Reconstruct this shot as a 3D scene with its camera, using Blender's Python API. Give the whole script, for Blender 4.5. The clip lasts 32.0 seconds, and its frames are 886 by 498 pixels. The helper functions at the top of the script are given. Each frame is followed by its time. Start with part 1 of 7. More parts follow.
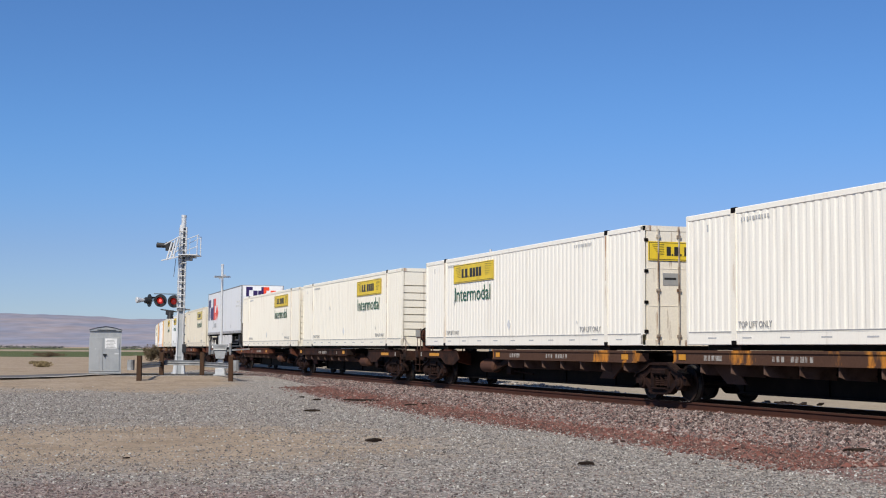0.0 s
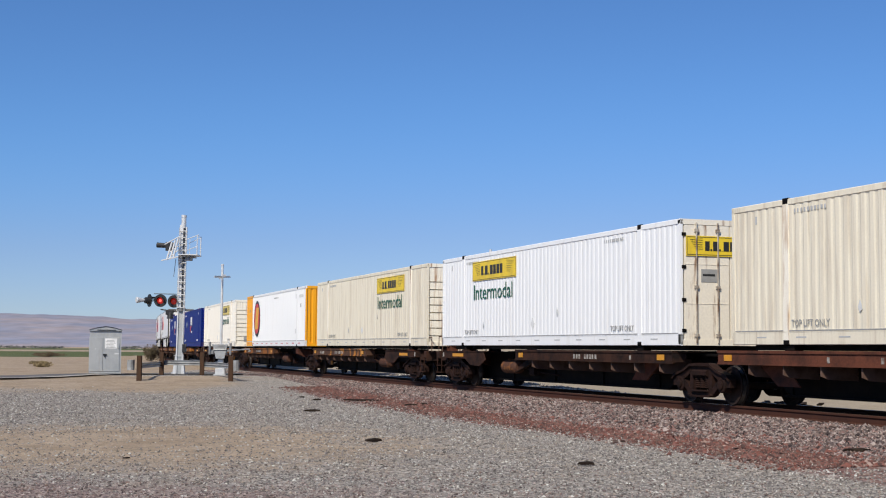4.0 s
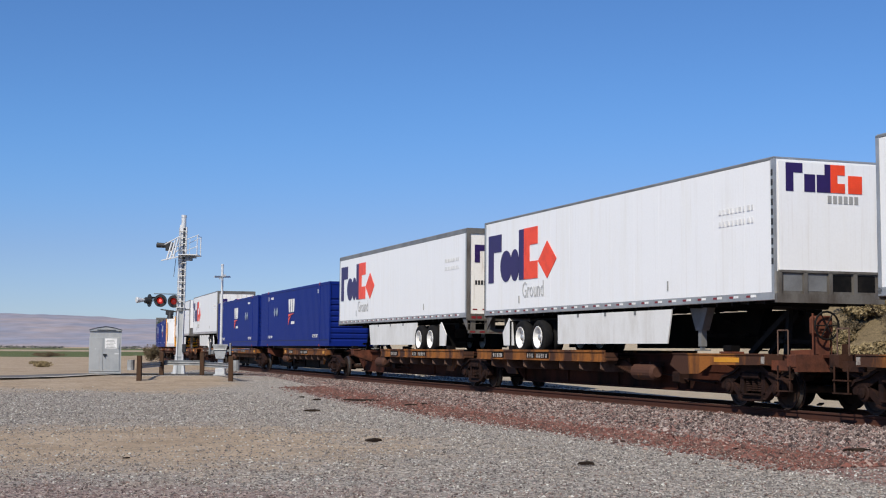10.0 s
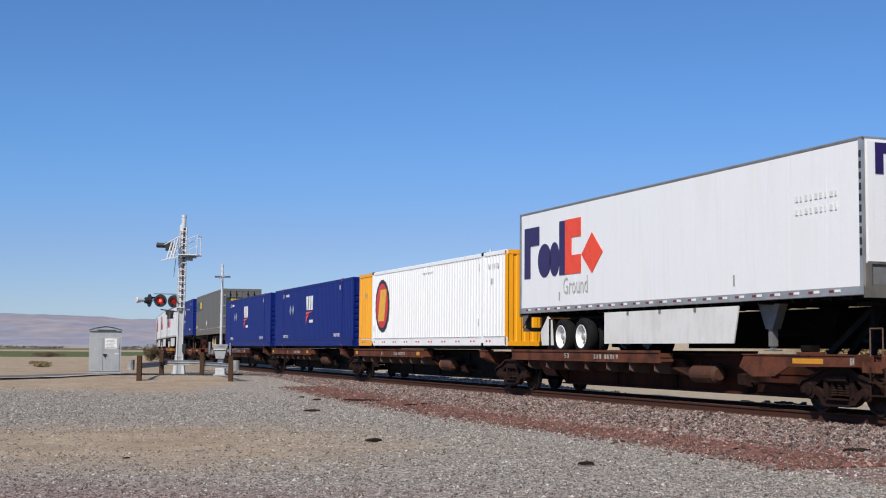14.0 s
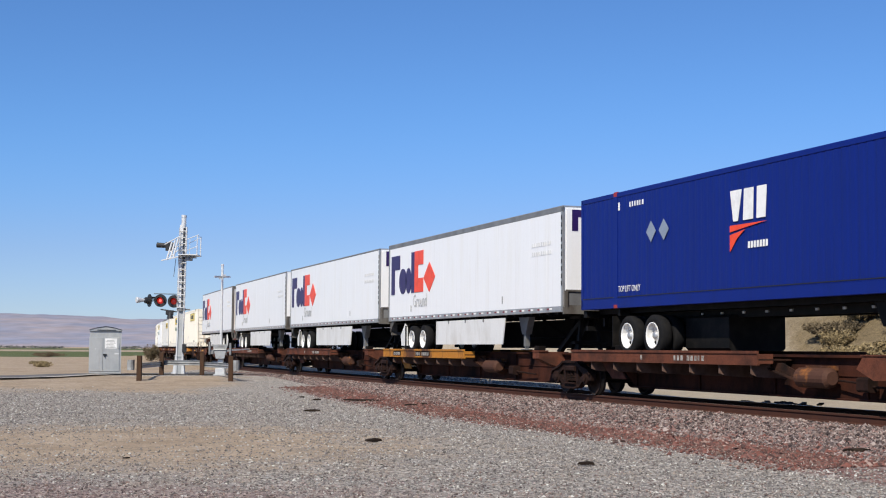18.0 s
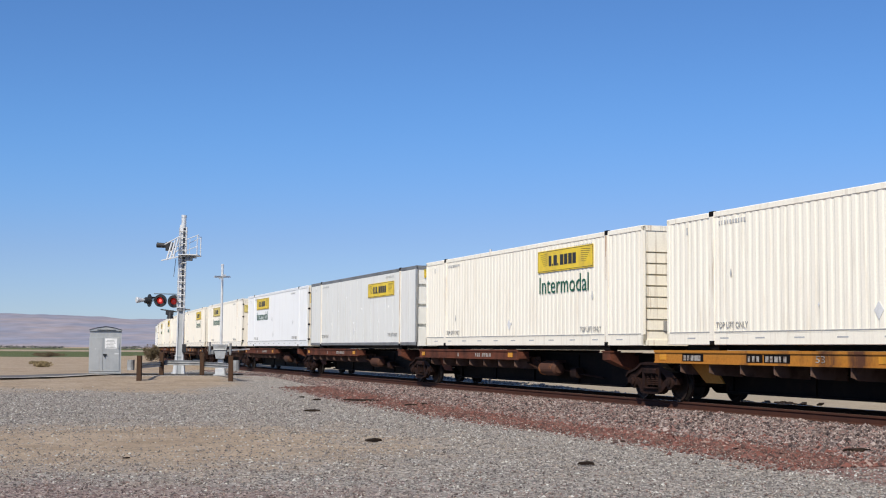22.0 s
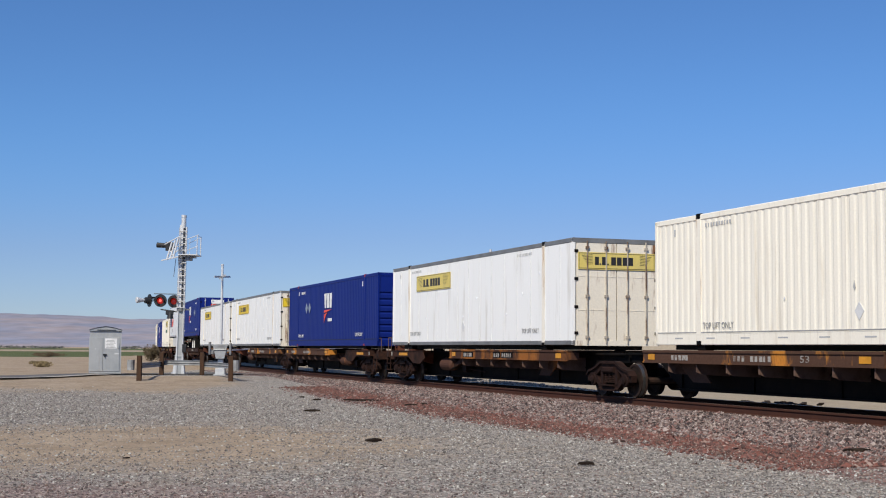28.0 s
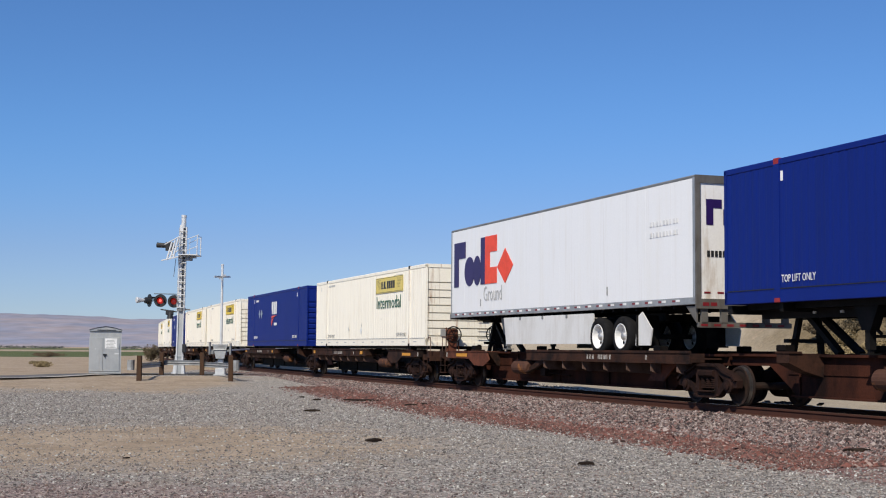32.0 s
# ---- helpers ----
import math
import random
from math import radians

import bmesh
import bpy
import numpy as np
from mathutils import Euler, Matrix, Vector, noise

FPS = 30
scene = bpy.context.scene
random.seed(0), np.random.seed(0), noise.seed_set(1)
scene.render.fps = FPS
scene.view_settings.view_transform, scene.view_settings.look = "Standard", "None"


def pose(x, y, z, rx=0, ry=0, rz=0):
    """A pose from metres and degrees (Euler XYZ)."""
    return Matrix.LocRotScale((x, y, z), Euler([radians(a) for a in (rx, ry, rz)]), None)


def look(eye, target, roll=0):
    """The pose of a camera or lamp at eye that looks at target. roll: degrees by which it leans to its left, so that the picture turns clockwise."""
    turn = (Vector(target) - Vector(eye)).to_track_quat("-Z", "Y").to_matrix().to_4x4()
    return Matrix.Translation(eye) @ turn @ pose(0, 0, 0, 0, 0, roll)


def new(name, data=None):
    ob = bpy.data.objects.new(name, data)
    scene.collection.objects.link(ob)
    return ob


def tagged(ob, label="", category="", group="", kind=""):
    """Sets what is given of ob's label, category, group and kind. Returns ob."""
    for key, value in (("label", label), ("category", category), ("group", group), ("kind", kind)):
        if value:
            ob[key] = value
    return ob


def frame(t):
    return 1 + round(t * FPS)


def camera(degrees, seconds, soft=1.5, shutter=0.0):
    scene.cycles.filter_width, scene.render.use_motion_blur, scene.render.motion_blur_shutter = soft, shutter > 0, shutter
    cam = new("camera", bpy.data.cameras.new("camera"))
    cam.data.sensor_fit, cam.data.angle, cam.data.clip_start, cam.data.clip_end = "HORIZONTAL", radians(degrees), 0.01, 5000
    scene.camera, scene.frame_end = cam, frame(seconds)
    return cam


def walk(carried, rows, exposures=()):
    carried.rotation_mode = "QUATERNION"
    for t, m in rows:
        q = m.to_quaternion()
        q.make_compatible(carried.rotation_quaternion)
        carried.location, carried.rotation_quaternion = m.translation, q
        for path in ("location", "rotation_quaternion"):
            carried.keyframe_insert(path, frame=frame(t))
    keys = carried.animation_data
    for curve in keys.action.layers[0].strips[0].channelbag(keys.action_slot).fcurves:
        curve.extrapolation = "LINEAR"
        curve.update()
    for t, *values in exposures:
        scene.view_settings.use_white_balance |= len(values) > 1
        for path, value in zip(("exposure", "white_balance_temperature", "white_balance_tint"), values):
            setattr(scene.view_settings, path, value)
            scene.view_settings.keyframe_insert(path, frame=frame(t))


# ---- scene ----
cam = camera(36.067, 32.0, 1.1)
EYE = (0.0, 0.0, 1.6)
VIEW = look(EYE, (0.0, 100.0, 8.954), 0.4147)
walk(cam, [(0.0, VIEW), (32.0, VIEW)], [(0.0, 0.07), (6.0, 0.08), (8.3, 0.12), (9.0, 0.17), (9.7, 0.13), (10.5, 0.11), (14.5, 0.12), (17.0, 0.21), (18.0, 0.27), (18.6, 0.21), (20.0, 0.17), (21.5, 0.16), (22.2, 0.15), (23.0, 0.05), (25.0, 0.03), (30.0, 0.03), (32.0, 0.07)])

# ---------------------------------------------------------------- light
SUN_TO = Vector((-0.446, -0.892, 0.0)).normalized()
SUN_EL = radians(44)
world = bpy.data.worlds.new("world")
scene.world = world
world.use_nodes = True
wn = world.node_tree.nodes
sky = wn.new("ShaderNodeTexSky")
sky.sky_type = "NISHITA"
sky.sun_disc = False
sky.sun_elevation = SUN_EL
sky.sun_rotation = math.atan2(SUN_TO.x, SUN_TO.y)
sky.altitude = 1200.0
sky.air_density = 1.0
sky.dust_density = 0.3
sky.ozone_density = 2.5
wn["Background"].inputs["Strength"].default_value = 0.0735
tone = wn.new("ShaderNodeMix")          # the cool cast of the clear sky
tone.data_type, tone.blend_type = "RGBA", "MULTIPLY"
tone.inputs["Factor"].default_value = 1.0
rgb = wn.new("ShaderNodeSeparateColor")
world.node_tree.links.new(sky.outputs[0], rgb.inputs[0])
low_sky = wn.new("ShaderNodeMapRange")  # the pale hazy sky is greyer than the deep blue
low_sky.interpolation_type = "SMOOTHSTEP"
low_sky.inputs["From Min"].default_value, low_sky.inputs["From Max"].default_value = 2.4, 5.2
world.node_tree.links.new(rgb.outputs[0], low_sky.inputs["Value"])
tint = wn.new("ShaderNodeMix")
tint.data_type = "RGBA"
tint.inputs["A"].default_value = (0.655, 1.0, 1.43, 1.0)
tint.inputs["B"].default_value = (0.722, 0.855, 1.22, 1.0)
world.node_tree.links.new(low_sky.outputs[0], tint.inputs["Factor"])
world.node_tree.links.new(tint.outputs["Result"], tone.inputs["B"])
world.node_tree.links.new(sky.outputs[0], tone.inputs["A"])
world.node_tree.links.new(tone.outputs["Result"], wn["Background"].inputs["Color"])
sun_data = bpy.data.lights.new("sun", "SUN")
sun_data.energy = 4.55
sun_data.angle = radians(0.53)
sun_data.color = (1.0, 0.925, 0.80)
sun = new("sun", sun_data)
sd = Vector((SUN_TO.x * math.cos(SUN_EL), SUN_TO.y * math.cos(SUN_EL), math.sin(SUN_EL)))
sun.matrix_world = look(sd * 200.0, (0, 0, 0))

# ---------------------------------------------------------------- materials
MATS = {}


def mat(name, color, rough=0.6, metal=0.0, color2=None, scale=3.0, stretch=(1, 1, 1), low=0.45, high=0.7,
        fine=0.06, fine_scale=40.0, bump=0.0, bump_scale=60.0, spec=0.5, emit=None, island=None, streak=0.0):
    """Paint, metal, earth: base colour, a second colour in stains, fine grain and relief."""
    m = bpy.data.materials.new(name)
    m.use_nodes = True
    nt = m.node_tree
    n, l = nt.nodes, nt.links
    b = n["Principled BSDF"]
    b.inputs["Roughness"].default_value = rough
    b.inputs["Metallic"].default_value = metal
    b.inputs["Specular IOR Level"].default_value = spec
    tc = n.new("ShaderNodeTexCoord")
    mp = n.new("ShaderNodeMapping")
    mp.inputs["Scale"].default_value = stretch
    l.new(tc.outputs["Object"], mp.inputs["Vector"])
    oi = n.new("ShaderNodeObjectInfo")      # each piece has stains of its own
    om = n.new("ShaderNodeVectorMath")
    om.operation = "SCALE"
    om.inputs[0].default_value = (37.0, 19.0, 53.0)
    l.new(oi.outputs["Random"], om.inputs["Scale"])
    l.new(om.outputs[0], mp.inputs["Location"])
    nz = n.new("ShaderNodeTexNoise")
    nz.inputs["Scale"].default_value = scale
    nz.inputs["Detail"].default_value = 6.0
    nz.inputs["Roughness"].default_value = 0.62
    l.new(mp.outputs[0], nz.inputs["Vector"])
    rp = n.new("ShaderNodeMapRange")
    rp.inputs["From Min"].default_value = low
    rp.inputs["From Max"].default_value = high
    l.new(nz.outputs["Fac"], rp.inputs["Value"])
    mx = n.new("ShaderNodeMix")
    mx.data_type = "RGBA"
    mx.inputs["A"].default_value = (*color, 1)
    mx.inputs["B"].default_value = (*(color2 or tuple(c * 0.8 for c in color)), 1)
    l.new(rp.outputs[0], mx.inputs["Factor"])
    nf = n.new("ShaderNodeTexNoise")
    nf.inputs["Scale"].default_value = fine_scale
    nf.inputs["Detail"].default_value = 3.0
    l.new(tc.outputs["Object"], nf.inputs["Vector"])
    fr = n.new("ShaderNodeMapRange")
    fr.inputs["From Min"].default_value = 0.25
    fr.inputs["From Max"].default_value = 0.75
    fr.inputs["To Min"].default_value = 1 - fine
    fr.inputs["To Max"].default_value = 1 + fine
    l.new(nf.outputs["Fac"], fr.inputs["Value"])
    mu = n.new("ShaderNodeMix")
    mu.data_type = "RGBA"
    mu.blend_type = "MULTIPLY"
    mu.inputs["Factor"].default_value = 1.0
    l.new(mx.outputs["Result"], mu.inputs["A"])
    l.new(fr.outputs[0], mu.inputs["B"])
    out = mu.outputs["Result"]
    if streak:
        m3 = n.new("ShaderNodeMapping")
        m3.inputs["Scale"].default_value = (9.0, 9.0, 0.30)
        l.new(tc.outputs["Object"], m3.inputs["Vector"])
        l.new(om.outputs[0], m3.inputs["Location"])
        n3 = n.new("ShaderNodeTexNoise")
        n3.inputs["Scale"].default_value, n3.inputs["Detail"].default_value, n3.inputs["Roughness"].default_value = 1.0, 4.0, 0.7
        l.new(m3.outputs[0], n3.inputs["Vector"])
        r3 = n.new("ShaderNodeMapRange")
        r3.inputs["From Min"].default_value, r3.inputs["From Max"].default_value = 0.56, 0.74
        r3.inputs["To Max"].default_value = streak
        l.new(n3.outputs["Fac"], r3.inputs["Value"])
        s3 = n.new("ShaderNodeMix")
        s3.data_type = "RGBA"
        s3.inputs["B"].default_value = (0.30, 0.20, 0.11, 1)
        l.new(r3.outputs[0], s3.inputs["Factor"])
        l.new(out, s3.inputs["A"])
        out = s3.outputs["Result"]
    if island:
        ge = n.new("ShaderNodeNewGeometry")
        cr = n.new("ShaderNodeValToRGB")
        el = cr.color_ramp.elements
        while len(el) < len(island):
            el.new(0.5)
        for e, (p, c) in zip(el, island):
            e.position = p
            e.color = (*c, 1)
        cr.color_ramp.interpolation = "CONSTANT"
        l.new(ge.outputs["Random Per Island"], cr.inputs["Fac"])
        m2 = n.new("ShaderNodeMix")
        m2.data_type = "RGBA"
        m2.blend_type = "MULTIPLY"
        m2.inputs["Factor"].default_value = 1.0
        l.new(out, m2.inputs["A"])
        l.new(cr.outputs["Color"], m2.inputs["B"])
        out = m2.outputs["Result"]
    l.new(out, b.inputs["Base Color"])
    if bump:
        nb = n.new("ShaderNodeTexNoise")
        nb.inputs["Scale"].default_value = bump_scale
        nb.inputs["Detail"].default_value = 4.0
        l.new(tc.outputs["Object"], nb.inputs["Vector"])
        bp = n.new("ShaderNodeBump")
        bp.inputs["Strength"].default_value = bump
        bp.inputs["Distance"].default_value = 0.02
        l.new(nb.outputs["Fac"], bp.inputs["Height"])
        l.new(bp.outputs[0], b.inputs["Normal"])
    if emit:
        b.inputs["Emission Color"].default_value = (*emit[:3], 1)
        b.inputs["Emission Strength"].default_value = emit[3]
    MATS[name] = m
    return m


V = (2.2, 2.2, 0.22)
mat("white_paint", (0.92, 0.88, 0.775), 0.45, 0, (0.78, 0.73, 0.63), 1.6, V, 0.56, 0.78, 0.03, 25, streak=0.2)
mat("clean_white", (0.85, 0.86, 0.86), 0.4, 0, (0.74, 0.73, 0.70), 1.4, V, 0.55, 0.8, 0.02, 25, streak=0.15)
mat("cream_paint", (0.78, 0.72, 0.575), 0.5, 0, (0.58, 0.50, 0.38), 1.6, V, 0.5, 0.78, 0.04, 25, streak=0.5)
mat("pale_cream_paint", (0.91, 0.862, 0.735), 0.5, 0, (0.75, 0.68, 0.55), 1.7, V, 0.55, 0.78, 0.04, 25, streak=0.3)
mat("reefer_white", (0.90, 0.90, 0.87), 0.4, 0, (0.60, 0.57, 0.50), 1.5, V, 0.55, 0.8, 0.03, 25, streak=0.12)
mat("reefer_grey", (0.775, 0.775, 0.735), 0.45, 0, (0.66, 0.64, 0.575), 1.5, V, 0.5, 0.8, 0.03, 25, streak=0.25)
mat("dirty_door", (0.80, 0.74, 0.62), 0.55, 0, (0.22, 0.105, 0.045), 1.3, (1.5, 3.4, 0.45), 0.58, 0.71, 0.06, 20)
mat("end_paint", (0.88, 0.83, 0.70), 0.5, 0, (0.36, 0.19, 0.09), 1.5, (1, 2.6, 0.25), 0.58, 0.72, 0.05, 20, streak=0.65)
mat("rust_streak", (0.30, 0.14, 0.06), 0.8, 0, (0.50, 0.33, 0.2), 4.0, (2, 2, 0.4), 0.35, 0.65, 0.1, 30)
mat("blue_paint", (0.0042, 0.0175, 0.172), 0.5, 0, (0.005, 0.016, 0.14), 1.3, V, 0.45, 0.8, 0.05, 25, spec=0.15)
mat("orange_paint", (0.85, 0.38, 0.01), 0.45, 0, (0.70, 0.30, 0.02), 1.5, V, 0.5, 0.8, 0.04, 25)
mat("van_door", (0.80, 0.785, 0.745), 0.4, 0, (0.52, 0.44, 0.35), 1.6, (1.5, 2.2, 0.35), 0.54, 0.74, 0.04, 20, streak=0.35)
mat("skirt_white", (0.70, 0.70, 0.685), 0.4, 0, (0.56, 0.545, 0.51), 1.6, (1.2, 1.2, 0.5), 0.45, 0.75, 0.03, 20, streak=0.15)
mat("trailer_white", (0.80, 0.808, 0.815), 0.35, 0, (0.76, 0.755, 0.73), 1.2, (1.5, 1.5, 0.2), 0.5, 0.8, 0.02, 20, streak=0.12)
mat("grey_trim", (0.15, 0.132, 0.108), 0.6, 0.0, (0.10, 0.085, 0.065), 1.4, (1.5, 1.5, 0.4), 0.4, 0.75, 0.06, 20)
mat("trailer_grey", (0.125, 0.125, 0.119), 0.55, 0.0, (0.105, 0.094, 0.076), 1.2, (1.6, 1.6, 0.25), 0.4, 0.75, 0.05, 20, streak=0.2)
mat("aluminium", (0.50, 0.50, 0.49), 0.4, 0.6, (0.36, 0.36, 0.35), 2.0, (1, 1, 1), 0.4, 0.7, 0.05, 30)
mat("grey_rail", (0.23, 0.235, 0.235), 0.5, 0.3, (0.15, 0.15, 0.15), 2.0, (1, 1, 1), 0.4, 0.7, 0.06, 30)
mat("sign_yellow", (0.80, 0.575, 0.03), 0.5, 0, (0.60, 0.42, 0.05), 2.5, (1, 1, 1), 0.45, 0.75, 0.04, 30)
mat("sign_faded", (0.70, 0.56, 0.15), 0.55, 0, (0.58, 0.48, 0.18), 2.5, (1, 1, 1), 0.45, 0.75, 0.04, 30)
mat("print_black", (0.022, 0.022, 0.022), 0.5)
mat("print_green", (0.006, 0.10, 0.055), 0.5)
mat("print_grey", (0.32, 0.32, 0.31), 0.5)
mat("print_mid", (0.47, 0.475, 0.47), 0.5)
mat("print_pale", (0.62, 0.63, 0.62), 0.5)
mat("print_purple", (0.024, 0.009, 0.088), 0.4)
mat("print_orange", (0.83, 0.065, 0.014), 0.4)
mat("print_white", (0.82, 0.82, 0.80), 0.5)
mat("print_red", (0.62, 0.02, 0.025), 0.4)
mat("print_gold", (0.82, 0.42, 0.02), 0.4)
mat("deep_green", (0.012, 0.055, 0.04), 0.45)
mat("silver_tape", (0.24, 0.285, 0.36), 0.35)
mat("rust_brown", (0.050, 0.023, 0.015), 0.8, 0, (0.013, 0.009, 0.008), 2.2, (1, 1, 1), 0.4, 0.66, 0.16, 25, 0.25, 40, spec=0.12)
mat("rust_red", (0.135, 0.047, 0.028), 0.8, 0, (0.055, 0.025, 0.018), 1.8, (1, 1, 1), 0.42, 0.66, 0.16, 25, 0.25, 40, spec=0.12)
mat("sill_patchy", (0.085, 0.045, 0.030), 0.75, 0, (0.50, 0.20, 0.035), 0.8, (1, 1, 0.3), 0.55, 0.60, 0.14, 20, 0.2, 40, spec=0.12)
mat("stained_post", (0.88, 0.83, 0.71), 0.5, 0, (0.48, 0.32, 0.18), 2.2, (3, 3, 0.3), 0.52, 0.70, 0.05, 20, streak=0.6)
mat("sill_bright", (0.42, 0.175, 0.030), 0.7, 0, (0.10, 0.045, 0.026), 0.9, (1, 1, 0.3), 0.5, 0.62, 0.12, 20, 0.2, 40, spec=0.12)
mat("sill_orange", (0.28, 0.105, 0.026), 0.7, 0, (0.062, 0.030, 0.020), 0.9, (1, 1, 0.3), 0.42, 0.54, 0.12, 20, 0.2, 40, spec=0.12)
# dark steel, blackened further to hold the deep shade under the cars
mat("dark_shade_steel", (0.0035, 0.003, 0.003), 0.75, 0, (0.012, 0.008, 0.006), 2.5, (1, 1, 1), 0.45, 0.7, 0.15, 25, 0.2, 40, spec=0.12)
mat("truck_iron", (0.026, 0.0125, 0.0095), 0.75, 0, (0.010, 0.006, 0.005), 4.0, (1, 1, 1), 0.42, 0.68, 0.15, 30, 0.25, 50, spec=0.12)
mat("wheel_steel", (0.028, 0.020, 0.017), 0.6, 0.2, (0.06, 0.034, 0.025), 4.0, (1, 1, 1), 0.45, 0.7, 0.1, 30, spec=0.12)
mat("tyre", (0.010, 0.010, 0.011), 0.85, 0, (0.018, 0.017, 0.016), 6.0, (1, 1, 1), 0.45, 0.75, 0.1, 40, 0.2, 60, spec=0.12)
mat("trailer_frame", (0.15, 0.14, 0.125), 0.5, 0.2, (0.07, 0.055, 0.042), 2.0, (1, 1, 0.5), 0.45, 0.7, 0.08, 30)
mat("casting_red", (0.30, 0.02, 0.02), 0.5)
mat("print_faint", (0.70, 0.705, 0.70), 0.5)
mat("reflector_amber", (0.62, 0.27, 0.012), 0.4)
mat("tank_rust", (0.075, 0.036, 0.025), 0.75, 0, (0.26, 0.10, 0.03), 1.8, (1, 1, 1), 0.58, 0.68, 0.12, 20, spec=0.15)
mat("tape_red", (0.20, 0.015, 0.02), 0.4)
mat("rim_white", (0.80, 0.80, 0.78), 0.45, 0, (0.6, 0.58, 0.54), 5.0, (1, 1, 1), 0.5, 0.8, 0.04, 30)
mat("rim_cream", (0.58, 0.44, 0.22), 0.5, 0, (0.42, 0.30, 0.16), 5.0, (1, 1, 1), 0.5, 0.8, 0.04, 30)
mat("chassis_black", (0.006, 0.006, 0.006), 0.6, 0, (0.02, 0.017, 0.015), 3.0, (1, 1, 1), 0.45, 0.75, 0.1, 30, spec=0.12)
mat("rail_steel", (0.068, 0.028, 0.019), 0.75, 0.0, (0.05, 0.024, 0.018), 3.0, (1, 1, 1), 0.4, 0.7, 0.12, 30, 0.2, 40, spec=0.12)
mat("rail_top", (0.35, 0.33, 0.32), 0.25, 0.9)
mat("cabinet_zinc", (0.43, 0.44, 0.43), 0.45, 0.25, (0.33, 0.345, 0.35), 2.2, (1, 1, 0.6), 0.42, 0.7, 0.06, 30, streak=0.25)
mat("galvanised", (0.58, 0.59, 0.59), 0.45, 0.3, (0.46, 0.47, 0.48), 3.0, (1, 1, 1), 0.42, 0.7, 0.06, 30, streak=0.2)
mat("silver_paint", (0.66, 0.665, 0.66), 0.4, 0.25, (0.54, 0.55, 0.55), 3.0, (1, 1, 1), 0.45, 0.7, 0.05, 30)
mat("signal_black", (0.013, 0.013, 0.014), 0.5)
mat("lens_lit", (0.25, 0.01, 0.01), 0.3, 0, emit=(1.0, 0.03, 0.02, 0.32))
mat("lamp_glow", (0.6, 0.1, 0.08), 0.3, 0, emit=(1.0, 0.16, 0.12, 1.3))
mat("spine_steel", (0.060, 0.020, 0.012), 0.8, 0, (0.012, 0.006, 0.005), 1.1, (1, 1, 0.5), 0.42, 0.66, 0.16, 25, 0.25, 40, spec=0.1)
mat("lens_dim", (0.16, 0.012, 0.010), 0.25, 0, emit=(1.0, 0.04, 0.02, 0.16))
mat("creosote_wood", (0.070, 0.038, 0.022), 0.9, 0, (0.05, 0.033, 0.024), 3.0, (4, 4, 0.6), 0.4, 0.7, 0.2, 40, 0.3, 50, spec=0.12)
mat("scrap_wood", (0.02, 0.014, 0.011), 0.9, 0, (0.05, 0.036, 0.027), 5.0, (1, 1, 1), 0.45, 0.7, 0.2, 40, 0.4, 40, spec=0.12)
mat("asphalt", (0.115, 0.112, 0.11), 0.9, 0, (0.19, 0.18, 0.165), 0.5, (1, 1, 1), 0.45, 0.7, 0.15, 12, 0.2, 40, spec=0.12)
mat("road_line", (0.55, 0.50, 0.43), 0.8, 0, (0.40, 0.36, 0.31), 2.0, (1, 1, 1), 0.45, 0.65, 0.1, 20)
# distance haze is mixed into this rock colour, pale and bluish
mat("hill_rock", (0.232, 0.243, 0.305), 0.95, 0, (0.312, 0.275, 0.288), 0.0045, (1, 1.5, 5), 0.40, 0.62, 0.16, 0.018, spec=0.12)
mat("tan_brush", (0.30, 0.235, 0.13), 0.95, 0, (0.15, 0.115, 0.06), 1.5, (1, 1, 1), 0.4, 0.7, 0.3, 9, spec=0.1)
mat("stencil_dull", (0.36, 0.34, 0.31), 0.7, 0, (0.16, 0.12, 0.10), 9.0, (1, 1, 1), 0.45, 0.62, spec=0.12)
mat("door_rod", (0.42, 0.38, 0.32), 0.6, 0, (0.12, 0.065, 0.035), 3.0, (1, 1, 0.5), 0.45, 0.6, 0.1, 30)
mat("weathered_zinc", (0.36, 0.37, 0.37), 0.5, 0.3, (0.20, 0.20, 0.195), 2.5, (1, 1, 1), 0.42, 0.7, 0.08, 30, streak=0.3)
mat("tread_steel", (0.22, 0.21, 0.205), 0.3, 0.9)
mat("bracket_steel", (0.14, 0.088, 0.068), 0.8, 0, (0.07, 0.04, 0.03), 3.0, spec=0.12)
mat("dry_brush", (0.15, 0.118, 0.075), 0.95, 0, (0.09, 0.07, 0.042), 1.5, (1, 1, 1), 0.4, 0.7, 0.25, 9, spec=0.12)
# leaf colour greyed and blued to carry the haze of distance
mat("hazy_leaf", (0.165, 0.168, 0.165), 0.95, 0, (0.21, 0.195, 0.16), 0.1, (1, 1, 1), 0.4, 0.7, 0.1, 1, spec=0.12)
mat("bark", (0.10, 0.075, 0.055), 0.9)
STONE = [(0.0, (1.0, 0.98, 0.95)), (0.16, (0.66, 0.62, 0.60)), (0.42, (0.42, 0.40, 0.40)), (0.62, (0.80, 0.70, 0.62)),
         (0.76, (0.33, 0.31, 0.30)), (0.92, (1.4, 1.43, 1.38))]
REDS = [(0.0, (0.95, 0.62, 0.56)), (0.2, (0.55, 0.38, 0.36)), (0.42, (0.75, 0.66, 0.60)), (0.56, (0.36, 0.29, 0.28)),
        (0.74, (0.86, 0.46, 0.40)), (0.93, (1.5, 1.42, 1.32))]
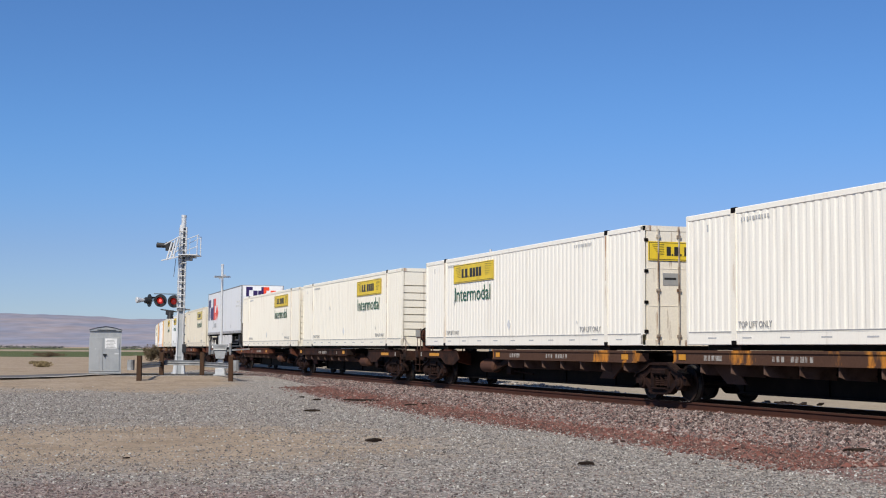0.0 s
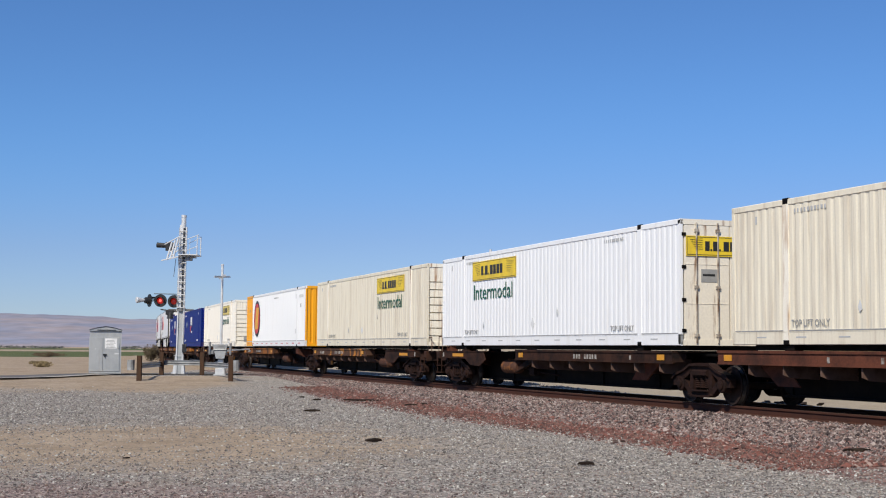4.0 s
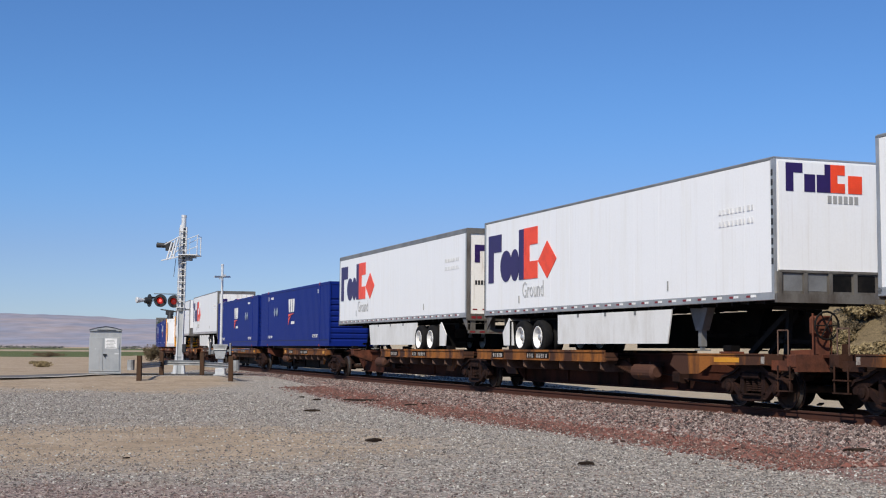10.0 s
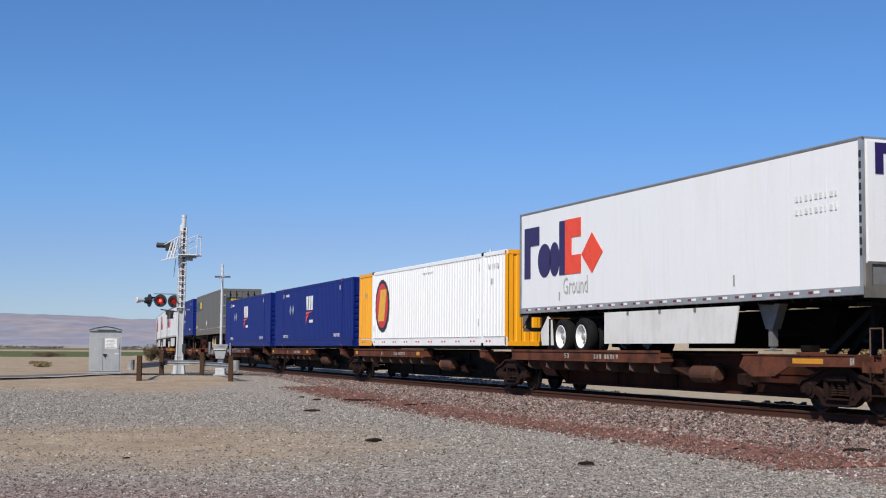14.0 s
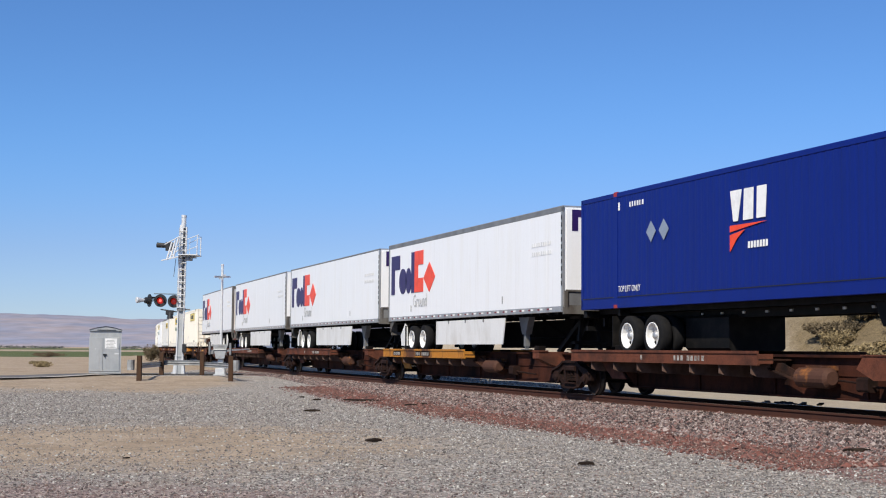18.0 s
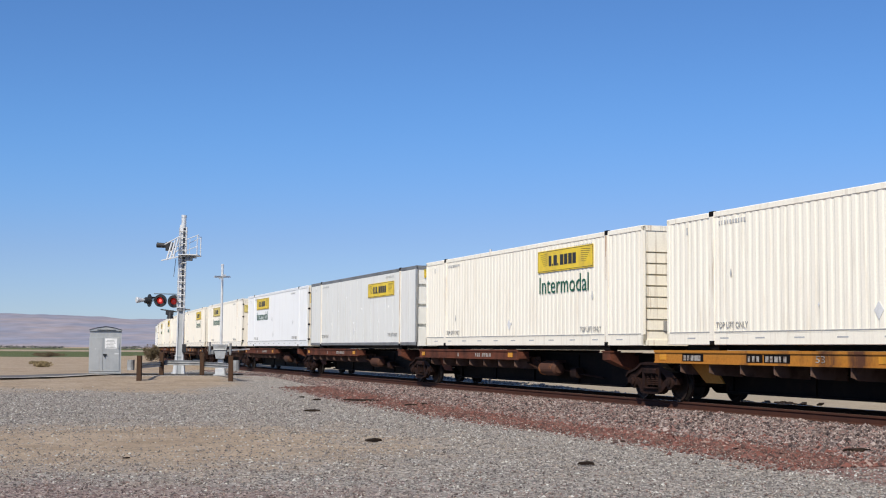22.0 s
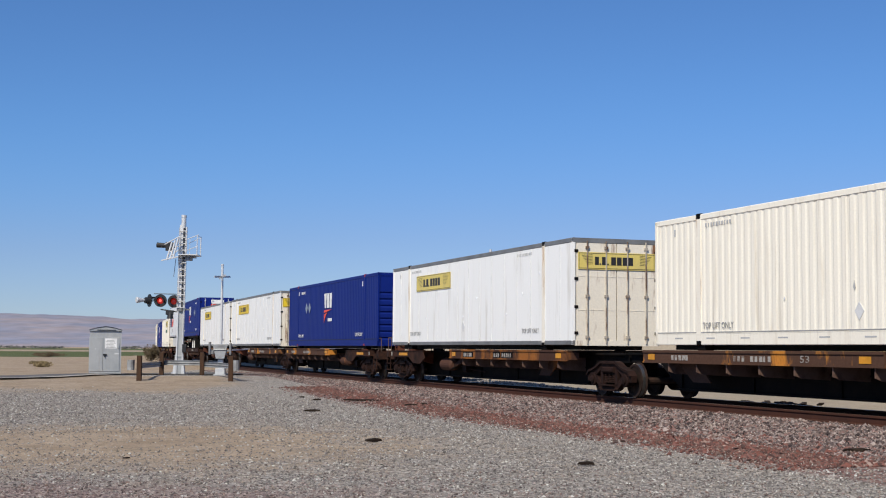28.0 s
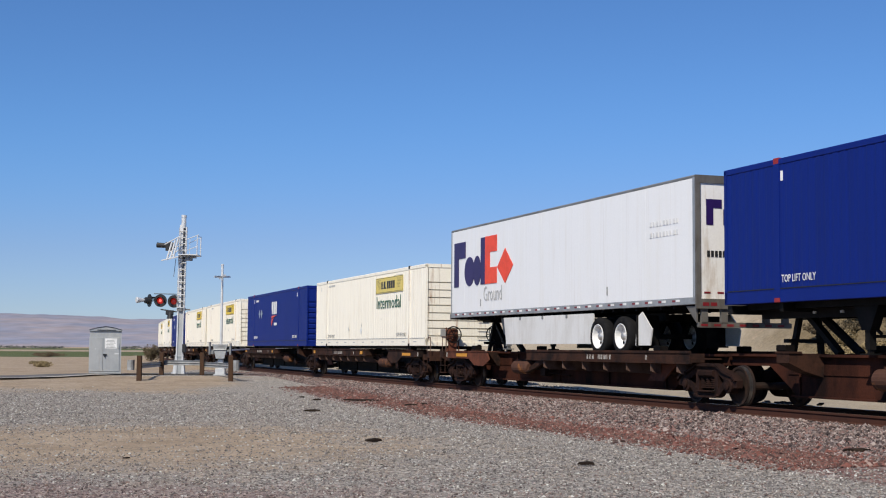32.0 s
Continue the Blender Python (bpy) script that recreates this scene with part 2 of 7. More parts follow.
MIXED = [(0.0, (0.95, 0.84, 0.78)), (0.2, (0.50, 0.46, 0.46)), (0.42, (1.15, 1.12, 1.08)), (0.56, (0.22, 0.20, 0.20)),
         (0.72, (1.05, 0.74, 0.68)), (0.86, (1.75, 1.72, 1.62))]
mat("gravel_stone", (0.400, 0.385, 0.365), 0.9, 0, (0.325, 0.313, 0.296), 2.0, island=STONE, spec=0.12)
mat("mauve_stone", (0.30, 0.245, 0.235), 0.9, 0, (0.24, 0.20, 0.19), 2.0, island=STONE, spec=0.12)
mat("ballast_stone", (0.205, 0.173, 0.166), 0.9, 0, (0.165, 0.139, 0.133), 2.0, island=MIXED, spec=0.12)
mat("red_stone", (0.205, 0.158, 0.145), 0.9, 0, (0.165, 0.125, 0.115), 2.0, island=REDS, spec=0.12)

# ---------------------------------------------------------------- mesh helpers
def solid(*pieces):
    """One bmesh of several pieces, each a function that adds to it."""
    bm = bmesh.new()
    for p in pieces:
        p(bm)
    return bm


def add_faces(bm, co, faces):
    vs = [bm.verts.new(c) for c in co]
    for f in faces:
        try:
            bm.faces.new([vs[i] for i in f])
        except ValueError:
            pass


def block(x0, x1, y0, y1, z0, z1, ch=0.0):
    """A block with chamfered long edges, where ch is given."""
    def add(bm):
        if ch <= 0:
            co = [(x, y, z) for x in (x0, x1) for y in (y0, y1) for z in (z0, z1)]
            add_faces(bm, co, [(0, 1, 3, 2), (4, 6, 7, 5), (0, 4, 5, 1), (2, 3, 7, 6), (0, 2, 6, 4), (1, 5, 7, 3)])
            return
        pts = [(y0 + ch, z0), (y1 - ch, z0), (y1, z0 + ch), (y1, z1 - ch), (y1 - ch, z1), (y0 + ch, z1), (y0, z1 - ch), (y0, z0 + ch)]
        n = len(pts)
        co = [(x0, y, z) for y, z in pts] + [(x1, y, z) for y, z in pts]
        add_faces(bm, co, [tuple(range(n))[::-1], tuple(range(n, 2 * n))] + [(i, (i + 1) % n, n + (i + 1) % n, n + i) for i in range(n)])
    return add


def rod(p, q, r, seg=8, r2=None):
    """A round bar or cone from p to q."""
    def add(bm):
        a, b = Vector(p), Vector(q)
        w = (b - a).normalized()
        u = w.orthogonal().normalized()
        v = w.cross(u)
        rr = r if r2 is None else r2
        co = []
        for c, rad in ((a, r), (b, rr)):
            co += [c + (u * math.cos(i * math.tau / seg) + v * math.sin(i * math.tau / seg)) * rad for i in range(seg)]
        add_faces(bm, co, [tuple(range(seg))[::-1], tuple(range(seg, 2 * seg))] + [(i, (i + 1) % seg, seg + (i + 1) % seg, seg + i) for i in range(seg)])
    return add


def beam(p, q, w, h):
    """A square bar from p to q, w across and h high."""
    def add(bm):
        a, b = Vector(p), Vector(q)
        d = (b - a).normalized()
        up = Vector((0, 0, 1)) if abs(d.z) < 0.95 else Vector((0, 1, 0))
        s = d.cross(up).normalized() * w / 2
        t = s.cross(d).normalized() * h / 2
        co = [c + e for c in (a, b) for e in (-s - t, s - t, s + t, -s + t)]
        add_faces(bm, co, [(0, 1, 2, 3)[::-1], (4, 5, 6, 7)] + [(i, (i + 1) % 4, 4 + (i + 1) % 4, 4 + i) for i in range(4)])
    return add


def slab(poly, y0, y1):
    """A plate: an outline in x and z, from y0 to y1."""
    def add(bm):
        n = len(poly)
        co = [(x, y0, z) for x, z in poly] + [(x, y1, z) for x, z in poly]
        add_faces(bm, co, [tuple(range(n)), tuple(range(n, 2 * n))[::-1]] + [(i, n + i, n + (i + 1) % n, (i + 1) % n) for i in range(n)])
    return add


def slab_x(poly, x0, x1):
    """A plate: an outline in y and z, from x0 to x1."""
    def add(bm):
        n = len(poly)
        co = [(x0, y, z) for y, z in poly] + [(x1, y, z) for y, z in poly]
        add_faces(bm, co, [tuple(range(n)), tuple(range(n, 2 * n))[::-1]] + [(i, n + i, n + (i + 1) % n, (i + 1) % n) for i in range(n)])
    return add


def turned(profile, seg, cx=0.0, cz=0.0, caps=True):
    """A turned piece about the y axis through cx, cz: profile of (y, radius)."""
    def add(bm):
        co = [(cx + r * math.cos(i * math.tau / seg), y, cz + r * math.sin(i * math.tau / seg)) for y, r in profile for i in range(seg)]
        fs = []
        for k in range(len(profile) - 1):
            for i in range(seg):
                j = (i + 1) % seg
                fs.append((k * seg + i, k * seg + j, (k + 1) * seg + j, (k + 1) * seg + i))
        m = len(profile) - 1
        if caps:
            fs.append(tuple(range(seg))[::-1])
            fs.append(tuple(m * seg + i for i in range(seg)))
        add_faces(bm, co, fs)
    return add


MESHES = {}


def mesh_of(key, build, material, smooth=False):
    """A mesh that alike parts share; build() returns its bmesh."""
    if key not in MESHES:
        bm = build() if callable(build) else build
        bmesh.ops.recalc_face_normals(bm, faces=bm.faces)
        me = bpy.data.meshes.new(str(key).split("|")[0])
        bm.to_mesh(me)
        bm.free()
        me.materials.append(MATS[material])
        if smooth:
            for p in me.polygons:
                p.use_smooth = True
        MESHES[key] = me
    return MESHES[key]


def part(name, key, build, material, parent, label="", m=None, smooth=False):
    """One mesh object under a thing or a part, from the shared mesh of that key."""
    ob = new(name, mesh_of(name + "|" + key + "|" + material, build, material, smooth))
    ob.parent = parent
    if m is not None:
        ob.matrix_local = m
    return tagged(ob, label)


def thing(name, label, category, group=""):
    return tagged(new(name), label, category, group)


def lettering(text, width, height, depth=0.004):
    """A word in the built-in font, standing in x and z, its lower left corner at the origin."""
    cu = bpy.data.curves.new("word", "FONT")
    cu.body = text
    cu.extrude = 0.002
    cu.resolution_u = 2
    ob = new("word", cu)
    bpy.context.view_layer.update()
    me = bpy.data.meshes.new_from_object(ob.evaluated_get(bpy.context.evaluated_depsgraph_get()))
    bpy.data.objects.remove(ob)
    co = np.empty(len(me.vertices) * 3)
    me.vertices.foreach_get("co", co)
    co = co.reshape(-1, 3)
    lo, hi = co.min(0), co.max(0)
    bm = bmesh.new()
    bm.from_mesh(me)
    for v in bm.verts:
        x, y, z = v.co
        v.co = ((x - lo[0]) / (hi[0] - lo[0]) * width, -z * depth / 0.002 * 0.5, (y - lo[1]) / (hi[1] - lo[1]) * height)
    return bm


# ---------------------------------------------------------------- the line of the track
RAIL_Z = 0.43          # rail top over the ground at the camera
GRADE = -0.00073
HALF = 1.295           # half the width of a load
S_AX = np.arange(-800.0, 1000.0, 1.0)


def _line():
    k = np.where(S_AX < 0, -0.000035, -0.000035 + 0.00130 * np.clip(S_AX, 0, 60) / 60 - 0.00110 * np.clip((S_AX - 60) / 110, 0, 1))
    k = np.where(S_AX > 160, 0.003, k)
    k = np.where(S_AX > 330, 0.0, k)
    th = np.concatenate([[0], np.cumsum((k[1:] + k[:-1]) / 2)])
    th += -0.342404 - th[800]
    x = np.concatenate([[0], np.cumsum((np.sin(th[1:]) + np.sin(th[:-1])) / 2)])
    y = np.concatenate([[0], np.cumsum((np.cos(th[1:]) + np.cos(th[:-1])) / 2)])
    x, y = x - x[800] + 7.8588, y - y[800] + 24.0
    return x + np.cos(th) * HALF, y - np.sin(th) * HALF, th


LINE_X, LINE_Y, LINE_T = _line()


def on_track(s, off=0.0):
    """A point s metres along the track's middle, off metres to its far side."""
    x, y, t = np.interp(s, S_AX, LINE_X), np.interp(s, S_AX, LINE_Y), np.interp(s, S_AX, LINE_T)
    return float(x + math.cos(t) * off), float(y - math.sin(t) * off), RAIL_Z + GRADE * max(-60.0, min(float(s), 330.0))


def lateral(px, py):
    """The nearest place along the track and the signed distance from its middle."""
    sel = slice(650, 1250)
    lx, ly, lt, ls = LINE_X[sel], LINE_Y[sel], LINE_T[sel], S_AX[sel]
    px, py = np.asarray(px, float).ravel(), np.asarray(py, float).ravel()
    s, d = np.empty_like(px), np.empty_like(px)
    for i in range(0, len(px), 4000):
        j = slice(i, i + 4000)
        dx, dy = px[j, None] - lx[None], py[j, None] - ly[None]
        k = np.argmin(dx * dx + dy * dy, axis=1)
        r = np.arange(len(k))
        s[j] = ls[k]
        d[j] = dx[r, k] * np.cos(lt[k]) - dy[r, k] * np.sin(lt[k])
    return s, d


def smooth(a, b, x):
    t = np.clip((np.asarray(x, float) - a) / (b - a), 0, 1)
    return t * t * (3 - 2 * t)


def wave(x, y, f, seed=0.0):
    return (np.sin(x * f + seed) * np.cos(y * f * 1.3 + seed * 2) + 0.5 * np.sin(x * f * 2.3 + y * f * 1.7 + seed * 3)
            + 0.25 * np.sin(x * f * 5.1 - y * f * 4.3 + seed)) / 1.75


def ground_height(px, py, s, d):
    base = 0.30 * smooth(34, 58, py) * smooth(-60, -30, px)
    base = base + 0.03 * wave(px, py, 0.35, 1.0) + 0.014 * wave(px, py, 1.3, 2.0)
    mound = 0.12 * np.exp(-(((px + 11.2) / 5.5) ** 2 + ((py - 57.5) / 3.4) ** 2))
    base = base + mound
    far = np.where(d > 0, d, 0)
    bank = 4.3 * smooth(9.0, 19.0, far + 1.2 * wave(px, py, 0.21, 4.0)) * (1 - smooth(70, 130, s)) * smooth(-120, -60, s)
    base = base + bank * (1 + 0.12 * wave(px, py, 0.5, 6.0))
    zr = RAIL_Z + GRADE * np.clip(s, -60, 330)
    rail_bed = zr - 0.20
    t = smooth(1.5, 4.9, np.abs(d))
    return rail_bed * (1 - t) + base * t


# ---------------------------------------------------------------- ground
def build_ground():
    fine = np.radians(np.arange(-22.0, 22.01, 0.14))
    rest = np.radians(np.arange(22.0 + 4, 338.0 - 2, 4.0))
    ang = np.concatenate([fine, rest])
    rad = np.concatenate([[2.0, 5.0, 9.0], 12.0 * (1.021 ** np.arange(0, 285))])
    rad = rad[rad < 4600]
    na, nr = len(ang), len(rad)
    A, R = np.meshgrid(ang, rad)
    px, py = (np.sin(A) * R).ravel(), (np.cos(A) * R).ravel()
    s, d = lateral(px, py)
    z = ground_height(px, py, s, d)
    fade = smooth(500, 900, np.hypot(px, py))
    z = z * (1 - fade)
    co = np.column_stack([px, py, z])
    co = np.vstack([co, [[0, 0, 0]]])
    i = np.arange(nr - 1)[:, None] * na
    j = np.arange(na)[None]
    jn = (j + 1) % na
    quads = np.stack([i + j, i + jn, i + na + jn, i + na + j], -1).reshape(-1, 4)
    faces = quads.tolist() + [(len(co) - 1, k, (k + 1) % na)[::-1] for k in range(na)]
    me = bpy.data.meshes.new("ground")
    me.from_pydata(co.tolist(), [], faces)
    for p in me.polygons:
        p.use_smooth = True
    gx, gy = co[:, 0], co[:, 1]
    gs, gd = lateral(gx, gy)
    tan = np.exp(-(((gx + 5.2) / 5.2) ** 2 + ((gy - 23.0) / 5.6) ** 2))
    far_tan = smooth(41, 48, gy + 1.5 * wave(gx, gy, 0.3, 3.0) + 0.28 * (gx + 12))
    far_tan = far_tan * (1 - 0.85 * smooth(-9.8, -6.8, gx + 0.8 * wave(gx, gy, 0.5, 7.0)) * (gy < 75))
    gravel = np.clip(1.0 - 1.15 * tan, 0, 1) * (1 - far_tan) * (1 - smooth(4.6, 6.0, gd))
    grit = smooth(56.0, 57.4, gy + 0.6 * wave(gx, gy, 0.8, 5.0)) * smooth(-15.0, -13.2, gx) * (gd < 3) * (1 - smooth(95, 120, gy))
    gravel = np.maximum(gravel, 0.9 * grit)
    near_red = smooth(6.9, 5.2, -gd) * (gd < 0) * smooth(2.4, 4.2, -gd) + 0.45 * smooth(4.2, 2.4, np.abs(gd))
    near_red = near_red * (1 - smooth(22, 33, gs))
    mauve = np.exp(-(((gx + 4.5) / 8.5) ** 2 + ((gy - 13.0) / 4.0) ** 2))
    dist = np.hypot(gx, gy)
    field = smooth(205, 220, dist) * (1 - smooth(430, 460, dist)) + smooth(640, 680, dist) * (1 - smooth(1100, 1200, dist))
    field = field * (gd < -10)
    brush = smooth(8.0, 15.0, gd) * smooth(40, 22, gs) * 0.95
    for name, val in (("pale", smooth(2.6, 4.5, gd) * (1 - 0.75 * brush)), ("gravel", gravel), ("red", near_red), ("mauve", mauve), ("field", field), ("brush", brush)):
        me.attributes.new(name, "FLOAT", "POINT").data.foreach_set("value", np.asarray(val, np.float32))
    m = bpy.data.materials.new("desert_ground")
    m.use_nodes = True
    n, l = m.node_tree.nodes, m.node_tree.links
    b = n["Principled BSDF"]
    b.inputs["Roughness"].default_value = 0.95
    b.inputs["Specular IOR Level"].default_value = 0.2
    tc = n.new("ShaderNodeTexCoord")

    def noise_node(scale, detail=5.0, rough=0.6):
        q = n.new("ShaderNodeTexNoise")
        q.inputs["Scale"].default_value, q.inputs["Detail"].default_value, q.inputs["Roughness"].default_value = scale, detail, rough
        l.new(tc.outputs["Object"], q.inputs["Vector"])
        return q.outputs["Fac"]

    def cells(scale):
        q = n.new("ShaderNodeTexVoronoi")
        q.inputs["Scale"].default_value = scale
        l.new(tc.outputs["Object"], q.inputs["Vector"])
        return q

    def ramp(sock, stops):
        q = n.new("ShaderNodeValToRGB")
        e = q.color_ramp.elements
        while len(e) < len(stops):
            e.new(0.5)
        for k, (p, c) in zip(e, stops):
            k.position, k.color = p, (*c, 1)
        l.new(sock, q.inputs["Fac"])
        return q.outputs["Color"]

    def blend(fac, a, bcol, mode="MIX"):
        q = n.new("ShaderNodeMix")
        q.data_type, q.blend_type = "RGBA", mode
        for sock, v in ((q.inputs["Factor"], fac), (q.inputs["A"], a), (q.inputs["B"], bcol)):
            if isinstance(v, (int, float)):
                sock.default_value = v
            elif isinstance(v, tuple):
                sock.default_value = (*v, 1)
            else:
                l.new(v, sock)
        return q.outputs["Result"]

    def zone(name, noise_sock, spread, low, high):
        at = n.new("ShaderNodeAttribute")
        at.attribute_name = name
        ma = n.new("ShaderNodeMath")
        ma.operation = "MULTIPLY_ADD"
        l.new(noise_sock, ma.inputs[0])
        ma.inputs[1].default_value = spread
        l.new(at.outputs["Fac"], ma.inputs[2])
        mr = n.new("ShaderNodeMapRange")
        mr.interpolation_type = "SMOOTHSTEP"
        mr.inputs["From Min"].default_value, mr.inputs["From Max"].default_value = low + spread / 2, high + spread / 2
        l.new(ma.outputs[0], mr.inputs["Value"])
        return mr.outputs[0]

    wide, mid, small = noise_node(0.25), noise_node(1.7), noise_node(14.0, 4.0, 0.7)
    v1, v2 = cells(26.0), cells(9.0)
    hue1 = n.new("ShaderNodeSeparateColor")
    l.new(v1.outputs["Color"], hue1.inputs[0])
    hue2 = n.new("ShaderNodeSeparateColor")
    l.new(v2.outputs["Color"], hue2.inputs[0])
    sand = ramp(mid, [(0.3, (0.36, 0.288, 0.210)), (0.7, (0.455, 0.368, 0.278))])
    sand = blend(1.0, sand, ramp(noise_node(0.55, 6.0, 0.7), [(0.36, (0.70, 0.66, 0.62)), (0.5, (0.92, 0.91, 0.90)), (0.62, (1.05, 1.05, 1.06))]), "MULTIPLY")
    sand = blend(0.35, sand, ramp(small, [(0.35, (0.215, 0.160, 0.110)), (0.7, (0.470, 0.370, 0.260))]))
    grey = ramp(hue1.outputs[0], [(0.0, (0.100, 0.090, 0.082)), (0.35, (0.228, 0.213, 0.195)), (0.7, (0.335, 0.307, 0.272)), (0.93, (0.54, 0.50, 0.45))])
    pink = ramp(hue1.outputs[1], [(0.0, (0.118, 0.093, 0.088)), (0.45, (0.244, 0.176, 0.159)), (0.8, (0.326, 0.255, 0.225)), (0.95, (0.454, 0.404, 0.360))])
    red = ramp(hue2.outputs[0], [(0.0, (0.108, 0.066, 0.063)), (0.5, (0.227, 0.123, 0.109)), (0.8, (0.281, 0.193, 0.167)), (0.95, (0.417, 0.368, 0.334))])
    col = blend(zone("gravel", noise_node(0.8, 7.0, 0.78), 2.0, 0.12, 0.88), sand, grey)
    col = blend(zone("mauve", mid, 0.7, 0.4, 0.8), col, pink)
    col = blend(zone("red", mid, 0.5, 0.3, 0.7), col, red)
    green = ramp(wide, [(0.4, (0.082, 0.108, 0.036)), (0.65, (0.120, 0.130, 0.058))])
    col = blend(zone("field", mid, 0.1, 0.3, 0.6), col, green)
    col = blend(zone("brush", mid, 1.2, 0.45, 0.6), col, ramp(small, [(0.35, (0.108, 0.083, 0.046)), (0.65, (0.218, 0.167, 0.096))]))
    mott = noise_node(6.5, 7.0, 0.82)
    col = blend(1.0, col, ramp(mott, [(0.30, (0.60, 0.59, 0.575)), (0.47, (0.96, 0.95, 0.935)), (0.60, (1.2, 1.19, 1.165)), (0.74, (1.86, 1.84, 1.8))]), "MULTIPLY")
    bank = blend(0.4, ramp(wide, [(0.35, (0.36, 0.30, 0.22)), (0.65, (0.42, 0.36, 0.275))]), ramp(mott, [(0.35, (0.20, 0.165, 0.12)), (0.5, (0.36, 0.30, 0.225)), (0.7, (0.52, 0.45, 0.35))]))
    col = blend(zone("pale", mid, 0.3, 0.3, 0.7), col, bank)
    l.new(col, b.inputs["Base Color"])
    bp = n.new("ShaderNodeBump")
    bp.inputs["Strength"].default_value, bp.inputs["Distance"].default_value = 1.0, 0.05
    l.new(blend(0.5, v1.outputs["Distance"], small), bp.inputs["Height"])
    l.new(bp.outputs[0], b.inputs["Normal"])
    me.materials.append(m)
    ob = new("ground", me)
    tagged(ob, "desert ground of tan sand with grey and reddish gravel", "ground", kind="structure")


build_ground()


def build_rails():
    prof = [(-0.075, -0.19), (0.075, -0.19), (0.075, -0.172), (0.014, -0.155), (0.012, -0.055), (0.037, -0.042), (0.037, -0.006), (0.030, 0.0),
            (-0.030, 0.0), (-0.037, -0.006), (-0.037, -0.042), (-0.012, -0.055), (-0.014, -0.155), (-0.075, -0.172)]
    track = tagged(new("track"), "single railway line of rusty steel rails on ballast", "railway track", kind="structure")
    for off in (-0.755, 0.755):
        co, fs = [], []
        ss = np.concatenate([np.arange(-150, 160, 2.0), np.arange(160, 341, 5.0)])
        n = len(prof)
        for k, s in enumerate(ss):
            for o, dz in prof:
                x, y, z = on_track(s, off + o)
                co.append((x, y, z + dz))
            if k:
                fs += [((k - 1) * n + i, (k - 1) * n + (i + 1) % n, k * n + (i + 1) % n, k * n + i) for i in range(n)]
        me = bpy.data.meshes.new("rail")
        me.from_pydata(co, [], fs)
        me.materials.append(MATS["rail_steel"])
        me.materials.append(MATS["rail_top"])
        for p in me.polygons:
            if p.index % n == 7:
                p.material_index = 1
        ob = new("rail", me)
        ob.parent = track


build_rails()


def stones(name, label, material, xs, ys, sizes, seed, sink=0.3):
    """Many small angular stones lying on the ground, as one mesh."""
    rng = np.random.default_rng(seed)
    n = len(xs)
    s, d = lateral(xs, ys)
    zs = ground_height(xs, ys, s, d)
    base = np.array([(1, 0, 0), (0, 1, 0), (-1, 0, 0), (0, -1, 0), (0, 0, 1), (0, 0, -1)], float)
    tri = np.array([(0, 1, 4), (1, 2, 4), (2, 3, 4), (3, 0, 4), (1, 0, 5), (2, 1, 5), (3, 2, 5), (0, 3, 5)])
    v = base[None] * (sizes[:, None, None] * rng.uniform(0.55, 1.25, (n, 6, 1))) + rng.normal(0, 0.22, (n, 6, 3)) * sizes[:, None, None]
    v[:, :, 2] *= 0.72
    a = rng.uniform(0, math.tau, n)
    c, q = np.cos(a)[:, None], np.sin(a)[:, None]
    x = v[:, :, 0] * c - v[:, :, 1] * q + xs[:, None]
    y = v[:, :, 0] * q + v[:, :, 1] * c + ys[:, None]
    z = v[:, :, 2] + (zs + sizes * sink)[:, None]
    co = np.stack([x, y, z], -1).reshape(-1, 3)
    fs = (tri[None] + (np.arange(n) * 6)[:, None, None]).reshape(-1, 3)
    me = bpy.data.meshes.new(name)
    me.from_pydata(co.tolist(), [], fs.tolist())
    me.materials.append(MATS[material])
    tagged(new(name, me), label, name, kind="stuff")


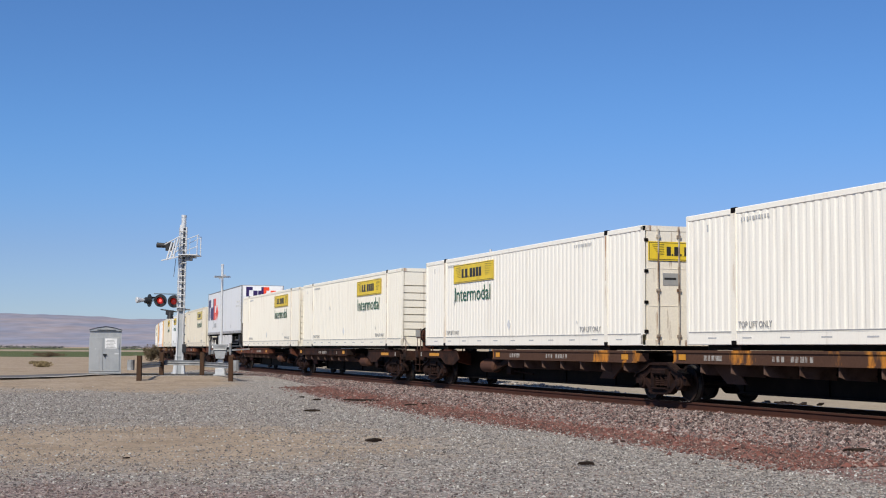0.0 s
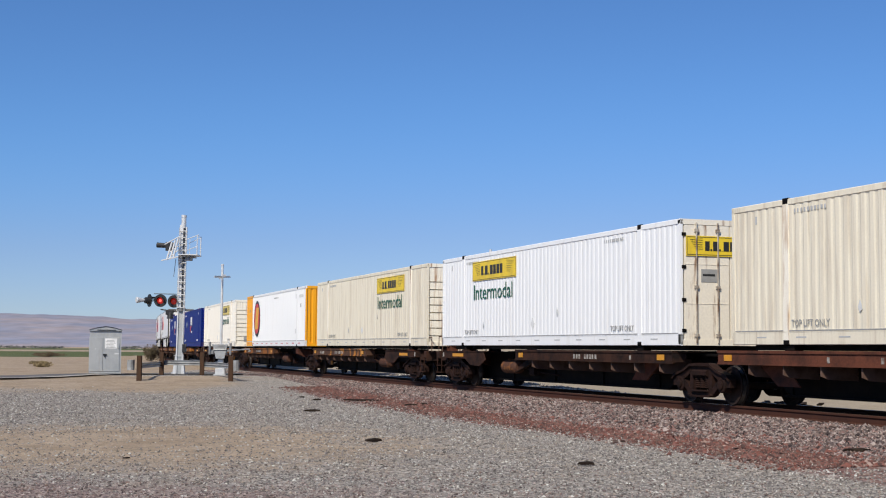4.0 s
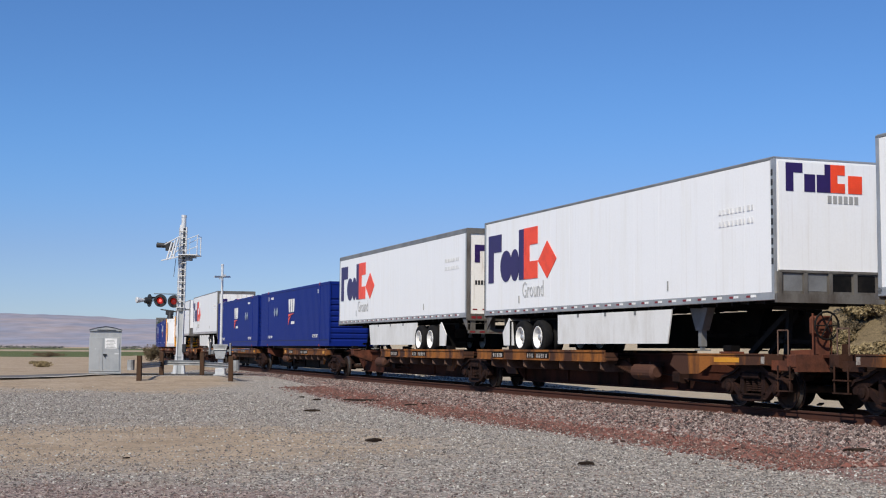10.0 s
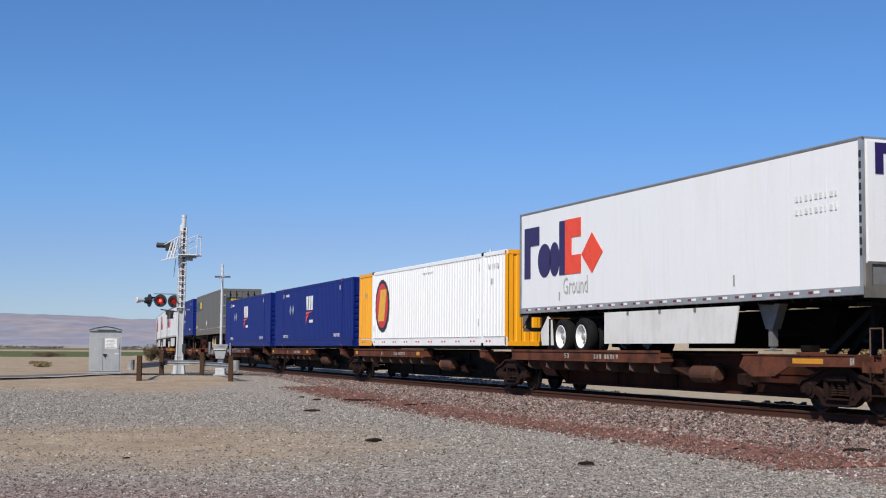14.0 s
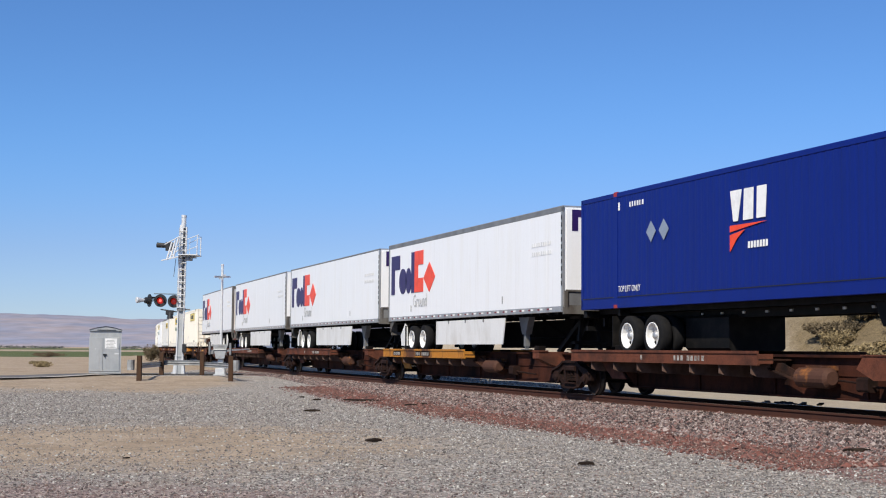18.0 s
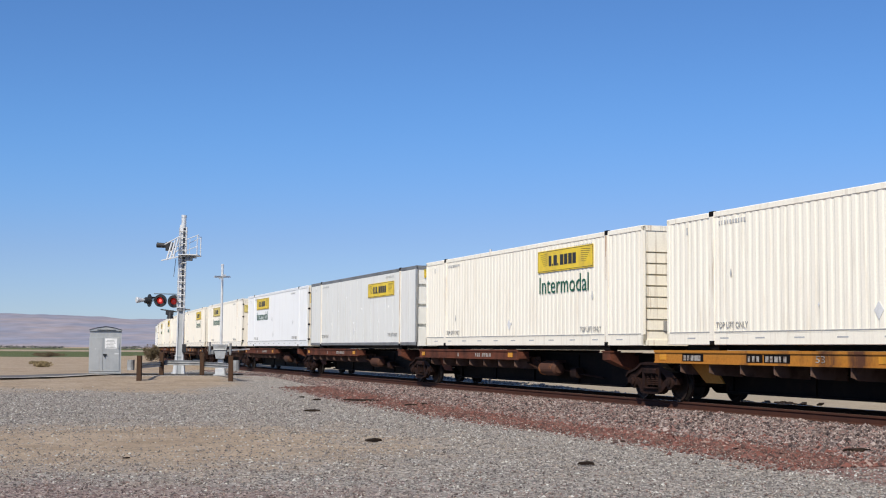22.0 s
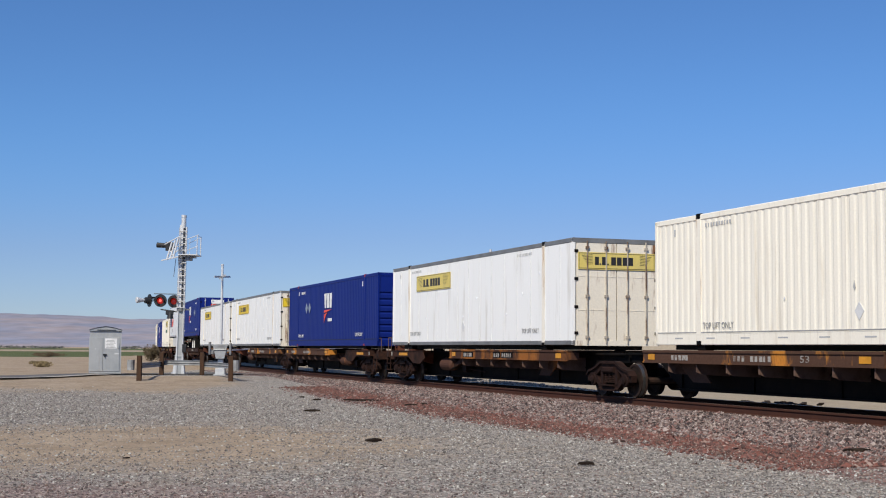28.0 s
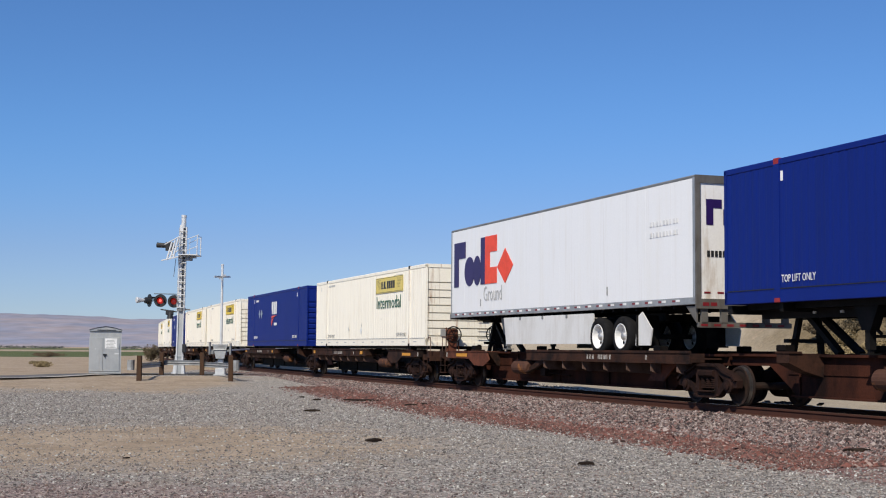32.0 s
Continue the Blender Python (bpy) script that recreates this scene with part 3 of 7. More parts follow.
def scatter():
    rng = np.random.default_rng(5)
    n = 370000
    r = np.sqrt(rng.uniform(12.5 ** 2, 56 ** 2, n))
    keep = rng.uniform(0, 1, n) < np.clip(20 / r, 0, 1) ** 1.15
    r = r[keep]
    a = np.radians(rng.uniform(-20.5, 20.5, len(r)))
    x, y = np.sin(a) * r, np.cos(a) * r
    s, d = lateral(x, y)
    ok = (d < -4.9) & (rng.uniform(0, 1, len(x)) < 1 - 0.85 * np.exp(-(((x + 5.2) / 5.2) ** 2 + ((y - 23.0) / 5.6) ** 2))) & (rng.uniform(0, 1, len(x)) > smooth(40, 48, y + 0.28 * (x + 12)))
    x, y = x[ok], y[ok]
    size = np.minimum(rng.gamma(2.2, 0.0038, len(x)) + 0.0042, 0.021) * (0.85 + 0.012 * np.hypot(x, y))
    dull = rng.uniform(0, 1, len(x)) < 0.92 * np.exp(-(((x + 4.5) / 8.5) ** 2 + ((y - 13.0) / 4.0) ** 2))
    stones("gravel", "loose grey and white angular gravel", "gravel_stone", x[~dull], y[~dull], size[~dull], 6)
    stones("gravel", "loose mauve-brown gravel", "mauve_stone", x[dull], y[dull], size[dull], 16)

    def along(n, s, off):
        th = np.interp(s, S_AX, LINE_T)
        return np.interp(s, S_AX, LINE_X) + np.cos(th) * off, np.interp(s, S_AX, LINE_Y) - np.sin(th) * off

    n = 95000
    s = rng.uniform(0, 1, n) ** 1.5 * 62 - 4
    off = -rng.uniform(0.86, 4.3, n)
    x, y = along(n, s, off)
    stones("ballast", "grey and brown crushed-rock track ballast", "ballast_stone", x, y, rng.gamma(4.0, 0.0045, n) + 0.0065, 7)
    n = 38000
    s = rng.uniform(0, 1, n) ** 1.3 * 32 - 4
    off = -np.clip(rng.normal(4.75, 0.55, n), 3.4, 6.8)
    x, y = along(n, s, off)
    stones("ballast", "reddish crushed rock along the foot of the ballast", "red_stone", x, y, rng.gamma(3.5, 0.0048, n) + 0.007, 17)
    n = 9000
    s = rng.uniform(-8, 50, n)
    off = rng.uniform(0.86, 4.5, n)
    x, y = along(n, s, off)
    stones("gravel", "pale crushed rock beyond the track", "gravel_stone", x, y, rng.gamma(5.0, 0.0055, n) + 0.012, 8)


scatter()

def comb(n, w, h, gap, y0, y1):
    """A row of n plain upright bars of uneven width."""
    rng = random.Random(n * 31 + int(w * 100))
    ps = []
    for i in range(n):
        k = w * (1 - gap) * rng.uniform(0.55, 1.15)
        ps.append(block(i * w, i * w + k, y0, y1, 0, h))
    return lambda bm: [q(bm) for q in ps]


# ---------------------------------------------------------------- the train: spine cars
# local axes: x forward along the travel, -y the side towards the camera, z up from rail top
DECK = 1.17


def truck_mesh_frame(y):
    """Cast side frame: arched top chord, tension member below, columns and bearing jaws."""
    sg = 1 if y > 0 else -1
    t = 0.075
    top = [(-1.22, 0.38), (-1.24, 0.54), (-1.12, 0.66), (-0.92, 0.70), (-0.70, 0.76), (-0.44, 0.88), (-0.30, 0.90)]
    top = top + [(-x, z) for x, z in top[::-1]]
    under = [(1.08, 0.38), (1.04, 0.50), (0.90, 0.545), (0.74, 0.53), (0.52, 0.64), (0.36, 0.73)]
    top = top + under + [(-x, z) for x, z in under[::-1]]
    low = [(-0.74, 0.53), (-0.82, 0.42), (-0.66, 0.31), (-0.50, 0.19), (-0.36, 0.145)]
    low = low + [(-x, z) for x, z in low[::-1]]
    inner = [(0.60, 0.45), (0.47, 0.34), (0.34, 0.265)]
    low = low + inner + [(-x, z) for x, z in inner[::-1]]
    lip = [(-1.24, 0.54), (-1.12, 0.66), (-0.92, 0.70), (-0.70, 0.76), (-0.44, 0.88), (0.44, 0.88), (0.70, 0.76), (0.92, 0.70), (1.12, 0.66), (1.24, 0.54),
           (1.20, 0.52), (1.09, 0.61), (0.90, 0.65), (0.68, 0.71), (0.42, 0.83), (-0.42, 0.83), (-0.68, 0.71), (-0.90, 0.65), (-1.09, 0.61), (-1.20, 0.52)]
    foot = [(-0.50, 0.19), (-0.36, 0.145), (0.36, 0.145), (0.50, 0.19), (0.48, 0.225), (0.34, 0.185), (-0.34, 0.185), (-0.48, 0.225)]
    o0, o1 = sorted((y + sg * t, y + sg * (t + 0.055)))
    ps = [slab(top, y - t, y + t), slab(low, y - t, y + t), slab(lip, o0, o1), slab(foot, o0, o1),
          block(-0.47, -0.33, y - t, y + t, 0.26, 0.74, 0.02), block(0.33, 0.47, y - t, y + t, 0.26, 0.74, 0.02),
          block(-0.31, 0.31, y - 0.13, y + 0.13, 0.605, 0.745, 0.03), block(-0.34, 0.34, y - 0.14, y + 0.14, 0.262, 0.30, 0.01)]
    for e in (-0.89, 0.89):
        ps.append(turned([(y - sg * 0.10, 0.165), (y + sg * 0.085, 0.165), (y + sg * 0.10, 0.14)], 16, cx=e, cz=0.42))
        ps.append(block(e - 0.17, e + 0.17, min(y - 0.09, y + 0.09), max(y - 0.09, y + 0.09), 0.53, 0.60))
    return solid(*ps)


def spring(y):
    """One coil spring, as a turned silhouette."""
    prof = []
    for k in range(6):
        z = 0.34 + k * 0.045
        prof += [(z, 0.055), (z + 0.011, 0.078), (z + 0.03, 0.078)]
    prof.append((0.61, 0.055))

    def add(bm):
        seg = 9
        co = [(r * math.cos(i * math.tau / seg), y + r * math.sin(i * math.tau / seg), z) for z, r in prof for i in range(seg)]
        add_faces(bm, co, [(k * seg + i, k * seg + (i + 1) % seg, (k + 1) * seg + (i + 1) % seg, (k + 1) * seg + i) for k in range(len(prof) - 1) for i in range(seg)])
    return solid(add)


def wheelset():
    ps = [rod((0, -1.02, 0.42), (0, 1.02, 0.42), 0.08, 10)]
    for sg in (-1, 1):
        prof = [(0.80, 0.10), (0.80, 0.34), (0.82, 0.36), (0.825, 0.415), (0.71, 0.425), (0.70, 0.455), (0.675, 0.455), (0.67, 0.36), (0.71, 0.33), (0.72, 0.10)]
        ps.append(turned([(sg * a, r) for a, r in prof], 22, cz=0.42))
    return solid(*ps)


def make_truck(car, x):
    tk = part("truck", "bolster", lambda: solid(block(-0.22, 0.22, -1.02, 1.02, 0.52, 0.74, 0.03), rod((0, 0, 0.70), (0, 0, 0.86), 0.30, 14),
              block(-0.06, 0.06, -0.75, 0.75, 0.30, 0.42)), "truck_iron", car, "rusty cast-iron railway truck", pose(x, 0, 0))
    for sg in (-1, 1):
        part("side_frame", "f%d" % sg, lambda: truck_mesh_frame(sg * 1.0), "truck_iron", tk)
        for q in (-0.22, 0.0, 0.22):
            part("spring", "s%d" % sg, lambda: spring(sg * 1.0), "truck_iron", tk, m=pose(q, 0, 0))
        for e in (-0.89, 0.89):
            part("bearing_cap", "c%d" % sg, lambda: solid(turned([(sg * 1.09, 0.095), (sg * 1.13, 0.095), (sg * 1.145, 0.05)], 12, cz=0.42)), "truck_iron", tk, m=pose(e, 0, 0))
            if sg == 1:
                ws = part("wheelset", "w", wheelset, "wheel_steel", tk, m=pose(e, 0, 0), smooth=False)
                part("tread", "w", lambda: solid(turned([(-0.80, 0.40), (-0.80, 0.4195), (-0.722, 0.4275), (-0.72, 0.40)], 26, cz=0.42, caps=False)), "tread_steel", ws, "polished wheel tread")
                part("brake_shoe", "w%d" % (e > 0), lambda: solid(*[slab([(0.46 * math.copysign(1, -e) * f, z) for f, z in ((1.0, 0.28), (1.25, 0.30), (1.30, 0.62), (1.0, 0.60))], min(q * 0.68, q * 0.82), max(q * 0.68, q * 0.82)) for q in (-1, 1)],
                     beam((0.54 * math.copysign(1, -e), -0.8, 0.42), (0.54 * math.copysign(1, -e), 0.8, 0.42), 0.07, 0.10)), "dark_shade_steel", tk, m=pose(e, 0, 0))


def spine(x0, x1):
    """Deep box beam between two trucks, its ends raised over them."""
    poly = [(x0, 0.86), (x0 + 1.5, 0.86), (x0 + 2.5, 0.26), (x1 - 2.5, 0.26), (x1 - 1.5, 0.86), (x1, 0.86), (x1, 1.10), (x0, 1.10)]
    return solid(slab(poly, -0.45, 0.45), block(x0, x1, -0.56, 0.56, 1.06, 1.115), block(x0 + 2.4, x1 - 2.4, -0.54, 0.54, 0.235, 0.275),
                 block(x0 + 2.2, x1 - 2.2, -0.475, 0.475, 0.70, 0.725),
                 *[block(x, x + 0.03, -0.49, 0.49, 0.28, 1.05) for x in np.arange(x0 + 2.6, x1 - 2.5, 3.1)])


def spine_car(rear, front, tray, load_rear, colour, rear_coupler, front_coupler, hitch, lab):
    """One platform of an articulated car: rear and front are the truck or coupler places along x (0 in the middle of the load)."""
    car = thing("spine_car", lab, "railcar", "platforms of the train")
    x0, x1 = rear, front
    # beams below containers get the blacker steel, their shade painted in
    part("spine_beam", "%.1f_%.1f" % (x0, x1), lambda: spine(x0 + 0.05, x1 - 0.05), "dark_shade_steel" if not hitch else "spine_steel", car, "black-brown steel box beam")
    r = load_rear
    a, b = (r - 0.55, r + 8.4) if tray == "R" else (r + 6.5, r + 15.8)
    far = r + 14.1 if tray == "R" else r + 2.1
    n = int((b - a) / 1.25)
    dk = DECK - 0.15 - (hitch - 1) if hitch else DECK - 0.002
    part("deck_plate", "d%.1f%.2f" % (b - a, hitch), lambda: solid(block(0, b - a, -1.295, 1.295, dk - 0.033, dk), block(0, b - a, -0.36, 0.36, dk - 0.12, dk - 0.034)),
         "rust_brown", car, m=pose(a, 0, 0))
    for sg in (-1, 1):
        part("side_sill", "l%.1f_%d" % (b - a, sg), lambda: solid(slab_x([(sg * y, DECK + z) for y, z in ((1.27, -0.285), (1.345, -0.285), (1.345, -0.25), (1.325, -0.25), (1.325, -0.045), (1.35, -0.045), (1.35, 0.012),
             (1.29, 0.012), (1.29, -0.045), (1.30, -0.045), (1.30, -0.25), (1.27, -0.25))], 0, b - a),
             *[block(e, e + 0.025, min(sg * 0.95, sg * 1.326), max(sg * 0.95, sg * 1.326), DECK - 0.25, DECK - 0.05) for e in (0.002, b - a - 0.027)]), colour, car, m=pose(a, 0, 0))
        if sg < 0:
            for q, w in () if hitch else ((0.25, 0.30), (b - a - 0.7, 0.34)):
                part("reflector", "y%.2f" % w, lambda: solid(block(0, w, -0.006, 0.004, 0, 0.13)), "reflector_amber", car, "amber reflector plate", pose(a + q, -1.329, DECK - 0.21))
            tx = b + 0.75 if tray == "R" else a - 2.0
            part("air_reservoir", "t", lambda: solid(rod((0, 0, 0), (0.95, 0, 0), 0.20, 18), rod((-0.07, 0, 0), (0, 0, 0), 0.13, 18, 0.20), rod((0.95, 0, 0), (1.02, 0, 0), 0.20, 18, 0.13), *[block(x, x + 0.06, -0.05, 0.4, 0.15, 0.24) for x in (0.2, 0.7)]),
                 "tank_rust", car, "rusty air brake reservoir", pose(tx, -0.78, 0.66))
            part("brake_valve", "t", lambda: solid(block(0, 0.35, -0.12, 0.12, -0.16, 0.12, 0.04), rod((0.3, 0, -0.05), (1.6, 0.1, -0.12), 0.025, 6), rod((-0.9, 0.05, 0.05), (0, 0, 0.0), 0.022, 6)), "truck_iron", car, "", pose(tx + 1.75, -0.66, 0.58))
        for k in range(n if sg < 0 else 0):
            part("bracket", "k%d" % sg, lambda: solid(slab_x([(sg * 0.36, 0.60), (sg * 0.36, 0.98), (sg * 1.29, 0.98), (sg * 1.29, 0.70), (sg * 1.12, 0.64)], -0.02, 0.02)),
                 "bracket_steel", car, m=pose(a + 1.15 + k * 1.25, 0, 0))
        for e in ((a + 1.6,) if tray == "R" else (b - 1.6,)):
            part("gusset", "g%s%d" % (tray, sg), lambda: solid(slab([(-0.55, 0.93), (0.45, 0.93), (0.95, 0.46), (0.20, 0.46)] if tray == "R" else [(-0.45, 0.93), (0.55, 0.93), (-0.20, 0.46), (-0.95, 0.46)],
                 min(sg * 0.98, sg * 1.02), max(sg * 0.98, sg * 1.02))), colour if colour != "rust_brown" else "rust_red", car, m=pose(e, 0, 0))
        wx, wd = (b, 1) if tray == "R" else (a, -1)
        if sg < 0:
            part("wing_plate", "w%d" % wd, lambda: solid(slab([(-0.30 * wd, 0.94), (-0.30 * wd, 0.80), (1.05 * wd, 0.50), (1.20 * wd, 0.60), (0.12 * wd, 0.94)], -0.82, -0.79),
                 slab([(-0.30 * wd, 0.80), (1.05 * wd, 0.50), (1.06 * wd, 0.53), (-0.30 * wd, 0.83)], -0.90, -0.82)), "rust_brown", car, "", pose(wx, 0, 0))
        part("bolster_arm", "b%d" % sg, lambda: solid(slab_x([(sg * 0.34, 0.62), (sg * 0.34, 1.13), (sg * 1.26, 1.13), (sg * 1.26, 0.94), (sg * 0.9, 0.78)], -0.22, 0.22),
             block(-0.25, 0.25, min(sg * 0.98, sg * 1.28), max(sg * 0.98, sg * 1.28), 1.13, 1.17)), ("rust_red" if colour != "rust_brown" else colour) if sg < 0 else "rust_brown", car, m=pose(far, 0, 0))
    for e in (r + 2.0, r + 14.1):
        for sg in (-1, 1):
            part("pedestal", "p%d" % sg, lambda: solid(block(-0.16, 0.16, min(sg * 1.02, sg * 1.24), max(sg * 1.02, sg * 1.24), DECK, 1.30, 0.02)), "dark_shade_steel", car, m=pose(e, 0, 0))
    bars = [(0.45, 0.9), (1.0, 0.2), (3.1, 0.5), (3.75, 0.8), (6.3, 0.22)]
    for bx, bl in bars[:4] if colour in ("sill_orange", "sill_patchy", "sill_bright") else bars[2:] if colour != "rust_red" else ((3.0, 0.17), (4.6, 0.5), (5.2, 0.9)):
        k = max(1, int(bl / 0.16))
        if colour in ("sill_orange", "sill_bright") and bl > 0.4:
            part("stencil_patch", "m%d" % k, lambda: solid(block(-0.06, 0.16 * k + 0.06, 0.0, 0.004, -0.02, 0.15)), "dark_shade_steel", car, "black painted patch", pose(a + 0.9 + bx, -1.330, DECK - 0.215))
        part("stencil_mark", "m%d" % k, lambda: solid(comb(k, 0.16, 0.115, 0.32, 0.0, 0.006)), "stencil_dull", car,
             "small white stencil marks", pose(a + 0.9 + bx, -1.332, DECK - 0.215))["kind"] = "stuff"
    make_truck(car, x0 + 2.3 if rear_coupler else x0)
    if front_coupler:
        make_truck(car, x1 - 2.3)
    for end, is_coupler, sg in ((x0, rear_coupler, -1), (x1, front_coupler, 1)):
        if is_coupler:
            end_gear(car, end, sg, (sg > 0) == (tray == "R"), colour, hitch)
    if hitch:
        hx = r + 15.0 if tray == "R" else r + 1.1
        sg = 1 if tray == "R" else -1
        part("hitch_stand", "h%d" % sg, lambda: solid(beam((0, -0.35, 1.1), (sg * -0.1, -0.2, 2.08), 0.12, 0.10), beam((0, 0.35, 1.1), (sg * -0.1, 0.2, 2.08), 0.12, 0.10),
             beam((-sg * 1.5, -0.25, 1.12), (sg * -0.2, -0.15, 2.0), 0.14, 0.12), beam((-sg * 1.5, 0.25, 1.12), (sg * -0.2, 0.15, 2.0), 0.14, 0.12),
             block(-0.35, 0.35, -0.45, 0.45, 2.06, 2.15, 0.02), block(-0.1, 0.1, -0.5, 0.5, 1.35, 1.43)), "chassis_black", car, "black trailer hitch stand", pose(hx, 0, 0))
    return car


def end_gear(car, x, sg, plate, colour, hitch):
    """Coupler, side plates, steps, hand rails, hand brake and hoses at the free end of a car."""
    def bx(p, q, y0, y1, z0, z1, ch=0.0):
        return block(min(sg * p, sg * q), max(sg * p, sg * q), y0, y1, z0, z1, ch)

    hue = "rust_brown" if not hitch else "rust_red" if colour in ("rust_brown", "sill_patchy") else colour
    clear = 0.0 if hitch else max(0.0, HL + 0.04 - (abs(x) - 1.0))      # keeps the stand clear of a container's end
    part("coupler", "c%d" % sg, lambda: solid(bx(0, -0.9, -0.12, 0.12, 0.72, 0.96, 0.03), bx(0.02, -0.25, -0.2, 0.2, 0.68, 1.0, 0.04), bx(-0.55, -1.1, -0.24, 0.24, 0.66, 1.02, 0.03)),
         "dark_shade_steel", car, m=pose(x, 0, 0))
    part("end_sill", "e%d" % sg, lambda: solid(bx(-0.55, -0.85, -1.2, 1.2, 0.86, 1.12, 0.02), bx(-0.85, -1.9, -0.8, 0.8, 1.00, 1.10), bx(-0.55, -0.60, -1.2, 1.2, 0.78, 0.86),
         *[bx(-0.85, -1.5, y - 0.03, y + 0.03, 0.80, 1.0) for y in (-1.1, -0.7, 0.7, 1.1)]), "rust_red" if sg > 0 and hitch else "rust_brown", car, m=pose(x, 0, 0))
    if plate:
        sp = part("side_plate", "p%d" % sg, lambda: solid(slab([(sg * -1.5, 0.90), (sg * -1.5, 1.10), (sg * -5.2, 1.10), (sg * -5.4, 0.86), (sg * -4.9, 0.66), (sg * -4.1, 0.68), (sg * -3.6, 0.88)], -1.30, -1.27),
                  bx(-1.5, -5.25, -1.32, -0.9, 1.10, 1.125), bx(-1.5, -1.53, -1.27, -0.8, 0.90, 1.10)), hue, car, "rusty side plate over the truck", pose(x, 0, 0))
        part("reflector", "p%d" % sg, lambda: solid(bx(-2.45, -3.45, -1.306, -1.299, 0.945, 1.045)), "reflector_amber", sp, "long amber reflector strip")
        part("flange_tip", "p%d" % sg, lambda: solid(bx(-1.50, -1.62, -1.306, -1.299, 0.93, 1.07)), "stencil_dull", sp)
    part("hand_rail", "r%d" % sg, lambda: solid(*[rod((sg * q, -1.2, 1.1), (sg * q, -1.2, 1.60), 0.015, 6) for q in (-0.80, -1.16)], rod((sg * -0.80, -1.2, 1.60), (sg * -1.16, -1.2, 1.60), 0.015, 6)), "bracket_steel", car, m=pose(x + sg * clear, 0, 0))
    part("step", "s%d" % sg, lambda: solid(*[rod((sg * q, -1.22, 0.38), (sg * q, -1.22, 0.9), 0.018, 6) for q in (-0.72, -1.14)],
         *[bx(-0.70, -1.16, -1.26, -1.16, z, z + 0.025) for z in (0.38, 0.62)]), "rust_brown", car, m=pose(x, 0, 0))
    by = -0.40 if sg > 0 else 0.75
    brake = part("brake_stand", "b%d" % sg, lambda: solid(bx(-0.78, -0.96, by - 0.10, by + 0.16, 1.1, 1.52, 0.03), bx(-0.74, -1.0, by - 0.16, by + 0.20, 1.50, 1.90, 0.05), rod((sg * -0.8, by - 0.22, 1.1), (sg * -0.8, by - 0.22, 1.95), 0.02, 6),
         rod((sg * -0.80, by, 1.68), (sg * -0.70, by, 1.68), 0.13, 14), rod((sg * -0.9, by + 0.28, 1.1), (sg * -0.9, by + 0.28, 1.5), 0.02, 6), beam((sg * -0.9, by, 1.15), (sg * -1.7, by - 0.1, 1.12), 0.10, 0.16),
         rod((sg * -0.88, by + 0.1, 1.5), (sg * -1.3, by + 0.1, 1.12), 0.03, 6)), "rust_red" if sg > 0 else "dark_shade_steel", car, "hand brake housing", pose(x + sg * clear, 0, 0))
    part("brake_wheel", "w%d" % sg, lambda: wheel_ring(0.28, 0.022, sg * -0.64, by, 1.70), "chassis_black", brake)
    part("brake_rod", "g%d" % sg, lambda: solid(rod((sg * -0.7, -0.62, 0.72), (sg * -3.4, -0.66, 0.62), 0.025, 6), rod((sg * -0.9, -0.95, 0.80), (sg * -0.9, 0.6, 0.74), 0.028, 6), bx(-0.95, -1.25, -0.75, -0.50, 0.60, 0.84, 0.03),
         beam((sg * -0.6, -1.0, 0.88), (sg * -1.5, -1.05, 0.62), 0.04, 0.06)), "truck_iron", car, m=pose(x, 0, 0))
    part("air_hose", "a%d" % sg, lambda: solid(rod((sg * -0.3, 0.45, 0.85), (sg * -0.05, 0.42, 0.45), 0.03, 8), rod((sg * -0.05, 0.42, 0.45), (sg * 0.05, 0.40, 0.42), 0.03, 8)), "chassis_black", car, m=pose(x, 0, 0))
    for y in (0.5, -0.05):
        part("lamp_bracket", "l%d" % sg, lambda: solid(block(-0.04, 0.04, -0.05, 0.05, 1.1, 1.34, 0.01)), "rust_brown", car, m=pose(x - sg * 1.3, y, 0))


def wheel_ring(R, r, x, y, z):
    def add(bm):
        n, q = 20, 6
        co = [(x + r * math.sin(j * math.tau / q), y + (R + r * math.cos(j * math.tau / q)) * math.cos(i * math.tau / n), z + (R + r * math.cos(j * math.tau / q)) * math.sin(i * math.tau / n))
              for i in range(n) for j in range(q)]
        add_faces(bm, co, [(i * q + j, i * q + (j + 1) % q, ((i + 1) % n) * q + (j + 1) % q, ((i + 1) % n) * q + j) for i in range(n) for j in range(q)])
    return solid(add, *[rod((x, y, z), (x, y + R * math.cos(k * math.tau / 6), z + R * math.sin(k * math.tau / 6)), 0.014, 5) for k in range(6)])

# ---------------------------------------------------------------- loads: containers
# a load's x runs from -8.075 at its rear to 8.075 at its front, z from its own underside
LEN = 16.15
HL = LEN / 2
POST = 6.095           # forty-foot lifting posts


def ribs(x0, x1, y, sg, z0, z1, pitch=0.255, depth=0.011):
    """A corrugated sheet facing sg along y."""
    def add(bm):
        n = max(1, round((x1 - x0) / pitch))
        p = (x1 - x0) / n
        xs = []
        for i in range(n):
            a = x0 + i * p
            xs += [(a, 0), (a + p * 0.42, 0), (a + p * 0.60, depth), (a + p * 0.82, depth)]
        xs.append((x1, 0))
        co = [(x, y - sg * d, z) for x, d in xs for z in (z0, z1)]
        add_faces(bm, co, [(2 * i, 2 * i + 2, 2 * i + 3, 2 * i + 1) for i in range(len(xs) - 1)])
    return add


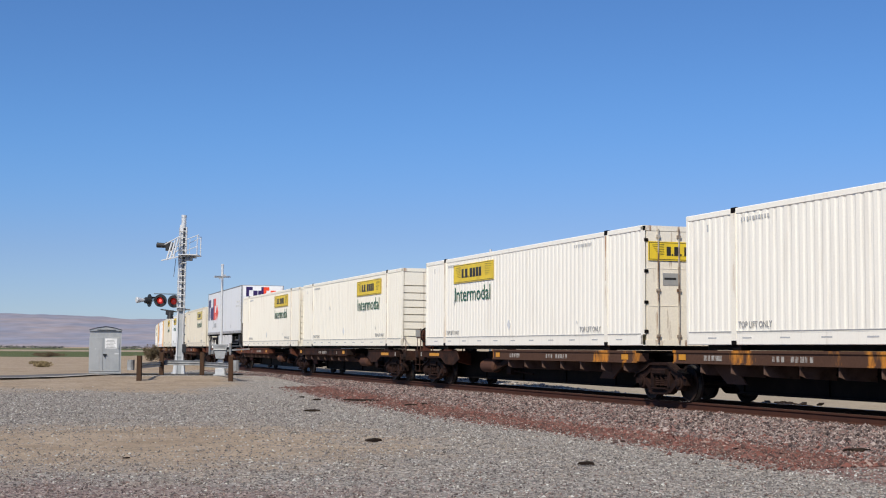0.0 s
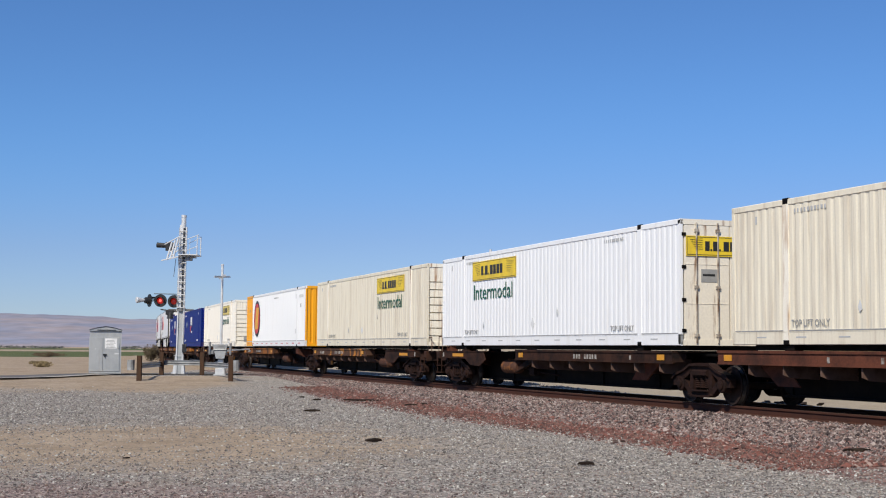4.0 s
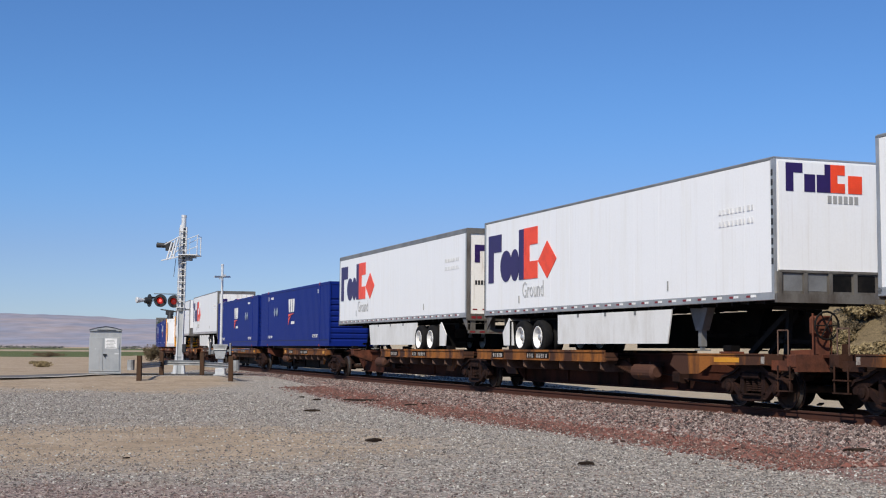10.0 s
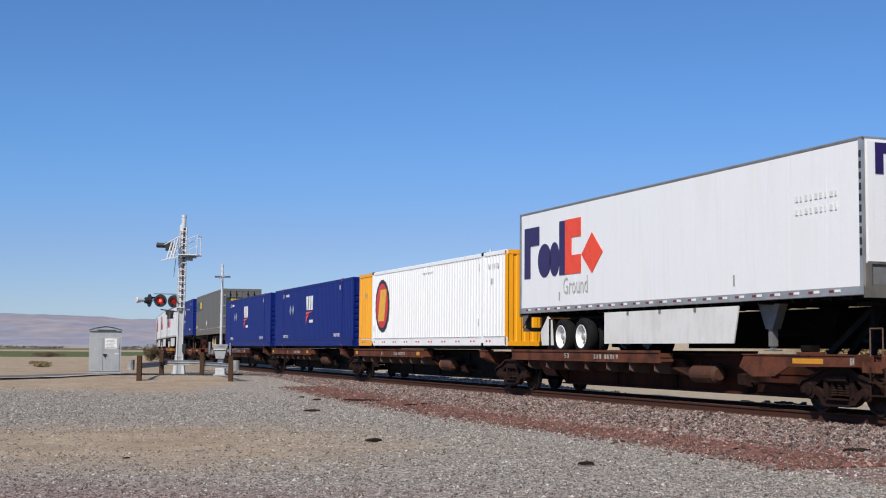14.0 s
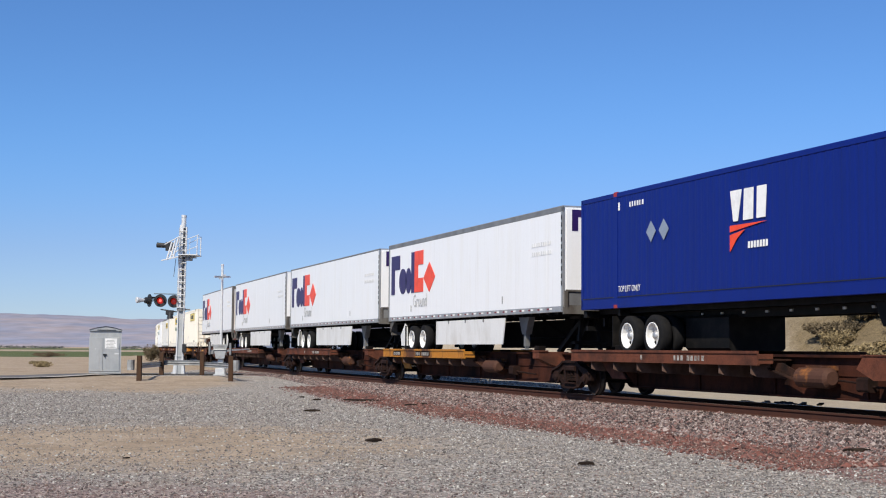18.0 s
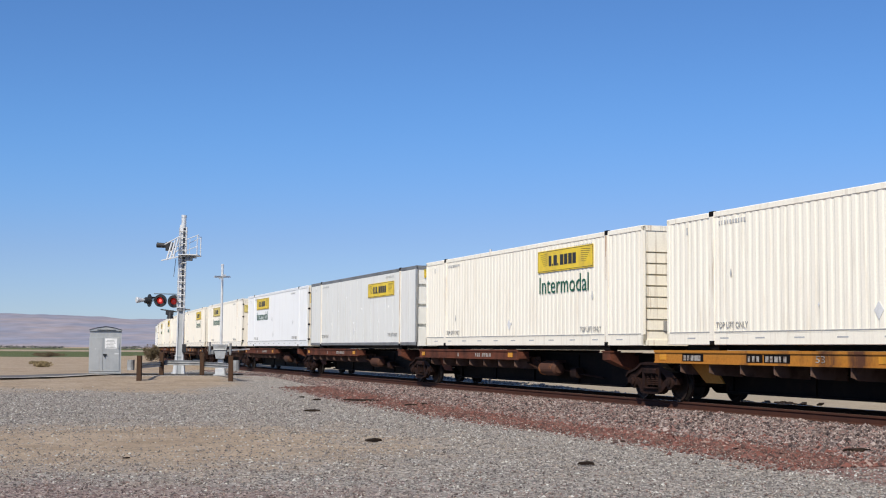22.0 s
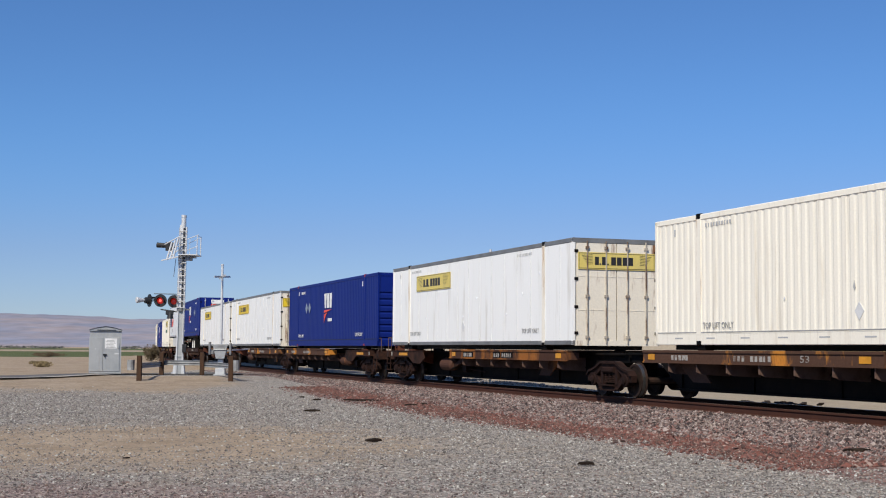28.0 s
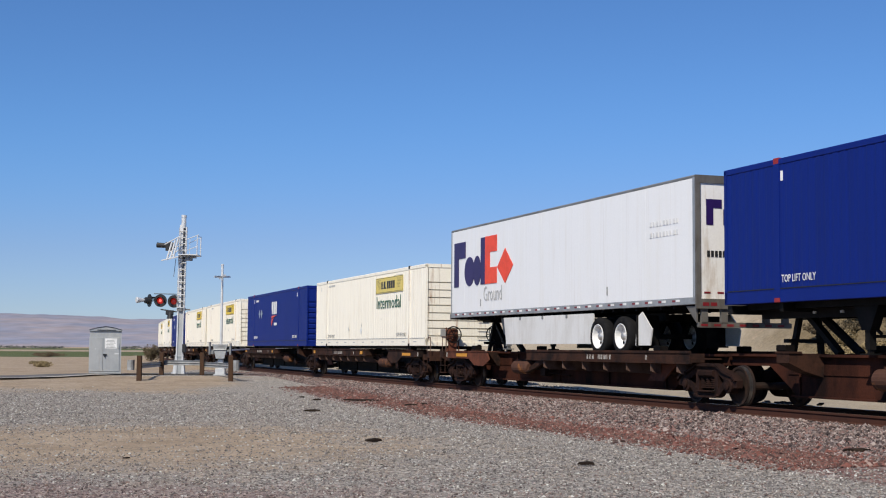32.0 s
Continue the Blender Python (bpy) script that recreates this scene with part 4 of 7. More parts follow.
def ribs_end(x, sg, y0, y1, z0, z1, pitch=0.26, depth=0.035):
    def add(bm):
        n = max(1, round((y1 - y0) / pitch))
        p = (y1 - y0) / n
        ys = []
        for i in range(n):
            a = y0 + i * p
            ys += [(a, 0), (a + p * 0.50, 0), (a + p * 0.62, depth), (a + p * 0.88, depth)]
        ys.append((y1, 0))
        co = [(x - sg * d, y, z) for y, d in ys for z in (z0, z1)]
        add_faces(bm, co, [(2 * i, 2 * i + 2, 2 * i + 3, 2 * i + 1) for i in range(len(ys) - 1)])
    return add


def pressed_end(x, sg, y0, y1, z0, z1, n=8, deep=0.12, lip=0.0):
    """An end sheet with level pressed ridges."""
    def add(bm):
        p = (z1 - z0) / n
        zs = []
        for i in range(n):
            a = z0 + i * p
            zs += [(a, 0.0), (a + p * (0.80 - lip), 0.0), (a + p * 0.80, deep), (a + p * 0.94, deep), (a + p * 0.94, 0.0)]
        zs.append((z1, 0.0))
        co = [(x - sg * d, y, z) for z, d in zs for y in (y0, y1)]
        add_faces(bm, co, [(2 * i, 2 * i + 2, 2 * i + 3, 2 * i + 1) for i in range(len(zs) - 1)])
    return add


def yellow_sign(parent, x0, w, h, z, face, key, faded):
    """A yellow name board: a plain board with a dark border, blocks for its name and wing strokes at its ends."""
    col = "sign_faded" if faded else "sign_yellow"
    m = pose(x0, -HALF - 0.006, z) if face == "side" else pose(HL + 0.012, x0, z, 0, 0, 90)
    sg = part("name_board", key, lambda: solid(block(0, w, -0.006, 0.004, 0, h)), col, parent, "faded yellow name board" if faded else "yellow name board", m)
    part("border", key, lambda: solid(block(0.03, w - 0.03, -0.009, -0.005, h - 0.035, h - 0.022), block(0.03, w - 0.03, -0.009, -0.005, 0.022, 0.035),
         block(0.02, 0.032, -0.009, -0.005, 0.022, h - 0.022), block(w - 0.032, w - 0.02, -0.009, -0.005, 0.022, h - 0.022)), "print_black", sg)
    glyph = [(0.215, 0.05), (0.275, 0.018), (0.305, 0.062), (0.375, 0.018), (0.425, 0.062), (0.50, 0.06), (0.575, 0.062), (0.65, 0.06)]
    part("name_print", key, lambda: solid(slab([p for a, b in glyph for p in ((w * a, h * 0.265), (w * a, h * (0.74 if b > 0.03 else 0.36)), (w * (a + b), h * (0.74 if b > 0.03 else 0.36)), (w * (a + b), h * 0.265))] + [(w * 0.71, h * 0.26), (w * 0.215, h * 0.26)], -0.010, -0.005)), "print_black", sg)
    part("wing_print", key, lambda: solid(*[beam((w * (0.045 + 0.012 * k), -0.008, h * (0.80 - 0.085 * k)), (w * 0.185, -0.008, h * (0.86 - 0.09 * k)), 0.004, 0.010) for k in range(7)]), "print_black", sg)
    part("wing_print", key + "b", lambda: solid(*[beam((w * (0.955 - 0.012 * k), -0.008, h * (0.80 - 0.085 * k)), (w * 0.80, -0.008, h * (0.86 - 0.09 * k)), 0.004, 0.010) for k in range(7)]), "print_black", sg)


def marks(parent, key, x, z, n, w, h, material, gap=0.35, y=None):
    part("stencil_mark", key, lambda: solid(comb(n, w, h, gap, -0.005, 0.004)), material, parent, "", pose(x, -HALF + 0.007 if y is None else y, z))["kind"] = "stuff"


def container(kind, paint, sign, word, end, faded, lab, logo_dir=1):
    c = thing("container", lab, "container", "loads of the train")
    h = 2.896
    rz0, rz1 = 0.28, h - 0.10
    smooth_side = kind == "reefer"
    rail_mat = "grey_rail" if smooth_side else paint
    endp = "orange_paint" if kind == "striped" else paint
    part("body", kind, lambda: solid(block(-HL + 0.2, HL - 0.2, -HALF + 0.05, HALF - 0.05, 0.05, h - 0.03)), paint if kind != "striped" else "clean_white", c)
    for sg in (-1, 1):
        ylo, yhi = (min(sg * (HALF - 0.07), sg * HALF), max(sg * (HALF - 0.07), sg * HALF))
        if smooth_side:
            part("side_panel", "r%d" % sg, lambda: solid(block(-HL + 0.08, HL - 0.08, min(sg * (HALF - 0.06), sg * (HALF - 0.012)), max(sg * (HALF - 0.06), sg * (HALF - 0.012)), 0.12, h - 0.12)), paint, c)
            if sg < 0:
                for x in np.arange(-HL + 1.0, HL - 0.5, 1.02):
                    part("seam_strip", "r", lambda: solid(block(0, 0.012, -HALF + 0.004, -HALF + 0.02, 0.14, h - 0.16)), "print_pale", c, m=pose(x, 0, 0))
                for k in range(9):
                    part("lash_pad", "r", lambda: solid(turned([(0.0, 0.045), (0.012, 0.04)], 10)), "clean_white", c, m=pose(-POST + 1.9 + 1.25 * k, -HALF + 0.002, 0.95 + 0.55 * (k * 7 % 3)))
        else:
            for a, b in ((-HL + 0.10, -POST - 0.10), (-POST + 0.10, POST - 0.10), (POST + 0.10, HL - 0.10)):
                mt = "orange_paint" if kind == "striped" and b < 0 else paint
                part("side_panel", "%s%.1f_%d" % (kind, b - a, sg), lambda: solid(ribs(a - (a + b) / 2, b - (a + b) / 2, sg * (HALF - 0.012), sg, 0.26, h - 0.09, depth=0.012 if kind == "dry" else 0.007 if kind == "blue" else 0.022)), mt, c, m=pose((a + b) / 2, 0, 0))
        part("top_rail", kind + "%d" % sg, lambda: solid(block(-HL, HL, ylo, yhi, h - 0.13, h, 0.015)), rail_mat, c)
        part("bottom_rail", kind + "%d" % sg, lambda: solid(block(-HL, HL, ylo, yhi, 0.0 if not smooth_side else 0.02, 0.27 if not smooth_side else 0.14, 0.012),
             *([block(-HL + 0.3, HL - 0.3, min(sg * (HALF - 0.01), sg * (HALF + 0.004)), max(sg * (HALF - 0.01), sg * (HALF + 0.004)), 0.245, 0.26)] if not smooth_side else [])),
             "grey_rail" if smooth_side else paint, c)
        for x in (-HL, HL - 0.10):
            part("corner_post", "p%d" % sg, lambda: solid(block(0, 0.10, ylo, yhi, 0.02, h - 0.02, 0.01)), "aluminium" if smooth_side and paint == "reefer_grey" else (endp if x > 0 or kind == "striped" else paint), c, m=pose(x, 0, 0))
        for x in (-POST, POST):
            part("lift_post", "l%d" % sg, lambda: solid(block(-0.10, 0.10, ylo - 0.003, yhi + 0.003, 0.02, h - 0.05, 0.01)), "stained_post" if kind in ("dry", "reefer") and paint != "clean_white" else paint, c, m=pose(x, 0, 0))
            if sg > 0:
                continue
            part("lift_casting", "k%d" % sg, lambda: solid(block(-0.09, 0.09, ylo - 0.004, yhi + 0.004, h - 0.11, h + 0.02, 0.01)),
                 "casting_red" if kind == "blue" else "dark_shade_steel", c, m=pose(x, 0, 0))
            part("lift_foot", "f%d" % sg, lambda: solid(block(-0.10, 0.10, ylo - 0.004, yhi + 0.004, 0.0, 0.10, 0.01)), "casting_red" if kind == "blue" else "dark_shade_steel", c, m=pose(x, 0, 0))
    if paint in ("white_paint", "cream_paint", "pale_cream_paint", "reefer_white", "reefer_grey"):
        part("rust_run", paint, lambda: solid(*[block(POST - 0.03 + 0.02 * i, POST - 0.015 + 0.02 * i, -HALF - 0.006, -HALF, h - 0.15 - q, h - 0.12) for i, q in enumerate((0.5, 1.1, 0.35))]),
             "rust_streak", c, "thin rust runs below a lifting post")
    part("under_frame", "u", lambda: solid(block(-HL + 0.3, HL - 0.3, -0.92, 0.92, -0.11, 0.06)), "chassis_black", c)
    if not smooth_side:
        part("sealing_strip", "z", lambda: solid(block(-HL + 0.11, HL - 0.11, -HALF - 0.002, -HALF + 0.01, 0.268, 0.290)), "print_grey" if kind != "blue" else "signal_black", c)
    if kind == "dry":
        for q in np.arange(-HL + 1.1, HL - 0.9, 1.38):
            part("rail_slot", "z", lambda: solid(block(-0.17, 0.17, -HALF - 0.003, -HALF + 0.004, 0.135, 0.165)), "print_mid", c, m=pose(q, 0, 0))
        rng = random.Random(lab + str(len(MOVING)))
        for k in range(3):
            w, hh = rng.uniform(0.03, 0.09), rng.uniform(0.08, 0.24)
            part("scuff", "z%d" % k, lambda: solid(slab([(0, 0), (w, 0.05), (w * 0.7, hh * 0.6), (w * 0.2, hh), (-w * 0.5, hh * 0.4)], -HALF - 0.002, -HALF + 0.002)), ("print_mid", "print_faint", "print_pale")[k], c,
                 "scuffed patch of paint", pose(rng.uniform(-5.5, 5.5), 0, rng.uniform(0.5, 1.6)))
    part("roof", kind, lambda: solid(block(-HL + 0.06, HL - 0.06, -HALF + 0.06, HALF - 0.06, h - 0.06, h - 0.012)), rail_mat, c)
    # ends
    for x, sg in ((-HL, -1), (HL, 1)):
        style = end if sg > 0 else "pressed"
        em = "end_paint" if kind == "dry" and sg > 0 and paint != "clean_white" else endp
        if style == "doors":
            em = "dirty_door" if faded != "clean" else paint
            for y in (-0.6, 0.6):
                dr = part("door", "d%.1f" % y, lambda: solid(block(-0.03, 0.012, y - 0.585, y + 0.585, 0.12, h - 0.14, 0.0), *[block(0.0, 0.02, y - 0.57, y + 0.57, z, z + 0.012) for z in (0.95, 1.85)]), em, c,
                          "stained rear door", pose(x - 0.02, 0, 0))
                for q in (-0.28, 0.28):
                    part("lock_rod", "q", lambda: solid(rod((0.04, 0, 0.06), (0.04, 0, h - 0.08), 0.02, 6), *[block(0.0, 0.06, -0.05, 0.05, z, z + 0.07) for z in (0.2, 1.3, 2.6)]), "door_rod" if kind != "blue" else "silver_paint", dr, m=pose(0, y + q, 0))
                if y < 0 and kind == "dry" and faded is False:
                    part("data_plate", "z", lambda: solid(block(0.013, 0.02, -0.2, 0.22, 0, 0.30)), "print_grey", dr, "dull plate of small print", pose(0, y + 0.05, 1.45))
                    part("plate_line", "z", lambda: solid(block(0.02, 0.023, -0.16, 0.16, 0.14, 0.19)), "print_black", dr, "", pose(0, y + 0.05, 1.45))
                for z in (0.3, 1.0, 1.75, 2.5):
                    part("hinge", "z", lambda: solid(block(-0.05, 0.03, -0.055, 0.055, 0, 0.08, 0.01)), "dark_shade_steel", dr, m=pose(0, math.copysign(1.2, y), z))
        elif kind == "striped" or (kind == "blue" and style == "ribbed"):
            part("end_sheet", "v%d" % sg, lambda: solid(ribs_end(0, sg, -HALF + 0.1, HALF - 0.1, 0.1, h - 0.1)), em, c, m=pose(x - sg * 0.012, 0, 0))
        else:
            part("end_sheet", "h%d%s" % (sg, kind), lambda: solid(pressed_end(0, sg, -HALF + 0.1, HALF - 0.1, 0.12, h - (0.62 if kind != "blue" else 0.75), 3 if kind == "reefer" else 8, *((0.05, 0.3) if kind == "blue" else ())), block(-0.02 if sg > 0 else 0, 0 if sg > 0 else 0.02, -HALF + 0.1, HALF - 0.1, h - (0.62 if kind != "blue" else 0.75), h - 0.12)),
                 em, c, m=pose(x - sg * 0.02, 0, 0))
        part("end_header", "t%d" % sg, lambda: solid(block(min(0, -sg * 0.06), max(0, -sg * 0.06), -HALF + 0.06, HALF - 0.06, h - 0.13, h - 0.004)), em if kind != "reefer" else rail_mat, c, m=pose(x, 0, 0))
        part("end_sill", "t%d" % sg, lambda: solid(block(min(0, -sg * 0.06), max(0, -sg * 0.06), -HALF + 0.06, HALF - 0.06, 0.004, 0.14)), em, c, m=pose(x, 0, 0))
    if kind == "dry" and end == "pressed":
        for z in np.arange(0.3, 2.8, 0.31):
            part("ladder_rung", "e", lambda: solid(rod((HL + 0.05, 0.62, 0), (HL + 0.05, 1.02, 0), 0.013, 6)), "dark_shade_steel", c, m=pose(0, 0, z))
        part("vent_box", "e", lambda: solid(block(HL - 0.01, HL + 0.03, -0.75, -0.45, 0.35, 0.6, 0.01)), "print_grey", c)
    # signs
    if kind in ("dry", "reefer"):
        x0 = -HL + 2.87 if sign == "R" else -HL + 9.85
        yellow_sign(c, x0, 3.58, 0.60 if kind == "dry" else 0.55, 2.04 if kind == "dry" else 1.92, "side", kind, faded is True)
        if end in ("pressed", "doors"):
            yellow_sign(c, -1.0 if end == "pressed" and kind == "reefer" else -0.35 if end == "pressed" else -1.15, 1.35 if end == "pressed" else 2.3, 0.30 if end == "pressed" else 0.46, 2.45 if end == "pressed" else 2.05, "end", kind + end, faded is True)
        if word:
            part("word", "intermodal", lambda: lettering("Intermodal", 3.2, 0.47), "print_green", c, "green word on the side", pose(x0 + 0.1, -HALF - 0.004, 1.44))
        for x in (-POST + 0.18, POST - 1.55):
            part("word", "lift", lambda: lettering("TOP LIFT ONLY", 1.25, 0.135), "print_grey", c, "grey stencilled words", pose(x, -HALF - 0.002, 0.36))
        marks(c, "c", POST - 1.9, h - 0.30, 10, 0.11, 0.08, "print_mid", 0.45)
        marks(c, "c", -POST + 0.3, h - 0.30, 10, 0.11, 0.08, "print_mid", 0.45)
        marks(c, "d", -HL + 0.9, h - 0.42, 1, 0.10, 0.16, "print_mid", 0.3)
        part("placard_holder", "dry", lambda: solid(slab([(0, -0.17), (0.14, 0), (0, 0.17), (-0.14, 0)], -0.004, 0.004)), "print_faint", c, m=pose(-0.4, -HALF + 0.007, 0.62))
    if kind == "blue":
        lx = -HL + 7.35
        strokes = ([(0.02, 0.66), (0.48, 0.66), (0.32, 0.0), (0.14, 0.0)], [(0.52, 0.0), (0.57, 0.66), (0.93, 0.66), (0.90, 0.0)], [(1.03, 0.0), (1.06, 0.66), (1.42, 0.66), (1.36, 0.0)])
        lg = part("logo", "stroke", lambda: solid(slab(strokes[0], -0.005, 0.004)), "print_white", c, "white slanted logo stroke", pose(lx, -HALF - 0.004, 1.70))
        for k in (1, 2):
            part("logo_stroke", "k%d" % k, lambda: solid(slab(strokes[k], -0.005, 0.004)), "print_white", lg)
        part("logo_flash", "o", lambda: solid(slab([(0.0, 0.02), (0.0, 0.16), (1.42, 0.16), (0.66, 0.09)], -0.005, 0.004)), "print_orange", lg, "orange logo flash", pose(0, 0, -0.24))
        part("logo_flash", "o2", lambda: solid(slab([(0.0, -0.04), (0.60, 0.045), (0.30, -0.12), (0.0, -0.40)], -0.005, 0.004)), "print_orange", lg, "orange logo flash", pose(0, 0, -0.24))
        part("logo_word", "f", lambda: solid(*[slab([(0.70 + i * 0.11, -0.60), (0.71 + i * 0.11, -0.46), (0.78 + i * 0.11, -0.46), (0.77 + i * 0.11, -0.60)], -0.005, 0.004) for i in range(7)]), "print_white", lg)["kind"] = "stuff"
        dx = -HL + 3.85 if logo_dir > 0 else HL - 4.4
        for q in (0.0, 0.62):
            part("placard_holder", "blue", lambda: solid(slab([(0, -0.25), (0.24, 0), (0, 0.25), (-0.24, 0)], -0.006, 0.004)), "silver_tape", c, "silver diamond placard", pose(dx + q, -HALF - 0.006, 1.78))
        marks(c, "ba", POST + 0.0 if logo_dir < 0 else -POST - 0.05 + 0.2, h - 0.46, 1, 0.16, 0.20, "print_white")
        marks(c, "bb", (-POST + 0.75) if logo_dir > 0 else POST - 1.6, h - 0.42, 6, 0.13, 0.12, "print_white", 0.45)
        marks(c, "bd", POST - 0.35 if logo_dir > 0 else -POST + 0.15, h - 0.46, 1, 0.16, 0.20, "print_white")
        for x in (-POST + 0.16, POST - 1.40):
            part("word", "lift", lambda: lettering("TOP LIFT ONLY", 1.15, 0.15), "print_white", c, "white stencilled words", pose(x, -HALF - 0.002, 0.40))
        eg = part("end_logo", "e", lambda: solid(slab_x([(-0.2, 0.0), (-0.25, 0.3), (0.75, 0.3), (0.7, 0.0)], HL + 0.0, HL + 0.006)), "print_white", c, "", pose(0.006, -0.2, 2.42))
        part("end_flash", "e", lambda: solid(slab_x([(-0.25, -0.16), (0.55, -0.02), (0.6, -0.02), (-0.25, -0.02)], HL, HL + 0.006)), "print_orange", eg)
        for ey in (-0.42, 0.22):
            part("end_placard", "e", lambda: solid(slab_x([(0, -0.24), (0.24, 0), (0, 0.24), (-0.24, 0)], HL + 0.0, HL + 0.05)), "silver_tape", c, "", pose(0.0, ey, 1.62))
    if kind == "striped":
        for rx, rz, mt, dy in ((0.90, 0.99, "print_black", 0.0), (0.77, 0.86, "print_red", -0.006)):
            n = 40
            part("logo_oval", mt, lambda: solid(slab([(rx * (1 + (0.035 if k % 2 and mt == "print_black" else 0)) * math.cos(k * math.tau / n), rz * (1 + (0.03 if k % 2 and mt == "print_black" else 0)) * math.sin(k * math.tau / n)) for k in range(n)], -0.006, 0.004)),
                 mt, c, "black-edged red oval badge", pose(-HL + 3.30, -HALF - 0.006 + dy, 1.55))
        part("logo_block", "g", lambda: solid(slab([(-0.52, -0.60), (0.30, -0.60), (0.60, 0.62), (-0.20, 0.62)], -0.006, 0.004)), "print_gold", c, "slanted golden shape on the badge", pose(-HL + 3.30, -HALF - 0.018, 1.55))
        for x in np.arange(-HL + 0.5, HL - 0.4, 1.4):
            part("reflector", "r", lambda: solid(block(0, 0.12, -0.006, 0.004, 0, 0.05), block(0.28, 0.40, -0.006, 0.004, 0, 0.05)), "print_red", c, m=pose(x, -HALF - 0.003, 0.12))
        marks(c, "ea", -HL + 8.2, h - 0.38, 10, 0.12, 0.06, "print_mid", 0.4)
        marks(c, "eb", -POST + 0.15, 0.55, 1, 0.14, 0.24, "print_mid")
        marks(c, "eb", POST - 0.4, 0.62, 1, 0.14, 0.24, "print_mid")
        marks(c, "eb", POST - 0.35, h - 0.55, 1, 0.14, 0.24, "print_mid")
        marks(c, "ed", POST + 0.5, h - 0.52, 6, 0.15, 0.15, "print_pale", 0.5)
        marks(c, "ee", POST + 0.7, h - 1.0, 2, 0.15, 0.18, "print_mid", 0.5)
        marks(c, "ee", -POST - 1.1, h - 0.95, 2, 0.14, 0.16, "print_grey", 0.5)
        for zz, hh in ((h - 0.128, 0.126), (0.004, 0.264)):
            part("rail_cover", "e%.2f" % hh, lambda: solid(block(-HL - 0.002, -POST - 0.105, -HALF - 0.003, -HALF + 0.004, 0, hh)), "orange_paint", c, "orange painted rail end", pose(0, 0, zz))
        if end == "ribbed":
            part("end_label", "e", lambda: solid(block(HL - 0.01, HL + 0.008, -0.5, 0.5, 2.05, 2.45)), "print_white", c)
    return c

# ---------------------------------------------------------------- loads: trailers
VL = 8.0               # half a trailer


def road_wheel(parent, x, y, rim, r=0.49):
    """A tyre with a dished rim and hub, facing -y."""
    w = part("wheel", "tyre%.2f" % r, lambda: solid(turned([(0.02, r * 0.60), (-0.13, r * 0.62), (-0.145, r * 0.74), (-0.135, r * 0.93), (-0.10, r), (0.10, r), (0.135, r * 0.93), (0.14, r * 0.6)], 26, caps=False)), "tyre", parent, "", pose(x, y, r - 0.14), True)
    part("rim", "rim", lambda: solid(turned([(-0.128, r * 0.625), (-0.150, r * 0.64), (-0.155, r * 0.61), (-0.14, r * 0.575), (-0.02, r * 0.53), (0.02, r * 0.47), (0.0, r * 0.32), (0.005, r * 0.2)], 26, caps=False)), rim, w)
    part("hole_ring", "h", lambda: solid(*[turned([(-0.002, r * 0.085), (0.034, r * 0.085)], 10, r * 0.40 * math.cos(k * math.tau / 5 + 0.3), r * 0.40 * math.sin(k * math.tau / 5 + 0.3)) for k in range(5)]), "tyre", w)
    part("hub", "hub", lambda: solid(turned([(0.03, r * 0.27), (-0.06, r * 0.25), (-0.10, r * 0.17), (-0.12, r * 0.06)], 16)), "aluminium", w)


def running_gear(t, xa, sg, rim, rear_x):
    """Two axles with dual tyres round xa, slider rails and mud flaps; sg 1 when the doors face forward."""
    part("slider_frame", "s", lambda: solid(*[block(-1.6, 1.6, y - 0.05, y + 0.05, 0.72, 0.92) for y in (-0.5, 0.5)], *[block(x - 0.06, x + 0.06, -0.95, 0.95, 0.29, 0.41) for x in (-0.64, 0.64)],
         *[beam((x, y, 0.36), (x + 0.35, y, 0.8), 0.08, 0.1) for x in (-0.64, 0.64) for y in (-0.5, 0.5)]), "chassis_black", t, m=pose(xa, 0, 0))
    for dx in (-0.64, 0.64):
        for y in (-1.14, -0.80):
            road_wheel(t, xa + dx, y, rim)
        for y in (0.80, 1.14):
            road_wheel(t, xa + dx, y, rim)
    for y in (-0.97, 0.97):
        part("mud_flap", "m", lambda: solid(block(-0.012, 0.012, -0.30, 0.30, 0.08, 0.85)), "chassis_black", t, m=pose(xa + sg * 1.45, y, 0))


def landing_legs(t, x, sg, mt):
    for y in (-0.75, 0.75):
        # the far leg is black in place of mt: its shade is in the colour
        part("landing_leg", "l", lambda: solid(block(-0.07, 0.07, -0.07, 0.07, 0.10, 1.02), block(-0.045, 0.045, -0.045, 0.045, 0.02, 0.12), block(-0.14, 0.14, -0.13, 0.13, 0.0, 0.03),
             slab([(-0.40, 0.98), (0.40, 0.98), (0.13, 0.46), (-0.13, 0.46)], -0.10, 0.10)), mt if y < 0 else "chassis_black", t, m=pose(x, y, 0))
    part("leg_brace", "b", lambda: solid(beam((0, -0.75, 0.35), (0, 0.75, 0.35), 0.06, 0.06), beam((0, -0.5, 0.4), (-sg * -1.3, -0.3, 0.98), 0.05, 0.05), beam((0, 0.5, 0.4), (-sg * -1.3, 0.3, 0.98), 0.05, 0.05)), "chassis_black", t, m=pose(x, 0, 0))


